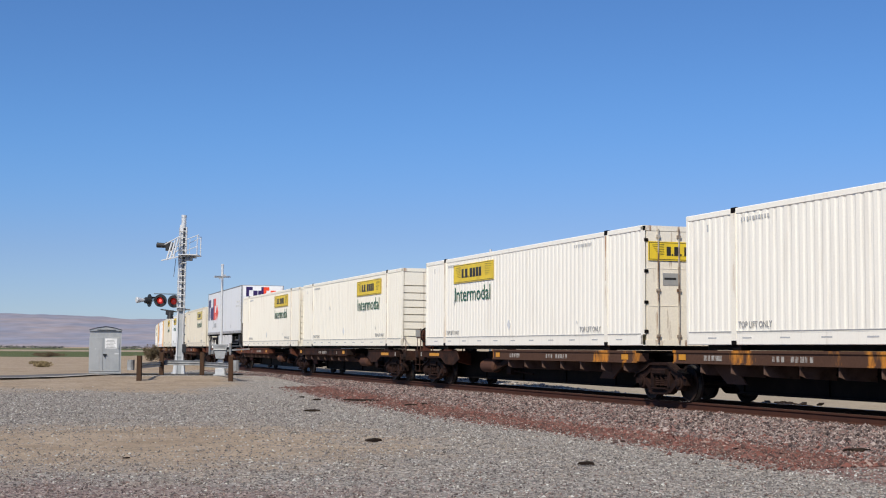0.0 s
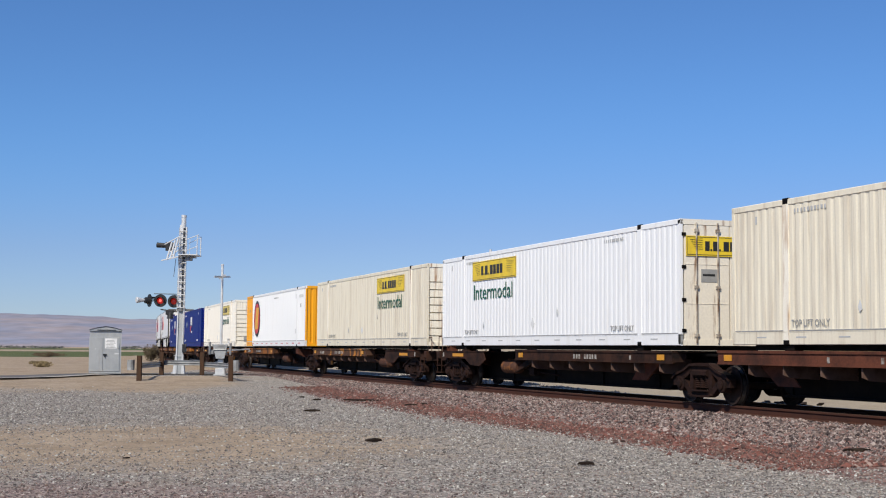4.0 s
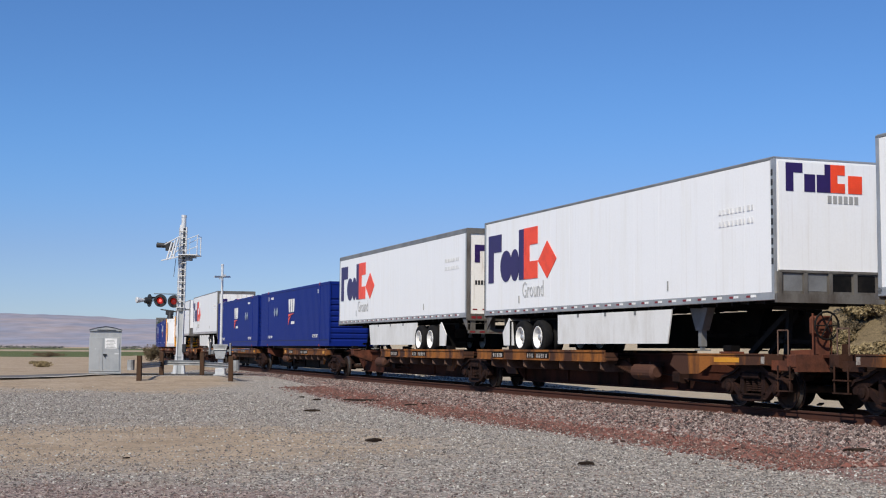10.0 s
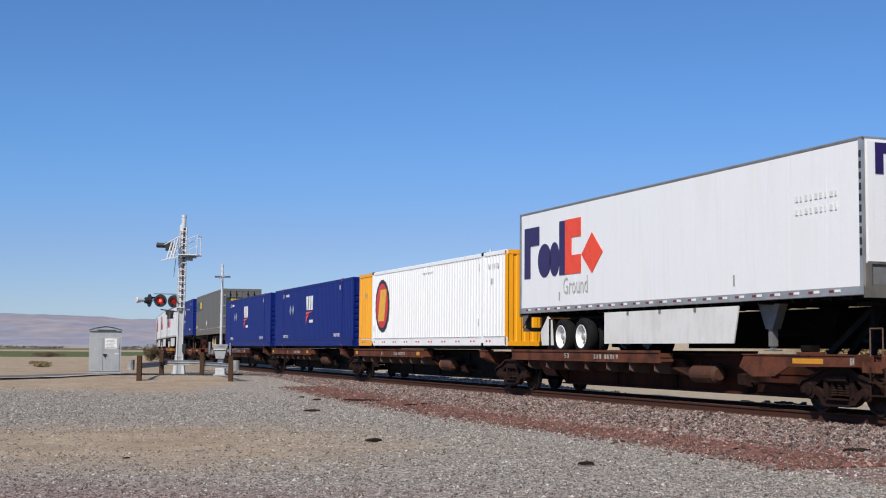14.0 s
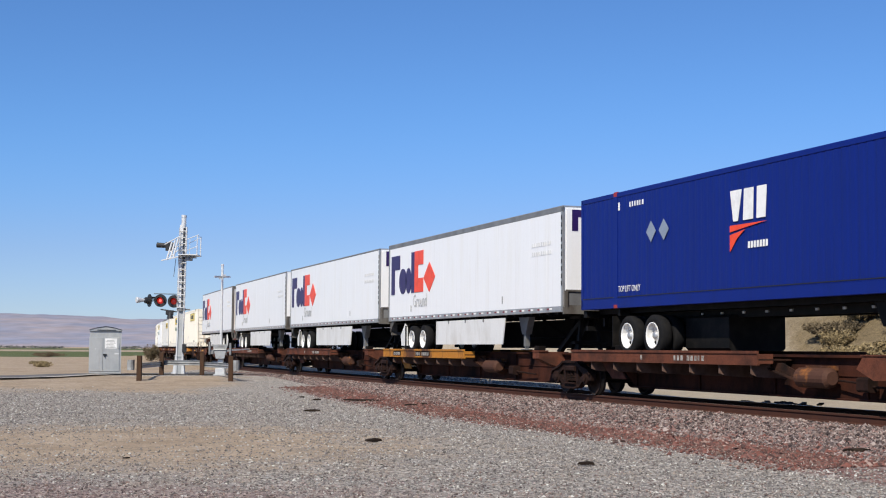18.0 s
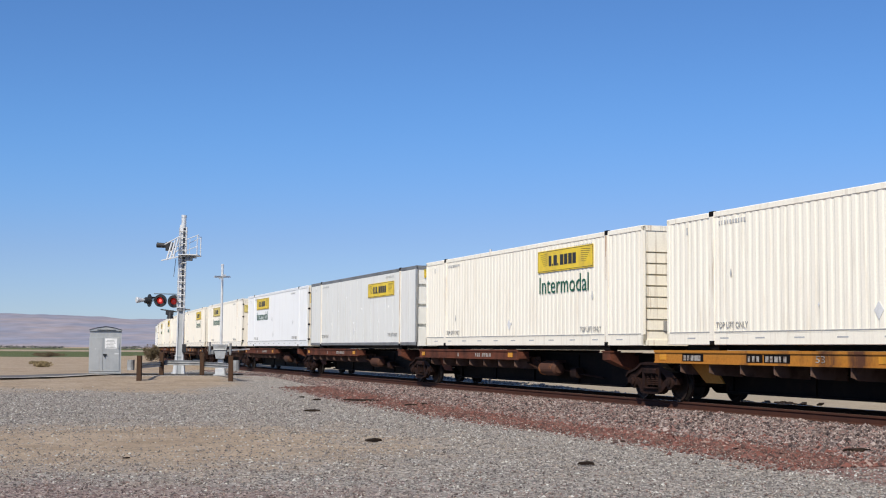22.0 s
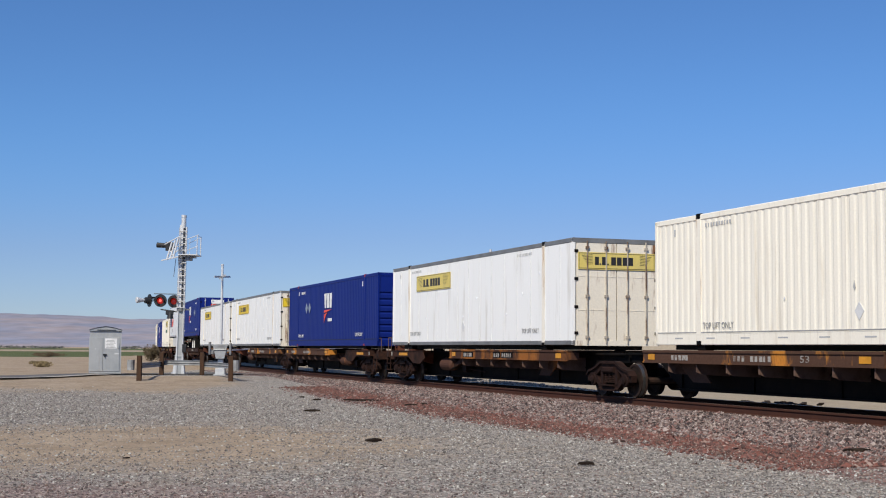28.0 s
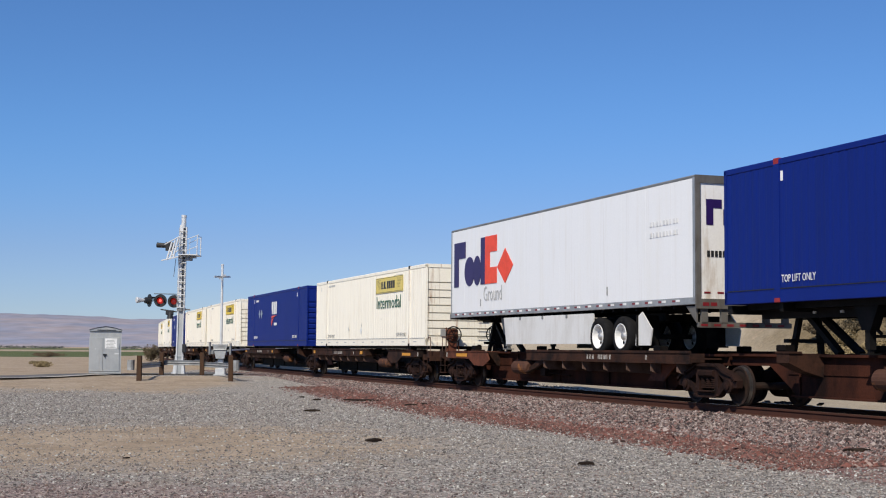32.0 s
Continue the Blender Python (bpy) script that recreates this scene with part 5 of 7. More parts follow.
def box_trailer(doors_front, brand, top_grey, lab, swing=False):
    """A road trailer, tyres on z = 0."""
    t = thing("trailer", lab, "trailer", "loads of the train")
    z0, z1 = 1.06, 3.93
    grey = brand == "grey"
    paint = "trailer_grey" if grey else "trailer_white"
    sg = 1 if doors_front else -1
    part("box_body", "b", lambda: solid(block(-VL + 0.03, VL - 0.03, -HALF + 0.03, HALF - 0.03, z0 + 0.02, z1 - 0.01)), paint, t)
    for s in (-1, 1):
        ya, yb = min(s * (HALF - 0.05), s * (HALF - 0.008)), max(s * (HALF - 0.05), s * (HALF - 0.008))
        part("side_panel", "s%d" % s, lambda: solid(block(-VL + 0.06, VL - 0.06, ya, yb, z0 + 0.12, z1 - 0.06)), paint, t)
        for x in np.arange(-VL + 1.25, VL - 0.4, 1.24):
            part("seam_strip", "e%d" % s, lambda: solid(block(0, 0.02, min(s * (HALF - 0.01), s * (HALF - 0.0065)), max(s * (HALF - 0.01), s * (HALF - 0.0065)), z0 + 0.14, z1 - 0.1)), paint, t, m=pose(x, 0, 0))
        yc, yd = min(s * (HALF - 0.06), s * HALF), max(s * (HALF - 0.06), s * HALF)
        th = 0.16 if (top_grey or grey) else 0.06
        part("top_rail", "t%.2f%d" % (th, s), lambda: solid(block(-VL, VL, yc, yd, z1 - th, z1, 0.012)), "grey_rail" if not grey else "grey_trim", t)
        part("bottom_rail", "u%d%d" % (s, grey), lambda: solid(block(-VL, VL, yc, yd, z0 - (0.10 if grey else 0.03), z0 + 0.14, 0.012)), "aluminium" if not grey else "grey_trim", t)
        for x in (-VL, VL - 0.10):
            part("corner_post", "c%d" % s, lambda: solid(block(0, 0.10, yc, yd, z0, z1 - 0.02, 0.015)), "aluminium" if not grey else "trailer_grey", t, m=pose(x, 0, 0))
    part("roof", "r", lambda: solid(block(-VL + 0.02, VL - 0.02, -HALF + 0.02, HALF - 0.02, z1 - 0.02, z1 + 0.012)), "aluminium", t)
    part("floor", "f", lambda: solid(block(-VL + 0.1, VL - 0.1, -HALF + 0.1, HALF - 0.1, z0 - 0.02, z0 + 0.02)), "chassis_black", t)
    for x in np.arange(-VL + 0.6, VL - 0.4, 0.62):
        part("floor_beam", "f", lambda: solid(block(0, 0.06, -HALF + 0.08, HALF - 0.08, z0 - 0.10, z0 - 0.02)), "chassis_black", t, m=pose(x, 0, 0))
    # reflectors along the lower rail
    for i, x in enumerate(np.arange(-VL + 0.45, VL - 0.4, 0.66 if not grey else 1.15)):
        rf = part("reflector", "red" if not grey else "long", lambda: solid(block(0, 0.13, -0.006, 0.004, 0, 0.045)), "tape_red", t, m=pose(x, -HALF - 0.003, z0 + (0.045 if not grey else 0.30)))
        part("reflector_white", "w", lambda: solid(block(0.17, 0.34, -0.006, 0.004, 0, 0.05)), "print_white", rf)
    door_x, nose_x = sg * VL, -sg * VL
    # door end
    dm = "van_door" if not grey else "trailer_grey"
    part("door_frame", "d%d%d" % (sg, grey), lambda: solid(*[block(min(0, sg * 0.05), max(0, sg * 0.05), min(y, y + 0.12), max(y, y + 0.12), z0 - 0.12, z1 + 0.005) for y in (-HALF, HALF - 0.12)],
         block(min(0, sg * 0.05), max(0, sg * 0.05), -HALF + 0.12, HALF - 0.12, z1 - 0.17, z1 + 0.005), block(min(0, sg * 0.05), max(0, sg * 0.05), -HALF + 0.12, HALF - 0.12, z0 - 0.12, z0 + 0.10)),
         "trailer_frame" if not grey else "trailer_grey", t, m=pose(door_x, 0, 0))
    if swing:
        for y in (-0.59, 0.59):
            dr = part("door", "sw%d" % sg, lambda: solid(block(min(0, sg * 0.03), max(0, sg * 0.03), -0.575, 0.575, z0 + 0.11, z1 - 0.18)), dm, t, m=pose(door_x + sg * 0.004, y, 0))
            for q in (-0.2, 0.22):
                part("lock_rod", "sw%d" % sg, lambda: solid(rod((sg * 0.06, 0, z0 + 0.06), (sg * 0.06, 0, z1 - 0.14), 0.02, 6), *[block(min(0, sg * 0.09), max(0, sg * 0.09), -0.05, 0.05, z, z + 0.07) for z in (z0 + 0.2, z0 + 1.2, z1 - 0.4)]), "dark_shade_steel", dr, m=pose(0, q, 0))
            for z in (z0 + 0.3, z0 + 1.0, z0 + 1.7, z0 + 2.4):
                part("hinge", "sw%d" % sg, lambda: solid(block(min(0, sg * 0.07), max(0, sg * 0.07), -0.08, 0.08, 0, 0.09, 0.01)), "aluminium", dr, m=pose(0, math.copysign(0.56, y), z))
    else:
        dr = part("door", "ro%d" % sg, lambda: solid(block(min(0, sg * 0.018), max(0, sg * 0.018), -1.17, 1.17, z0 + 0.10, z1 - 0.17)), dm, t, "white roll-up door", pose(door_x, 0, 0))
        part("door_handle", "ro%d" % sg, lambda: solid(block(min(sg * 0.02, sg * 0.05), max(sg * 0.02, sg * 0.05), -0.2, 0.3, z0 + 0.14, z0 + 0.24, 0.01), block(min(sg * 0.02, sg * 0.04), max(sg * 0.02, sg * 0.04), -0.35, -0.1, z0 + 0.36, z0 + 0.40)), "aluminium", dr)
        for k in range(7):
            part("reflector", "dr%d" % sg, lambda: solid(block(min(sg * 0.02, sg * 0.026), max(sg * 0.02, sg * 0.026), -0.08, 0.08, z0 + 0.22, z0 + 0.26)), "tape_red", dr, m=pose(0, -1.0 + k * 0.34, 0))
    # bumper
    part("bumper", "b%d%d" % (sg, grey), lambda: solid(block(min(0, -sg * 0.10), max(0, -sg * 0.10), -1.2, 1.2, 0.52, 0.64, 0.01), *[block(min(0, -sg * 0.08), max(0, -sg * 0.08), y - 0.08, y + 0.08, 0.6, 1.0) for y in (-1.05, -0.55, 0.55, 1.05)],
         slab([(-sg * 0.05, 1.0), (-sg * 0.5, 1.0), (-sg * 0.05, 0.62)], -1.24, -1.20)), "trailer_frame" if not grey else "rust_brown", t, m=pose(door_x, 0, 0))
    part("bumper_tape", "b%d" % sg, lambda: solid(*[block(min(0, sg * 0.006), max(0, sg * 0.006), -1.15 + 0.33 * k, -0.98 + 0.33 * k, 0.55, 0.60) for k in range(7)]), "tape_red", t, m=pose(door_x, 0, 0))
    part("tail_lamp", "l%d" % sg, lambda: solid(*[block(min(0, sg * 0.055), max(0, sg * 0.055), y - 0.08, y + 0.08, z0 - 0.06, z0 + 0.02, 0.01) for y in (-1.05, -0.85, 0.85, 1.05)]), "tape_red", t, m=pose(door_x, 0, 0))
    # nose
    part("nose_panel", "n%d%d" % (sg, grey), lambda: solid(block(min(0, -sg * 0.02), max(0, -sg * 0.02), -1.18, 1.18, z0 + 0.55, z1 - 0.08)), paint if not grey else "trailer_grey", t, m=pose(nose_x, 0, 0))
    part("nose_grid", "n%d" % sg, lambda: solid(block(min(0.002 * -sg, -sg * 0.03), max(0.002 * -sg, -sg * 0.03), -1.2, 1.2, z0 + 0.05, z0 + 0.55), block(min(0, -sg * 0.09), max(0, -sg * 0.09), -1.29, 1.29, z0 - 0.08, z0 + 0.10), block(min(0, -sg * 0.07), max(0, -sg * 0.07), -1.2, 1.2, z0 + 0.53, z0 + 0.58),
         *[block(min(0, -sg * 0.07), max(0, -sg * 0.07), y - 0.045, y + 0.045, z0 + 0.10, z0 + 0.55) for y in (-1.2, -0.6, 0.0, 0.6, 1.2)]),
         "trailer_frame" if not grey else "trailer_grey", t, "grey framed panel with service connections", pose(nose_x, 0, 0))
    for y in (-0.88, -0.3, 0.3, 0.88):
        part("nose_recess", "n%d" % sg, lambda: solid(block(min(0, -sg * 0.034), max(0, -sg * 0.034), -0.22, 0.22, z0 + 0.16, z0 + 0.50)), "chassis_black" if y in (0.3, 0.88) else "grey_rail", t, m=pose(nose_x, y, 0))
    part("king_plate", "k%d" % sg, lambda: solid(block(min(0, sg * 1.6), max(0, sg * 1.6), -1.1, 1.1, z0 - 0.07, z0 - 0.01), rod((sg * 0.9, 0, z0 - 0.16), (sg * 0.9, 0, z0 - 0.05), 0.06, 10)), "chassis_black", t, m=pose(nose_x, 0, 0))
    xa = VL - 4.30 if sg > 0 else -VL + 3.45
    running_gear(t, xa, sg, "rim_white" if not grey else "rim_cream", door_x)
    landing_legs(t, nose_x + sg * 3.75, sg, "grey_rail" if not grey else "chassis_black")
    if not grey:
        a, b = (-VL + 4.51, -VL + 10.7) if sg > 0 else (-VL + 5.35, -VL + 11.7)
        for s in (-1, 1):
            part("side_skirt", "k%d%d" % (sg, s), lambda: solid(slab([(a, 0.95), (b, 0.95), (b, 0.16) if sg > 0 else (b - 0.22, 0.16), (a + 0.22, 0.16) if sg > 0 else (a, 0.16)], min(s * 1.20, s * 1.23), max(s * 1.20, s * 1.23))), "skirt_white", t, "smooth off-white side skirt")
            if s < 0:
                for q in np.arange(a + 1.3, b - 0.3, 1.62):
                    part("skirt_strut", "k", lambda: solid(beam((0, -1.19, 0.94), (0, -0.9, 0.5), 0.04, 0.03), block(-0.05, 0.05, -1.245, -1.20, 0.86, 0.95)), "grey_rail", t, m=pose(q, 0, 0))
            if s > 0:
                # added black sheet stands for the shade under the trailer, past the skirt too
                part("skirt_liner", "k%d" % sg, lambda: solid(block(a + 0.05, b - 0.05 + (2.4 if sg < 0 else 0.0), 1.18, 1.199, 0.06, 0.94)), "chassis_black", t, "black sheet for the shade inside the far skirt")
            f0 = xa + sg * 1.30
            part("rear_fairing", "q%d%d" % (sg, s), lambda: solid(slab([(f0, 0.12), (f0 + sg * 0.75, 0.12), (f0 + sg * 0.85, 0.5), (f0 + sg * 0.35, 0.93), (f0 + sg * 0.1, 0.8)], min(s * 1.19, s * 1.22), max(s * 1.19, s * 1.22))), "skirt_white", t, "dull grey wheel fairing")
        lx, lz = -VL + 0.32, 2.03
        y = -HALF - 0.004
        lg = part("logo", "purple", lambda: solid(block(0, 0.42, -0.004, 0.008, 0, 1.45), block(0.42, 1.05, -0.004, 0.008, 0.92, 1.45),
             disc(1.42, 0.46, 0.45, 0.47), disc(2.10, 0.46, 0.33, 0.47), block(2.42, 2.80, -0.004, 0.008, 0, 1.47)), "print_purple", t, "purple and orange logo blocks", pose(lx, y, lz))
        part("logo_orange", "o", lambda: solid(block(2.80, 3.20, -0.004, 0.008, 0, 1.48), block(3.20, 3.78, -0.004, 0.008, 0.98, 1.48), block(3.20, 3.78, -0.004, 0.008, 0, 0.50),
             slab([(3.82, 0.48), (4.45, 1.02), (5.08, 0.48), (4.45, -0.04)], -0.004, 0.008)), "print_orange", lg)
        part("word", "ground", lambda: lettering("Ground", 1.52, 0.46), "print_mid", t, "thin grey word under the logo", pose(-VL + 3.0, y, 1.50))
        marks(t, "wa", VL - 2.1, 2.92, 9, 0.16, 0.11, "print_faint", 0.5, y)
        marks(t, "wa", VL - 2.1, 2.66, 9, 0.16, 0.11, "print_faint", 0.5, y)
        marks(t, "ic", -VL + 2.72, 1.35, 1, 0.12, 0.22, "print_grey", 0.2, y)
        marks(t, "ic", -VL + 11.6, 1.38, 1, 0.12, 0.26, "print_grey", 0.2, y)
        # the front-facing end carries the same blocks
        ex = VL + 0.024
        ez = 2.82 if sg > 0 else 3.25
        el = part("end_logo", "p%d" % sg, lambda: solid(*[block(0, 0.006, y0, y1, a * 0.58, b * 0.58) for y0, y1, a, b in ((0, 0.18, 0, 1), (0.18, 0.40, 0.66, 1), (0.44, 0.70, 0.0, 0.62), (0.74, 0.93, 0.0, 0.62), (0.93, 1.07, 0, 1))]), "print_purple", t, "",
                  pose(ex, -1.02, ez))
        part("end_logo_orange", "p%d" % sg, lambda: solid(*[block(0, 0.006, y0, y1, a * 0.58, b * 0.58) for y0, y1, a, b in ((1.07, 1.24, 0, 1), (1.24, 1.42, 0.64, 1), (1.24, 1.42, 0, 0.34), (1.50, 1.84, 0.0, 0.64))]), "print_orange", el)
        part("end_print", "p%d" % sg, lambda: solid(*[block(0, 0.005, 0.02 + 0.1 * k, 0.09 + 0.1 * k, -0.72, -0.58) for k in range(11)]) if sg > 0 else solid(*[block(0, 0.005, 1.0 + 0.13 * k, 1.09 + 0.13 * k, -0.22, -0.06) for k in range(6)]), "print_black" if sg > 0 else "print_grey", el)
        if sg < 0:
            part("post_print", "v", lambda: solid(*[block(0, 0.06, -0.005, 0.004, -0.2 * k, -0.2 * k + 0.13) for k in range(10)]), "print_black", t, "", pose(VL - 0.085, -HALF - 0.004, 3.55))
    else:
        sb = part("name_board", "g", lambda: solid(slab([(0, 0), (3.85, 0), (4.1, 0.62), (0, 0.62)], -0.006, 0.004)), "deep_green", t, "dark green name board", pose(-VL + 0.06, -HALF - 0.002, 2.86))
        for k in range(3):
            part("name_block", "g", lambda: solid(slab([(2.62, 0.10), (2.95, 0.10), (3.05, 0.56), (2.74, 0.56)], -0.008, 0.004)), "print_gold", sb, m=pose(0.38 * k, -0.006, 0))
        eb = part("end_board", "g", lambda: solid(block(0, 0.006, -1.05, 0.0, 0, 0.62)), "deep_green", t, "dark green name board", pose(VL + 0.04, 0, 2.75))
        part("end_print", "g", lambda: solid(*[slab_x([(-0.86 + 0.26 * k, 0.1), (-0.64 + 0.26 * k, 0.1), (-0.56 + 0.26 * k, 0.52), (-0.76 + 0.26 * k, 0.52)], 0.006, 0.012) for k in range(3)]), "print_gold", eb)
        marks(t, "ya", -VL + 0.15, 1.52, 4, 0.2, 0.16, "sign_yellow", 0.15)
        part("torn_patch", "t", lambda: solid(slab([(0, 0.42), (0.18, 0.2), (0.08, 0.0), (-0.03, 0.12)], -0.006, 0.004)), "print_white", t, "torn white sticker", pose(-VL + 6.9, -HALF - 0.004, 1.55))
    return t


def disc(cx, cz, rx, rz):
    """A flat oval in x and z."""
    return slab([(cx + rx * math.cos(k * math.tau / 28), cz + rz * math.sin(k * math.tau / 28)) for k in range(28)], -0.004, 0.008)


def chassis_load(doors_front, lab):
    """A skeletal container chassis; the container rides on it as a thing of its own."""
    t = thing("container_chassis", lab, "chassis", "loads of the train")
    sg = 1 if doors_front else -1
    part("main_frame", "m", lambda: solid(*[block(-HL + 0.2, HL - 0.2, y - 0.05, y + 0.05, 0.74, 1.0) for y in (-0.45, 0.45)], *[block(x - 0.05, x + 0.05, -0.45, 0.45, 0.78, 0.94) for x in np.arange(-7, 7.1, 1.4)],
         block(-HL + 0.0, -HL + 0.18, -1.22, 1.22, 0.84, 1.02), block(HL - 0.18, HL, -1.22, 1.22, 0.84, 1.02), *[block(x, x + 0.12, -1.2, 1.2, 0.86, 1.03) for x in (-POST - 0.06, POST - 0.06)]), "chassis_black", t)
    running_gear(t, HL - 4.6 if sg > 0 else -HL + 3.22, sg, "rim_white", sg * HL)
    landing_legs(t, -sg * HL + sg * 4.2, sg, "chassis_black")
    # added black block in place of the dark shade around the far wheels
    part("slider_box", "c", lambda: solid(block(-0.95, 0.95, -0.72, 0.72, 0.0, 0.80, 0.06)), "chassis_black", t, "black block for the shade by the wheels", pose((HL - 6.9) if sg > 0 else (-HL + 5.4), 0, 0))
    part("side_lamp", "c", lambda: solid(*[block(x, x + 0.10, -0.53, -0.49, 0.82, 0.87) for x in np.arange(-6, 6, 0.9)]), "print_pale", t)
    part("bumper", "c%d" % sg, lambda: solid(block(min(0, -sg * 0.1), max(0, -sg * 0.1), -1.15, 1.15, 0.5, 0.62), *[block(min(0, -sg * 0.1), max(0, -sg * 0.1), y - 0.06, y + 0.06, 0.6, 0.88) for y in (-0.6, 0.6)]), "chassis_black", t, m=pose(sg * HL, 0, 0))
    return t

# ---------------------------------------------------------------- the train as it is made up
# rear end of each load along the train, from the first in view backwards
REAR = [6.8, 25.02, 43.96, 60.98, 77.74, 95.42, 113.78, 131.54, 150.07, 170.72, 189.11, 207.72, 228.08, 247.36, 265.01, 282.89,
        300.07, 316.70, 336.15, 353.39, 370.48, 387.92, 405.72, 424.80, 441.98, 459.32, 476.59, 494.07, 513.73, 531.04, 548.31,
        565.23, 583.70, 602.22, 620.30, 637.69, 655.33, 676.03, 694.19, 712.70, 729.84, 746.92, 764.15, 782.88, 801.00, 819.99,
        837.6, 855.2, 873.4, 891.0]
SIZE = {2: 16.3, 4: 15.95, 12: 15.95, 14: 16.05}
# dry: paint, board end, word, front end, faded board
DRY = {0: ("white_paint", "F", 1, "pressed", False), 1: ("white_paint", "R", 1, "doors", False), 2: ("pale_cream_paint", "F", 1, "pressed", False),
       3: ("pale_cream_paint", "F", 1, "pressed", False), 5: ("cream_paint", "F", 1, "pressed", True), 6: ("clean_white", "R", 1, "doors", False),
       7: ("cream_paint", "F", 1, "pressed", False), 9: ("white_paint", "F", 1, "pressed", True), 28: ("pale_cream_paint", "F", 0, "pressed", True),
       29: ("pale_cream_paint", "F", 1, "pressed", False), 31: ("clean_white", "R", 1, "doors", False), 32: ("white_paint", "R", 1, "doors", True),
       33: ("pale_cream_paint", "F", 1, "pressed", False), 34: ("pale_cream_paint", "F", 1, "pressed", False), 35: ("pale_cream_paint", "F", 1, "pressed", False),
       36: ("pale_cream_paint", "F", 1, "pressed", True), 43: ("pale_cream_paint", "F", 1, "pressed", True), 45: ("pale_cream_paint", "F", 1, "pressed", False),
       46: ("pale_cream_paint", "F", 1, "pressed", False), 48: ("white_paint", "F", 1, "pressed", False), 49: ("pale_cream_paint", "F", 1, "pressed", False)}
REEFER = {30: ("reefer_grey", "F", "pressed", False), 37: ("reefer_white", "R", "doors", True), 39: ("reefer_white", "R", "doors", False), 40: ("reefer_white", "R", "doors", False)}
BLUE = {10: 1, 11: 1, 15: 1, 16: -1, 20: 1, 21: 1, 38: 1, 44: 1, 47: 1}
STRIPED = {8: "ribbed", 19: "ribbed"}
VAN = {4: 0, 12: 1, 13: 0, 14: 1, 17: 1, 18: 0, 24: 0, 25: 0, 26: 0, 27: 1, 42: 1}      # 1: doors forward
GREY_TOP = {14, 24}
FRONT_TRAY = {1, 6, 9, 12, 14, 15, 16, 17, 22, 27, 32, 37, 39, 40, 41, 42, 47}
COUPLED = {1, 6, 9, 12, 17, 22, 27, 32, 37, 42, 47}        # a coupler follows this platform
SILL = {**{i: "sill_orange" for i in (8, 10, 11, 12, 13, 14, 15, 16, 17, 24, 28, 37, 40)}, **{i: "sill_bright" for i in (24, 28)}, **{i: "sill_patchy" for i in (0, 1, 7, 9, 33, 34, 36, 38, 39)}}
TILT = {12: 0.42, 17: -0.2, 22: 0.18}          # degrees by which a load leans up at its front
DROP = {4: 0.10, 41: 0.07}      # metres by which a road trailer sits lower than the rest
LENGTH_MARK = {18: -4.78, 21: -3.4, 28: -2.11, 36: -2.06, 40: 3.06}       # where the sill carries the length
MOVING = []            # (thing, place along the train of its origin, half its wheelbase, height)


def gap_mid(i):
    if i < 0:
        return REAR[0] - LEN - 0.9 + 0.6
    nxt = REAR[i + 1] - LEN if i + 1 < len(REAR) else REAR[i] + 1.6
    return (REAR[i] + nxt) / 2 + 0.6


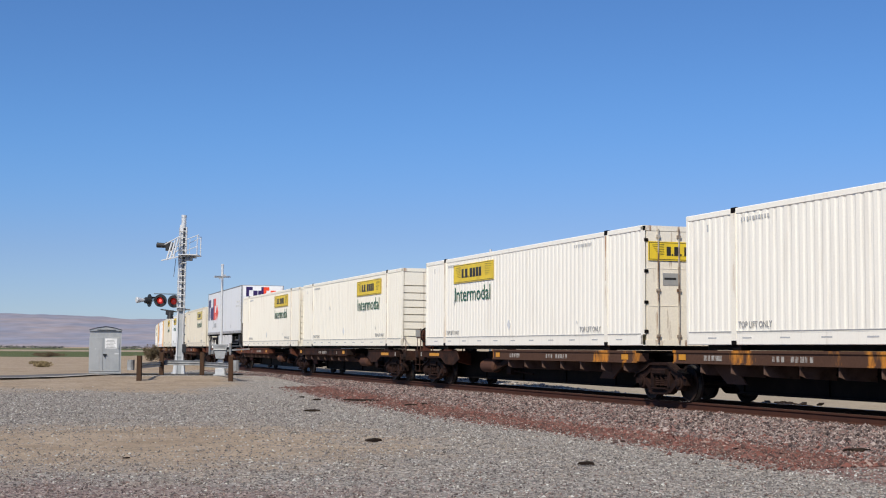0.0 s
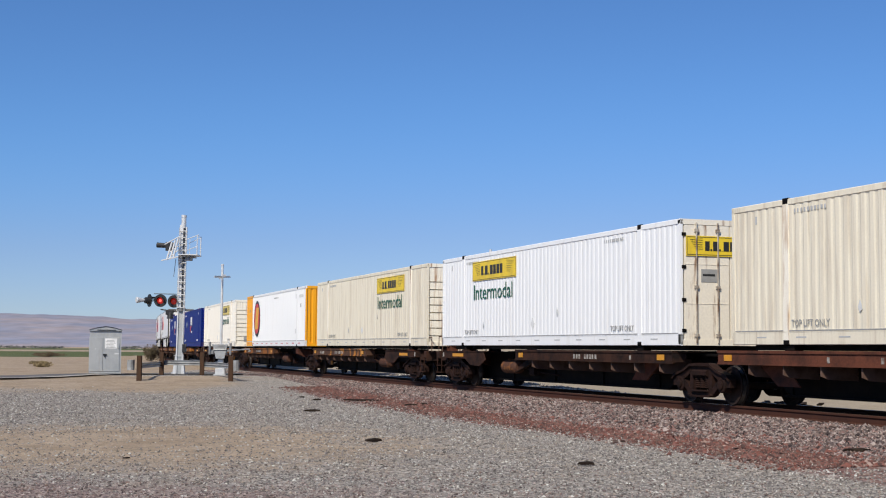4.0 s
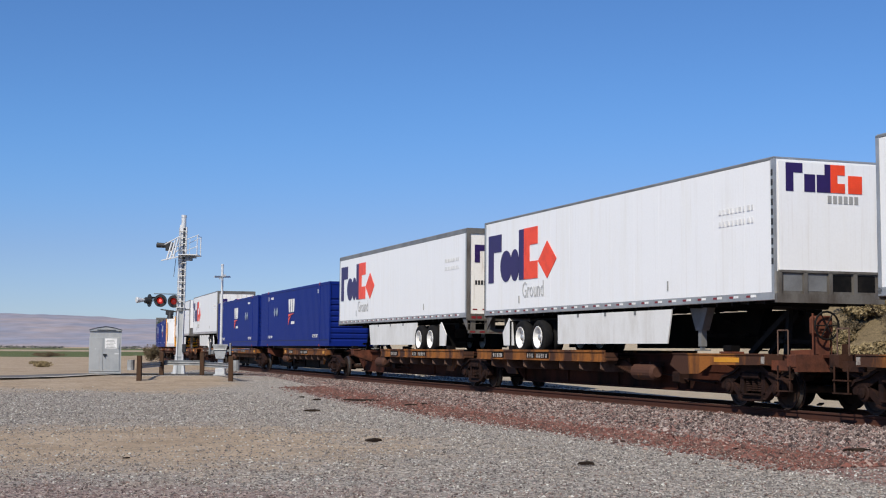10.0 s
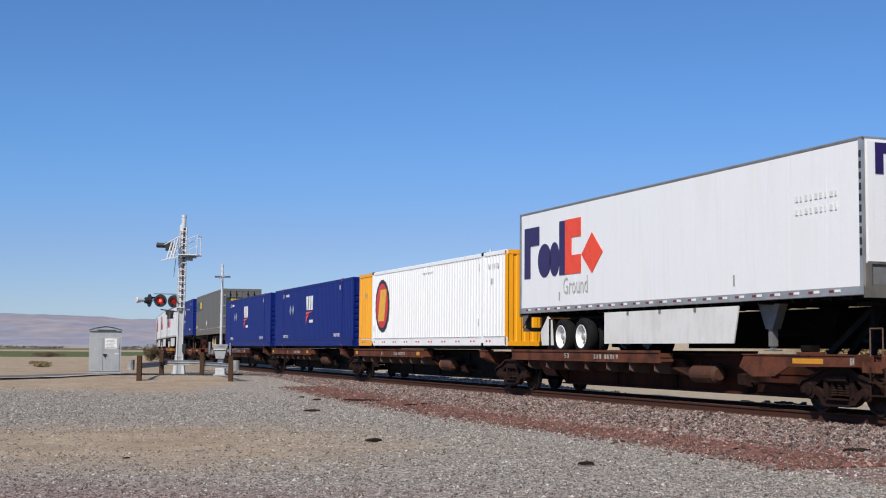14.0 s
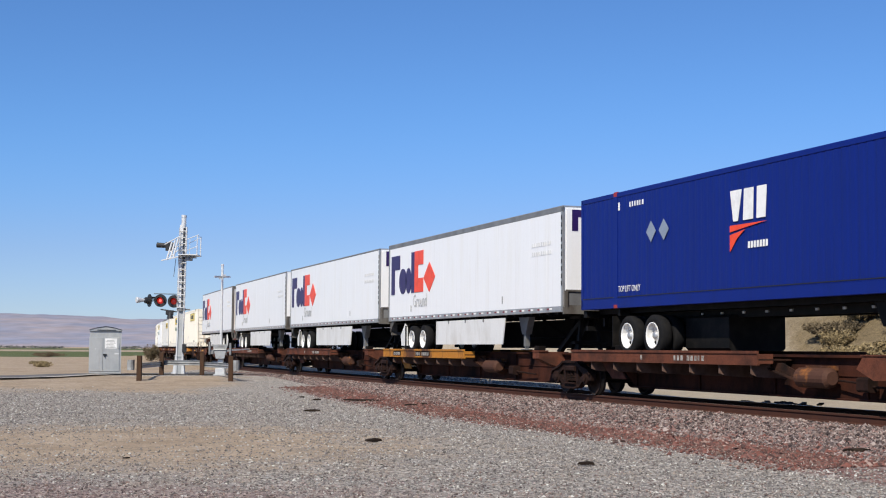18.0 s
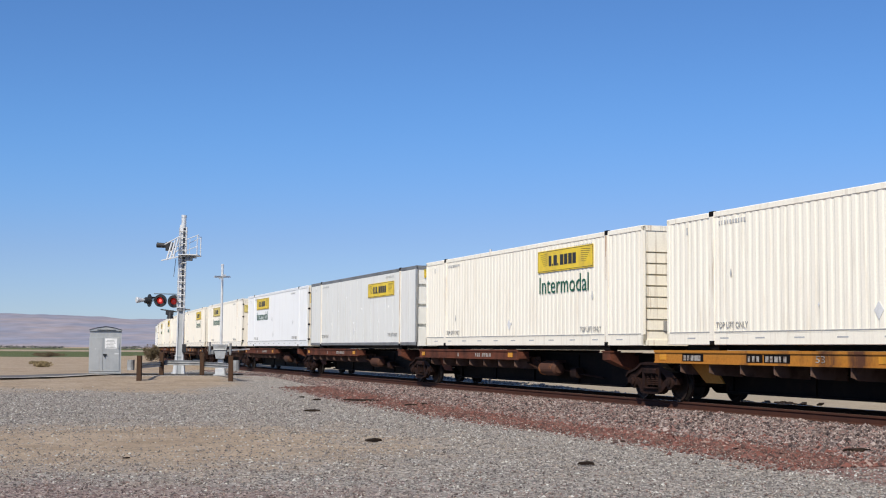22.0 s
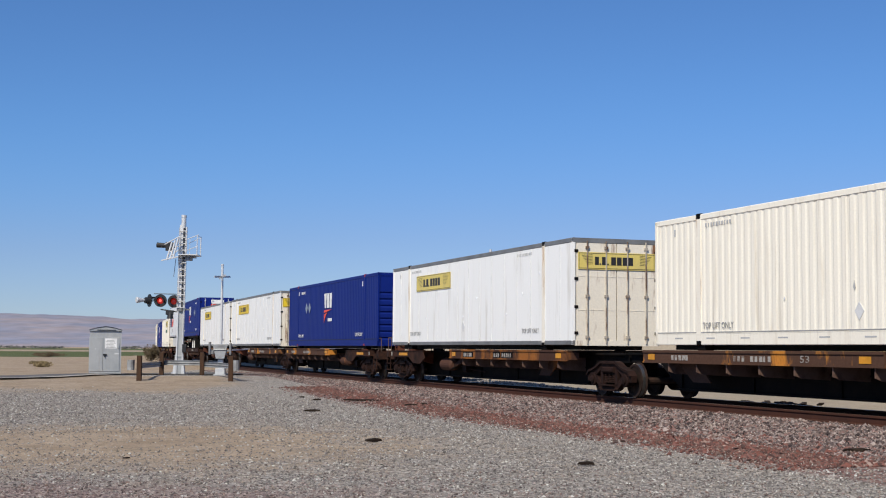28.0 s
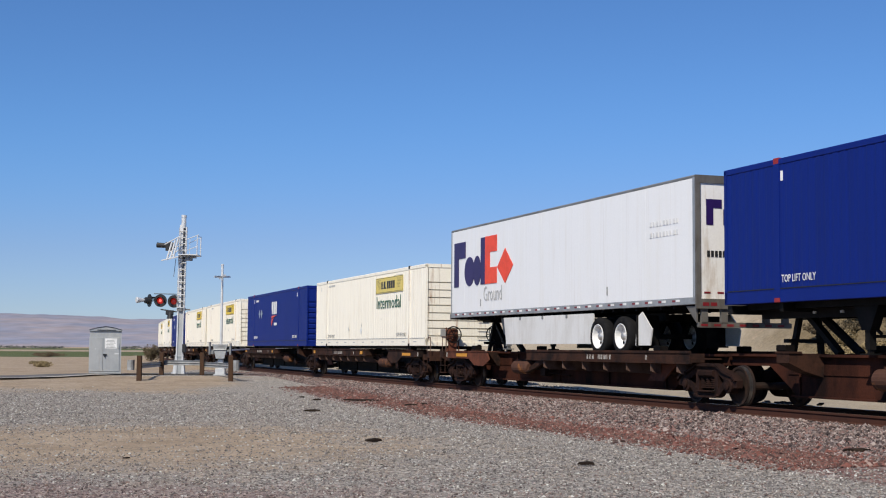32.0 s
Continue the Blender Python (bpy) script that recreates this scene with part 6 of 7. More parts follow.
def build_train():
    names = {"clean_white": "clean white", "white_paint": "off-white", "cream_paint": "weathered cream", "pale_cream_paint": "pale cream"}
    for i, rear in enumerate(REAR):
        mid = rear - HL
        jr, jf = gap_mid(i), gap_mid(i - 1)
        tray = "F" if i in FRONT_TRAY else "R"
        sill = SILL.get(i, "rust_red" if i in (3, 4, 5, 18, 19, 20, 21, 22, 23, 25, 26, 27, 29, 30, 31, 34, 35) else "rust_brown")
        is_trailer = i in VAN or i in (22, 23, 41)
        lab = ("rusty articulated spine car platform with orange side sill" if sill in ("sill_orange", "sill_patchy", "sill_bright") else "rust-brown articulated spine car platform on iron trucks")
        car = spine_car(mid - jr, mid - jf, tray, -HL, sill, i in COUPLED, i - 1 in COUPLED, (1 + DROP.get(i, 0.0)) if is_trailer else 0, lab)
        if i in LENGTH_MARK:
            part("word", "length", lambda: lettering("53", 0.30, 0.135), "stencil_dull", car, "pale stencilled number on the sill", pose(LENGTH_MARK[i] - 0.15, -1.334, DECK - 0.215))
        MOVING.append((car, mid, 7.5, 0.0))
        if i in DRY:
            p, sg, word, end, faded = DRY[i]
            c = container("dry", p, sg, word, end, faded, "%s corrugated steel container with a yellow name board" % names[p])
        elif i in REEFER:
            p, sg, end, faded = REEFER[i]
            c = container("reefer", p, sg, 0, end, faded, "smooth %s refrigerated container with a dark top rail" % ("light grey" if p == "reefer_grey" else "white"))
        elif i in BLUE:
            c = container("blue", "blue_paint", "F", 0, "pressed", False, "royal blue corrugated container with white lettering blocks", BLUE[i])
        elif i in STRIPED:
            c = container("striped", "clean_white", "F", 0, STRIPED[i], False, "white container with orange ends and a red oval badge")
        elif i in VAN:
            c = box_trailer(bool(VAN[i]), "van", i in GREY_TOP, "white road trailer with purple and orange logo blocks, %s forward" % ("doors" if VAN[i] else "nose"))
        elif i == 22:
            c = box_trailer(True, "grey", False, "dull grey road trailer with dark green name board", True)
        else:
            ch = chassis_load(i == 41, "black skeletal chassis under a blue container")
            MOVING.append((ch, mid, 7.5, DECK + 0.012 - DROP.get(i, 0.0)))
            c = container("blue", "blue_paint", "F", 0, "doors" if i == 41 else "pressed", "clean", "royal blue container carried on a black road chassis", -1 if i == 41 else 1)
        up = 1.30 if (i in DRY or i in REEFER or i in BLUE or i in STRIPED) else (DECK + 1.045 if i in (23, 41) else DECK + 0.012) - DROP.get(i, 0.0)
        MOVING.append((c, rear - VL if (i in VAN or i == 22) else mid, 7.5, up, TILT.get(i, 0.0)))


build_train()

# how far the train has come, by seconds
RUN_T = [0, 1, 2, 3, 5.5, 6, 7, 8, 9, 10, 11, 12, 13, 14, 14.5, 16.5, 17, 18, 19, 20, 21, 22, 23, 24, 25, 25.5, 27.5, 28, 29, 30, 31, 32]
RUN_D = [-0.25, -0.08, 0.0, 0.07, -0.07, 0.01, 0.03, 0.02, 0.12, 0.16, 0.34, 0.48, 0.45, -0.29, -0.23, -0.12, -0.14, -0.19, -0.21, -0.23, -0.33, 0.07,
         0.11, -0.21, 0.06, 0.07, 0.17, 0.09, 0.09, 0.06, -0.03, 0.0]


def run(t):
    return 22.5818 * t + 0.5 * 0.036864 * t * t + float(np.interp(t, RUN_T, RUN_D))


def motions():
    times = sorted(set(RUN_T) | {4.25, 15.5, 26.5})
    for ob, mid, half, up, *tilt in MOVING:
        rows = []
        for t in times:
            s = mid - run(t)
            ax, ay, az = on_track(s - half)
            bx, by, bz = on_track(s + half)
            cx, cy, cz = on_track(s)
            cx, cy, cz = (ax + bx) / 2 * 0.6 + cx * 0.4, (ay + by) / 2 * 0.6 + cy * 0.4, (az + bz) / 2
            yaw = math.atan2(ay - by, ax - bx)
            rows.append((t, Matrix.Translation((cx, cy, cz + up)) @ Matrix.Rotation(yaw, 4, "Z") @ Matrix.Rotation(radians(-(tilt or [0.0])[0]), 4, "Y")))
        walk(ob, rows)

# ---------------------------------------------------------------- the crossing and its gear
def ground_at(x, y):
    s, d = lateral([x], [y])
    return float(ground_height(np.array([x]), np.array([y]), s, d)[0])


def build_hills():
    xs = np.linspace(-2600, 2600, 420)
    ridge = 104 - 12 * smooth(-850, 250, xs) + 5 * wave(xs, xs * 0, 0.006, 1) + 2.5 * wave(xs, xs * 0, 0.02, 2)
    ridge -= 26 * smooth(-900, -2400, xs) + 17 * smooth(-1260, -860, xs)
    rows = [(3300, -3.0, 0.0), (3450, 0, 0.20), (3600, 0, 0.42), (3800, 0, 0.7), (4000, 0, 0.9), (4200, 0, 1.0), (4450, 0, 0.8)]
    co, fs = [], []
    for k, (y, z, f) in enumerate(rows):
        w = 4 * wave(xs, xs * 0 + y, 0.012, k) * (f > 0)
        for x, r, q in zip(xs, ridge, w):
            co.append((x, y, z + f * r * y / 4200 + q * f))
    n = len(xs)
    for k in range(len(rows) - 1):
        fs += [(k * n + i, k * n + i + 1, (k + 1) * n + i + 1, (k + 1) * n + i) for i in range(n - 1)]
    me = bpy.data.meshes.new("hills")
    me.from_pydata(co, [], fs)
    # the haze over the hills comes from their colour
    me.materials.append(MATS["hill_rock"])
    for p in me.polygons:
        p.use_smooth = True
    tagged(new("backdrop_hills", me), "low bare desert hills in the distance, mauve with painted haze", "hills", kind="structure")


build_hills()


def build_road():
    """Asphalt lane to the crossing, with a pale edge line."""
    way = [Vector(p) for p in ((-70.0, 26.0), (-32.0, 42.0), (-22.5, 49.8), (-18.0, 55.0), (-13.9, 61.6), (-9.6, 68.6))]
    line = []
    for p, q in zip(way[:-1], way[1:]):
        line += [p.lerp(q, k / 14) for k in range(14)]
    for name, lo, hi, up, mt in (("road", -1.9, 1.75, 0.05, "asphalt"), ("road_line", 1.45, 1.95, 0.062, "road_line")):
        co, fs = [], []
        for k, c in enumerate(line):
            d = (line[min(k + 1, len(line) - 1)] - line[max(k - 1, 0)]).normalized()
            w = Vector((d.y, -d.x))
            for o in (lo, (lo + hi) / 2, hi):
                p = c + w * o
                co.append((p.x, p.y, max(ground_at(p.x, p.y), ground_at(c.x, c.y)) + up))
            if k and not (name == "road_line" and c.x > -13.0):
                q = 3 * k
                fs += [(q - 3, q - 2, q + 1, q), (q - 2, q - 1, q + 2, q + 1)]
        me = bpy.data.meshes.new(name)
        me.from_pydata(co, [], fs)
        me.materials.append(MATS[mt])
        tagged(new(name, me), "worn grey asphalt road to the level crossing" if name == "road" else "faded pale edge line on the road", "road", kind="structure")


build_road()


def placed(name, label, category, x, y, turn=0.0, group="", sink=0.0):
    t = thing(name, label, category, group)
    t.matrix_world = pose(x, y, ground_at(x, y) - sink, 0, 0, turn)
    return t


def flasher(mast, x, z, turn, lit, key):
    """A round black flashing-light unit with hood and lens."""
    f = part("flasher", "bg", lambda: solid(turned([(-0.02, 0.30), (0.02, 0.30)], 28), turned([(0.02, 0.17), (0.22, 0.14), (0.26, 0.08)], 18)), "signal_black", mast, "round black flashing-light unit", pose(x, 0, z, 0, 0, turn))
    part("lens", "lens", lambda: solid(turned([(-0.06, 0.07), (-0.045, 0.12), (-0.021, 0.15)], 22)), lit, f)
    if lit == "lens_lit":
        part("lamp_glow", "lens", lambda: solid(turned([(-0.075, 0.03), (-0.062, 0.065), (-0.05, 0.07)], 16)), "lamp_glow", f)
    part("hood", "hood", lambda: solid(*[block(0.175 * math.cos(a) - 0.02, 0.175 * math.cos(a) + 0.02, -0.26, -0.02, 0.175 * math.sin(a) - 0.012, 0.175 * math.sin(a) + 0.012) for a in np.radians(np.arange(-10, 191, 12))]), "signal_black", f)


def build_signal_mast():
    m = placed("crossing_signal_mast", "silver crossing signal mast with walkway and flashing lights", "signal mast", -12.33, 64.0, 0)
    m.matrix_world = m.matrix_world @ pose(0, 0, 0, 0, 0.7, 0)
    part("base", "b", lambda: solid(block(-0.36, 0.36, -0.30, 0.30, 0.0, 0.04), *[slab([(-0.29, 0.04), (-0.14, 0.04), (-0.14, 1.0), (-0.16, 1.0)], y - 0.02, y + 0.02) for y in (-0.12, 0.12)],
         *[slab([(0.29, 0.04), (0.14, 0.04), (0.14, 1.0), (0.17, 1.0)], y - 0.02, y + 0.02) for y in (-0.12, 0.12)], *[rod((x, y, 0.0), (x, y, 0.13), 0.022, 6) for x in (-0.29, 0.29) for y in (-0.28, 0.28)]), "silver_paint", m)
    part("lower_mast", "l", lambda: solid(block(-0.15, -0.09, -0.13, 0.13, 0.05, 3.12, 0.01), block(0.13, 0.16, -0.13, 0.13, 0.05, 3.12, 0.005), block(-0.18, 0.19, -0.15, 0.15, 3.08, 3.15)), "silver_paint", m)
    part("mast_web", "l", lambda: solid(block(-0.09, 0.13, -0.07, -0.03, 0.05, 3.1), *[rod((-0.05 + 0.13 * (k % 2), -0.08, 0.5 + 0.4 * k), (-0.05 + 0.13 * (k % 2), -0.06, 0.5 + 0.4 * k), 0.016, 6) for k in range(7)]), "cabinet_zinc", m, "grey web of the channel mast")
    part("upper_mast", "u", lambda: solid(block(-0.16, 0.0, -0.09, 0.09, 3.1, 7.05, 0.01), rod((0.0, 0, 6.9), (0.0, 0, 7.48), 0.115, 12), rod((0.0, 0, 7.40), (0.0, 0, 7.52), 0.125, 12), block(0.12, 0.17, -0.09, 0.09, 3.1, 6.95)), "silver_paint", m)
    # added grey plate paints the shadow gap between the mast's stiles
    part("mast_back", "u", lambda: solid(block(-0.03, 0.14, 0.03, 0.06, 3.1, 6.95)), "grey_rail", m, "grey plate for the shade inside the open mast")
    lad = part("ladder", "ld", lambda: solid(rod((-0.16, -0.2, 3.0), (-0.16, -0.2, 6.9), 0.016, 6), rod((0.19, -0.2, 3.0), (0.19, -0.2, 6.9), 0.016, 6)), "galvanised", m)
    for z in np.arange(3.15, 6.9, 0.3):
        part("rung", "r", lambda: solid(rod((-0.17, -0.2, 0), (0.20, -0.2, 0), 0.024, 6)), "silver_paint", lad, m=pose(0, 0, z))
    zd = 5.60
    wk = part("walkway", "w", lambda: solid(block(-0.15, 0.78, -0.5, 0.6, zd, zd + 0.05), slab([(-0.92, zd - 0.30), (-0.12, zd - 0.10), (-0.12, zd - 0.05), (-0.92, zd - 0.25)], -0.5, -0.42),
         slab([(-0.82, zd - 0.18), (-0.12, zd - 0.02), (-0.12, zd + 0.03), (-0.82, zd - 0.13)], 0.3, 0.38), *[beam((-0.85 + 0.2 * k, -0.45, zd - 0.26 + 0.05 * k), (-0.78 + 0.2 * k, 0.35, zd - 0.15 + 0.045 * k), 0.05, 0.03) for k in range(4)]), "silver_paint", m)
    part("step_bracket", "w", lambda: solid(block(0.16, 0.60, -0.3, 0.3, zd - 0.10, zd - 0.003, 0.01), block(0.16, 0.42, -0.3, 0.3, zd - 0.22, zd - 0.10, 0.01)), "grey_rail", wk, "dark stepped bracket under the walkway")
    part("guard_rail", "g", lambda: solid(*[rod((0.74, y, zd + 0.03), (0.74, y, zd + 0.95), 0.026, 6) for y in (-0.45, 0.5)], *[rod((x, -0.45, zd + 0.03), (x, -0.45, zd + 0.62 + x * 0.3), 0.013, 6) for x in (0.40,)],
         rod((0.16, -0.45, zd + 0.70), (0.80, -0.45, zd + 0.97), 0.018, 6), rod((0.16, -0.45, zd + 0.18), (0.74, -0.45, zd + 0.42), 0.016, 6), rod((0.74, -0.45, zd + 0.93), (0.74, 0.5, zd + 0.93), 0.016, 6), rod((0.16, 0.5, zd + 0.62), (0.74, 0.5, zd + 0.9), 0.014, 6)), "silver_paint", wk)
    part("truss", "t", lambda: solid(*[rod((a, -0.46, zd - 0.25 + 0.04 * k), (a + 0.22, -0.46, zd + 0.60 + 0.10 * k), 0.048, 6) for k, a in enumerate((-0.66, -0.50, -0.36))],
         rod((-0.78, -0.46, zd + 0.48), (-0.10, -0.46, zd + 0.86), 0.026, 6), rod((-0.60, -0.46, zd - 0.22), (-0.12, -0.46, zd + 0.25), 0.022, 6), rod((-0.52, -0.46, zd + 0.12), (-0.14, -0.46, zd + 0.42), 0.022, 6)), "silver_paint", wk)
    hd = part("signal_head", "h", lambda: solid(block(-1.02, -0.70, -0.16, 0.16, 5.62, 6.02, 0.03), rod((-0.98, 0, 5.86), (-1.46, 0, 5.88), 0.115, 12, 0.125), rod((-0.7, 0, 5.8), (-0.5, 0, 5.8), 0.04, 8)), "signal_black", m, "black hooded signal head", pose(0.22, 0, 0.2))
    part("conduit", "c", lambda: solid(rod((-0.42, 0, 5.3), (-0.50, 0, 4.45), 0.016, 6), rod((-0.12, -0.1, 5.2), (-0.16, -0.1, 4.1), 0.014, 6), rod((-0.12, -0.1, 4.6), (0, 0, 4.6), 0.014, 6)), "grey_rail", m, m=pose(0.1, 0, 0.15))
    arm = part("cross_arm", "a", lambda: solid(rod((-1.3, 0, 3.78), (0, 0, 3.78), 0.02, 8), rod((-0.95, -0.05, 3.05), (-0.2, 0, 2.95), 0.03, 8)), "signal_black", m)
    flasher(arm, -0.98, 3.46, 0, "lens_lit", "a")
    flasher(arm, -0.34, 3.44, 0, "lens_dim", "b")
    flasher(arm, -1.50, 3.46, 122, "lens_dim", "c")
    part("lamp_housing", "c", lambda: solid(turned([(0.20, 0.06), (0.32, 0.08), (0.62, 0.15), (0.64, 0.13)], 16)), "silver_paint", arm, "silver rear lamp housing", pose(-1.50, 0, 3.46, 0, 0, 122))
    part("bell", "bl", lambda: solid(block(-0.70, -0.36, -0.1, 0.1, 2.80, 3.02, 0.03), rod((-0.5, 0, 2.62), (-0.5, 0, 2.95), 0.16, 12, 0.1)), "signal_black", m, "black side lamp housing")
    part("clamp", "cl", lambda: solid(rod((0, 0, 3.0), (0, 0, 3.12), 0.2, 12), block(0.1, 0.42, -0.04, 0.04, 3.03, 3.1)), "grey_rail", m)
    part("junction_box", "j", lambda: solid(block(0.14, 0.30, -0.16, 0.06, 1.05, 1.45, 0.02)), "signal_black", m)
    part("lower_rung", "lr", lambda: solid(*[rod((-0.22, -0.15, z), (0.22, -0.15, z), 0.012, 6) for z in (0.6, 0.9)]), "galvanised", m)


def build_gate_mast():
    m = placed("crossing_gate_mast", "silver gate mast with counterweight gear and crossbuck", "gate mast", -10.35, 63.8, 0)
    part("base", "g", lambda: solid(block(-0.28, 0.28, -0.28, 0.28, 0.0, 0.05), block(-0.22, 0.22, -0.22, 0.22, 0.05, 0.32, 0.02), block(-0.12, 0.12, -0.12, 0.12, 0.3, 0.75, 0.02)), "galvanised", m)
    part("mast", "g", lambda: solid(rod((0, 0, 0.3), (0, 0, 5.15), 0.07, 12, 0.055), rod((0, 0, 5.12), (0, 0, 5.2), 0.07, 12)), "silver_paint", m)
    part("crossbuck", "g", lambda: solid(*[beam((-0.26, s * 0.7, 4.62 - 0.05), (0.26, -s * 0.7, 4.62 + 0.02), 0.03, 0.09) for s in (-1, 1)]), "galvanised", m, "crossbuck seen edge on")
    part("gate_gear", "g", lambda: solid(block(-0.26, 0.26, -0.2, 0.2, 0.95, 1.35, 0.05), slab([(-0.34, 1.38), (0.34, 1.38), (0.20, 0.78), (-0.18, 0.78)], -0.28, -0.2), block(-0.36, 0.36, -0.3, -0.18, 1.36, 1.44, 0.01), rod((-0.3, -0.29, 1.2), (0.3, -0.29, 1.2), 0.04, 8)), "weathered_zinc", m, "grey tapered gate mechanism box")
    part("counterweight", "g", lambda: solid(block(-0.52, -0.44, -0.34, -0.10, 0.95, 1.55, 0.02), block(0.44, 0.52, -0.34, -0.10, 0.95, 1.50, 0.02), beam((-0.48, -0.22, 1.15), (0.48, -0.22, 1.15), 0.06, 0.08),
         block(-0.50, -0.30, -0.3, -0.14, 0.98, 1.12, 0.01)), "grey_rail", m)
    part("gate_arm", "g", lambda: solid(beam((0.1, 0.2, 1.15), (0.4, 6.5, 1.22), 0.09, 0.06)), "print_white", m, "lowered white gate arm")


def build_guard():
    g = placed("guardrail", "steel guardrail on short brown wooden posts", "guardrail", -12.0, 62.2, 0)
    gz = ground_at(-12.0, 62.2)
    for k, x in enumerate((-11.75, -12.16, -10.32, -8.26)):
        dy = (-9.2, -3.0, -3.5, -8.8)[k]
        part("post", "p", lambda: solid(block(-0.088, 0.088, -0.088, 0.088, -0.25, 0.98, 0.02)), "creosote_wood", g, m=pose(x + 12.0, dy, ground_at(x, 62.2 + dy) - gz))
    wave_p = [(y, 0.56 + (z - 0.48) * 0.68) for y, z in [(0.0, 0.48), (0.05, 0.53), (0.05, 0.58), (0.0, 0.63), (0.05, 0.68), (0.05, 0.73), (0.0, 0.78), (0.018, 0.79), (0.068, 0.735), (0.068, 0.675), (0.018, 0.63), (0.068, 0.585), (0.068, 0.525), (0.018, 0.47)]]
    pts = [(0.25, -9.1), (-0.16, -2.9), (1.68, -3.4), (3.74, -8.7)]
    for (ax, ay), (bx, by) in zip(pts[:-1], pts[1:]):
        L = math.hypot(bx - ax, by - ay)
        part("rail_beam", "w%.2f" % L, lambda: solid(slab_x([(y, z) for y, z in wave_p], 0, L)), "weathered_zinc", g, m=pose(ax, ay + 0.1, (ground_at(ax - 12.0, ay + 62.2) + ground_at(bx - 12.0, by + 62.2)) / 2 - gz - 0.13, 0, 0, math.degrees(math.atan2(by - ay, bx - ax))))
    for x, y in ((-0.08, -9.2), (3.92, -8.75)):
        part("end_wing", "e", lambda: solid(rod((0, 0, 0.42), (0, 0, 0.82), 0.14, 12)), "weathered_zinc", g, "rounded guardrail end", pose(x, y, ground_at(x - 12.0, y + 62.2) - gz))


def build_cabinet():
    c = placed("signal_cabinet", "galvanised signal equipment cabinet with a gabled lid", "cabinet", -15.66, 63.5, 13.5)
    part("body", "b", lambda: solid(block(-0.72, 0.70, -0.62, 0.35, 0.06, 2.0, 0.02), block(-0.73, 0.71, -0.65, 0.38, 0.0, 0.08)), "cabinet_zinc", c)
    part("roof", "r", lambda: solid(slab([(-0.75, 2.0), (0.73, 2.0), (0.73, 2.04), (0.40, 2.14), (0.0, 2.20), (-0.42, 2.14), (-0.75, 2.04)], -0.68, 0.4)), "cabinet_zinc", c, "shallow gabled roof")
    # black vent strip, with a black roof-edge line painted as eave shade
    part("vent_strip", "v", lambda: solid(block(-0.4, 0.45, -0.70, -0.68, 2.03, 2.065), slab([(-0.75, 2.035), (-0.42, 2.135), (0.0, 2.195), (0.40, 2.135), (0.73, 2.035), (0.73, 2.06), (0.40, 2.16), (0.0, 2.225), (-0.42, 2.16), (-0.75, 2.06)], -0.70, -0.682)), "signal_black", c)
    d = part("door", "d", lambda: solid(block(-0.10, 0.62, -0.645, -0.61, 0.14, 1.72, 0.01)), "cabinet_zinc", c)
    part("door_panel", "d2", lambda: solid(block(-0.74, -0.13, -0.645, -0.61, 0.14, 1.72, 0.01)), "cabinet_zinc", c)
    part("handle", "h", lambda: solid(block(-0.12, 0.05, -0.70, -0.65, 0.88, 0.95, 0.01), rod((-0.03, -0.68, 0.80), (-0.03, -0.68, 0.92), 0.022, 8)), "signal_black", d, "black swing handle")
    sg = part("notice", "n", lambda: solid(block(-0.03, 0.50, -0.655, -0.645, 1.20, 1.66)), "print_white", d, "white notice with grey lines")
    part("notice_print", "n", lambda: solid(*[block(0.02 + 0.03 * (k % 2), 0.45 - 0.05 * (k % 3), -0.658, -0.654, 1.24 + 0.065 * k, 1.262 + 0.065 * k) for k in range(6)]), "print_grey", sg)
    part("lock", "k", lambda: solid(block(0.53, 0.60, -0.68, -0.64, 1.2, 1.36, 0.01)), "cabinet_zinc", d)
    part("patch", "p", lambda: solid(block(0.40, 0.60, -0.654, -0.645, 0.93, 0.99), rod((-0.45, -0.66, 1.18), (-0.45, -0.64, 1.18), 0.03, 8)), "print_pale", d)


build_signal_mast()
build_gate_mast()
build_guard()
build_cabinet()


def build_pole():
    p = placed("thin_pole", "thin grey metal pole beyond the track", "pole", 1.72, 49.0, 0)
    h = 5.2 - ground_at(1.72, 49.0)
    part("shaft", "s", lambda: solid(rod((0, 0, 0), (0, 0, h - 0.15), 0.035, 8)), "galvanised", p)
    part("cap", "s", lambda: solid(rod((0, 0, h - 0.15), (0, 0, h), 0.06, 8, 0.04)), "galvanised", p)


build_pole()


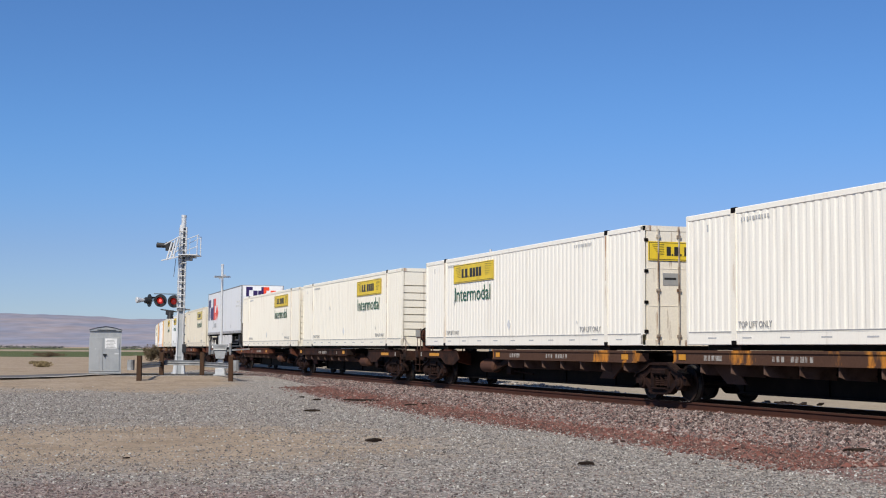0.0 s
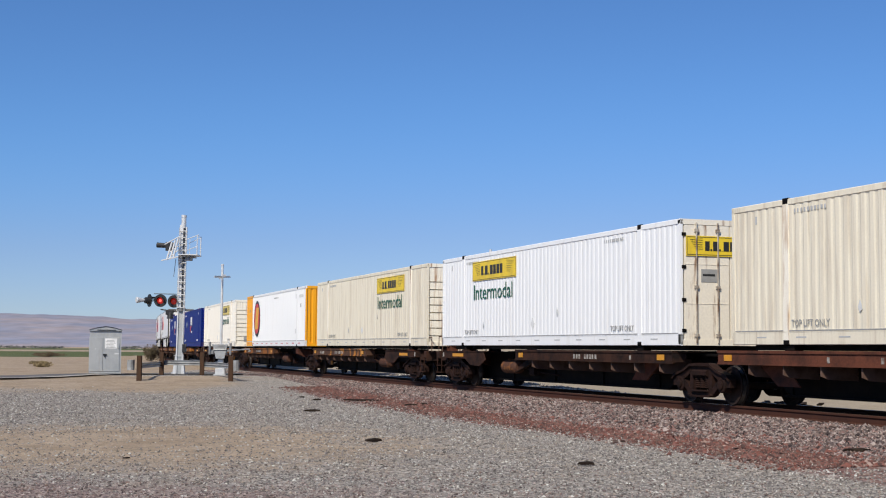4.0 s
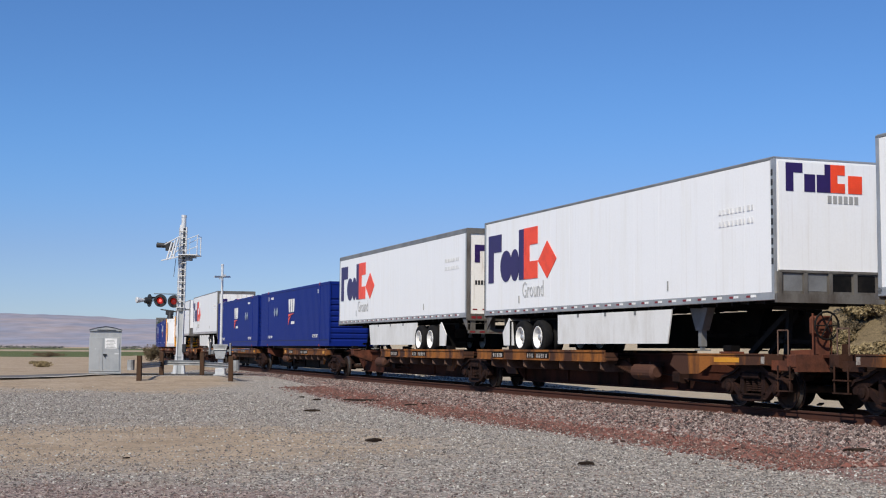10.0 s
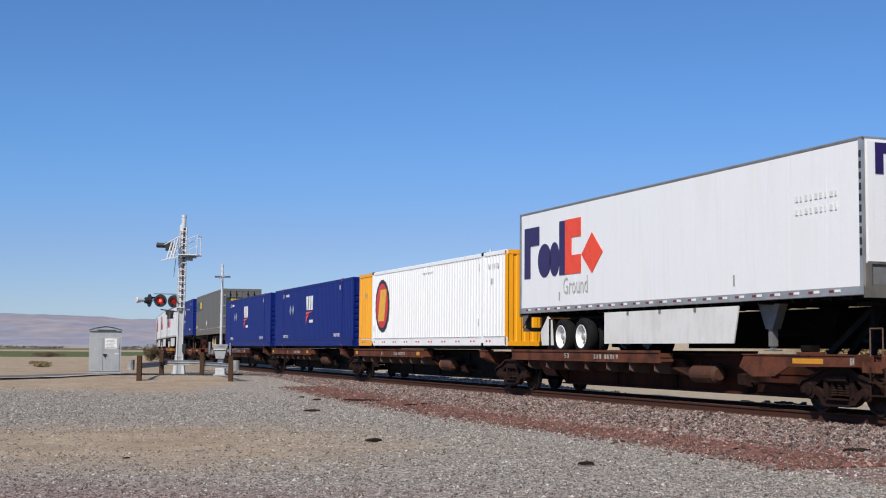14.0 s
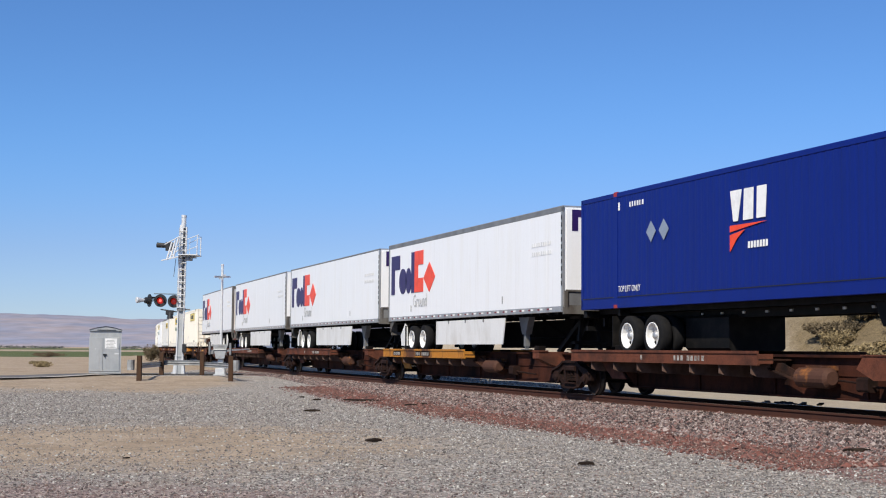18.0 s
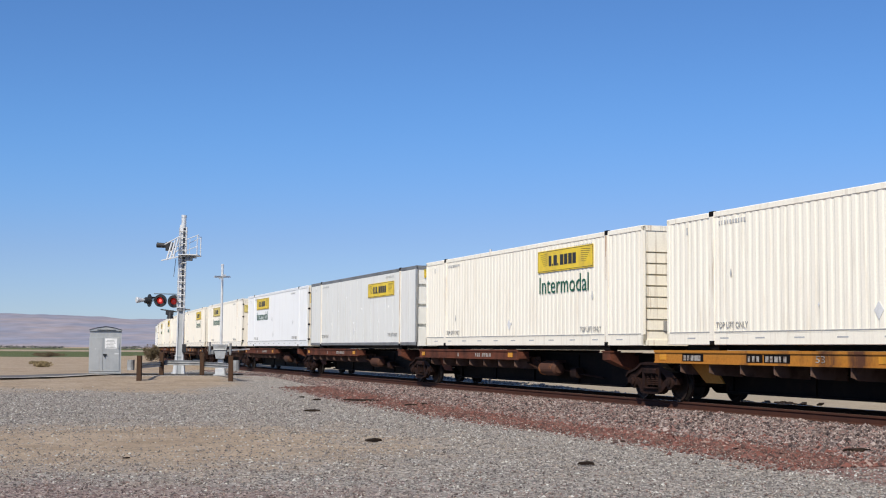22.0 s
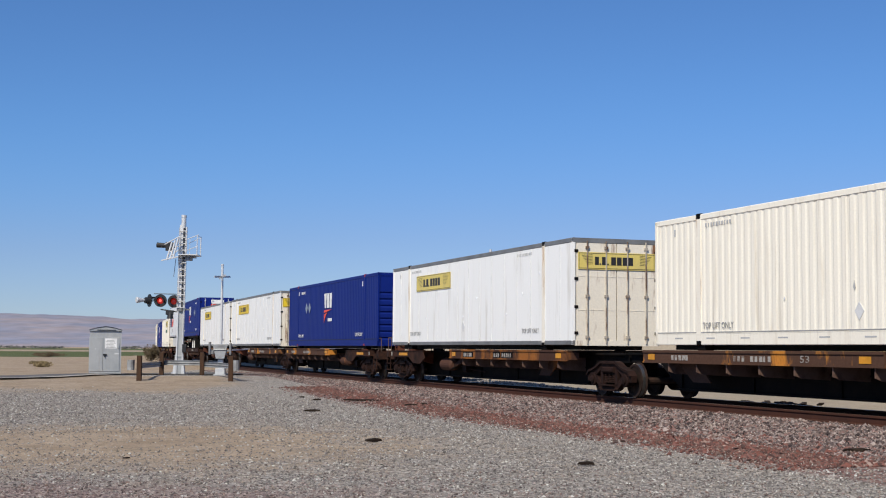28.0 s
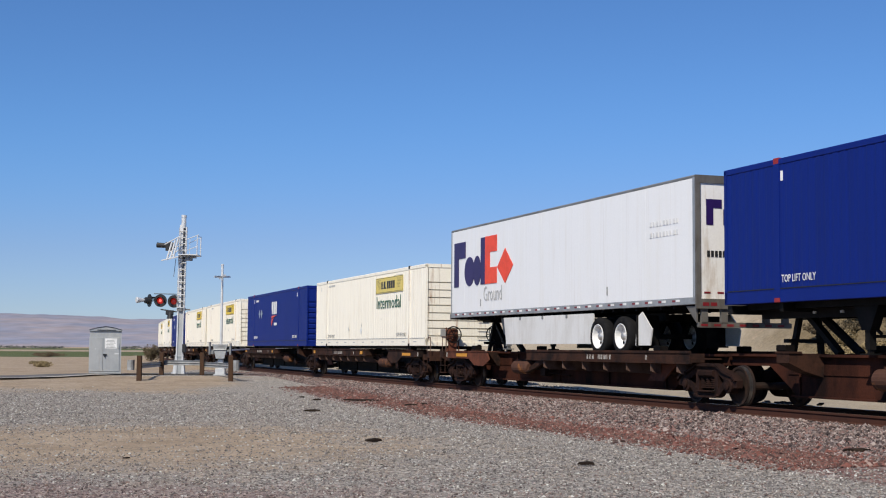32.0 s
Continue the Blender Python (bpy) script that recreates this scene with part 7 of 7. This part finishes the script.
def shrub(name, label, x, y, r, h, n, material, seed, group=""):
    """A low bush: short stems and many small leaf blades with gaps."""
    rng = np.random.default_rng(seed)
    t = thing(name, label, "bush", group)
    t.location = (x, y, ground_at(x, y) - 0.02)
    part("stems", "s%d" % seed, lambda: solid(*[rod((0, 0, 0), (r * 0.7 * math.cos(a), r * 0.7 * math.sin(a), h * (0.45 + 0.4 * f)), 0.02 * r + 0.006, 5, 0.006) for a, f in zip(rng.uniform(0, math.tau, 9), rng.uniform(0, 1, 9))]), "bark", t)
    k = n
    c = rng.normal(0, 1, (k, 3))
    c /= np.linalg.norm(c, axis=1)[:, None]
    lob = 0.75 + 0.35 * np.sin(3 * np.arctan2(c[:, 1], c[:, 0]) + seed) * np.cos(2 * c[:, 2] + seed)
    c *= (rng.uniform(0.35, 1.0, k) ** 0.5 * lob)[:, None]
    c = c * np.array([r, r, h * 0.52]) + np.array([0, 0, h * 0.5])
    c[:, 2] = np.maximum(c[:, 2], 0.03)
    u = rng.normal(0, 1, (k, 3))
    v = rng.normal(0, 1, (k, 3))
    ls = (0.07 if n < 1300 else 0.04 if n < 2000 else 0.027) * min(max(r, 0.6), 1.1)
    co = np.stack([c - u * ls, c + v * ls, c + u * ls, c - v * ls], 1).reshape(-1, 3)
    me = bpy.data.meshes.new("foliage")
    me.from_pydata(co.tolist(), [], [(4 * i, 4 * i + 1, 4 * i + 2, 4 * i + 3) for i in range(k)])
    me.materials.append(MATS[material])
    ob = new("foliage", me)
    ob.parent = t
    return t


shrub("bush", "olive-brown desert bush beside the track", -27.2, 128.0, 1.0, 1.6, 4200, "dry_brush", 11)
shrub("bush", "low dry desert bush", -24.6, 84.0, 0.62, 0.26, 500, "tan_brush", 12)
shrub("bush", "wide brown thicket at the edge of the fields", -58.0, 200.0, 2.9, 0.85, 3200, "dry_brush", 13)
shrub("bush", "low dry desert bush", -29.5, 100.0, 0.9, 0.16, 500, "tan_brush", 14)
_r = np.random.default_rng(3)
for _k in range(34):
    _s = float(_r.uniform(9, 25))
    _d = max(10.5, 11.6 + (_s - 20) * 0.55) + float(_r.uniform(0, 3.2))
    _x, _y, _z = on_track(_s, _d)
    shrub("bush", "dry brush on the sandy bank", _x, _y, float(_r.uniform(0.6, 1.2)), float(_r.uniform(0.5, 1.1)), 2600, "tan_brush" if _k % 4 else "dry_brush", 30 + _k, "brush on the bank")


def build_tree_line():
    rng = np.random.default_rng(21)
    for k in range(34):
        x = -560 + 13.5 * k + float(rng.uniform(-5, 5))
        y = 1000 + float(rng.uniform(-60, 120))
        h, r = float(rng.uniform(1.0, 2.0)), float(rng.uniform(4, 9))
        n = 150
        c = rng.normal(0, 0.5, (n, 3)) * np.array([r, r, h * 0.34]) + np.array([0, 0, h * 0.62])
        u, v = rng.normal(0, 1, (n, 3)), rng.normal(0, 1, (n, 3))
        co = np.stack([c - u * 0.4, c + v * 0.4, c + u * 0.4, c - v * 0.4], 1).reshape(-1, 3)
        t = thing("tree", "small dark distant tree along the fields, haze in its colour", "tree", "distant tree line")
        t.location = (x, y, 0)
        me = bpy.data.meshes.new("crown")
        me.from_pydata(co.tolist(), [], [(4 * i, 4 * i + 1, 4 * i + 2, 4 * i + 3) for i in range(n)])
        me.materials.append(MATS["hazy_leaf"])
        ob = new("crown", me)
        ob.parent = t
        part("trunk", "far", lambda: solid(rod((0, 0, 0), (0, 0, 1.6), 0.22, 6, 0.1)), "bark", t)


build_tree_line()


def build_scraps():
    """Bits of old timber and debris on the gravel."""
    for x, y, L, w, turn in ((-1.16, 23.3, 0.30, 0.09, 30), (2.02, 19.2, 0.24, 0.07, -12), (-3.25, 34.3, 0.45, 0.06, 8), (-2.3, 40.1, 1.3, 0.06, 2), (-0.86, 37.8, 0.4, 0.09, 20),
                             (-0.55, 38.0, 0.3, 0.1, -25), (6.35, 20.95, 0.45, 0.09, -8), (-4.5, 19.6, 0.11, 0.035, 30), (-3.7, 40.5, 0.25, 0.06, 0), (-4.3, 42.0, 0.2, 0.06, 10)):
        q = min(1.0, L / 0.30)
        t = thing("wood_scrap", "dark weathered scrap of timber lying on gravel", "scrap", "scraps on the gravel")
        t.matrix_world = pose(x, y, ground_at(x, y) + 0.012, 3, 2, turn)
        part("splinter", "s%.2f" % L, lambda: solid(slab([(-L / 2, 0), (L / 2, 0.01 * q), (L * 0.42, 0.05 * q), (L * 0.12, 0.06 * q), (-L * 0.42, 0.035 * q)], -w / 2, w / 2), block(-L * 0.3, L * 0.2, -w * 0.7, w * 0.3, 0.0, 0.045 * q)), "scrap_wood", t)
    rng = np.random.default_rng(9)
    t = thing("debris_pile", "scatter of dark broken twigs beyond the rails", "debris")
    x, y, z = on_track(11.5, 4.2)
    t.location = (x, y, ground_at(x, y))
    part("twig_scatter", "t", lambda: solid(*[beam((a, b, 0.04 + c), (a + 0.3 * math.cos(d), b + 0.3 * math.sin(d), 0.05 + c * 1.5), 0.05 + 0.8 * c, 0.035) for a, b, c, d in zip(rng.normal(-0.1, 0.45, 90), rng.normal(0, 0.40, 90), rng.uniform(0, 0.12, 90), rng.uniform(0, math.tau, 90))]), "scrap_wood", t)["kind"] = "stuff"


build_scraps()

motions()
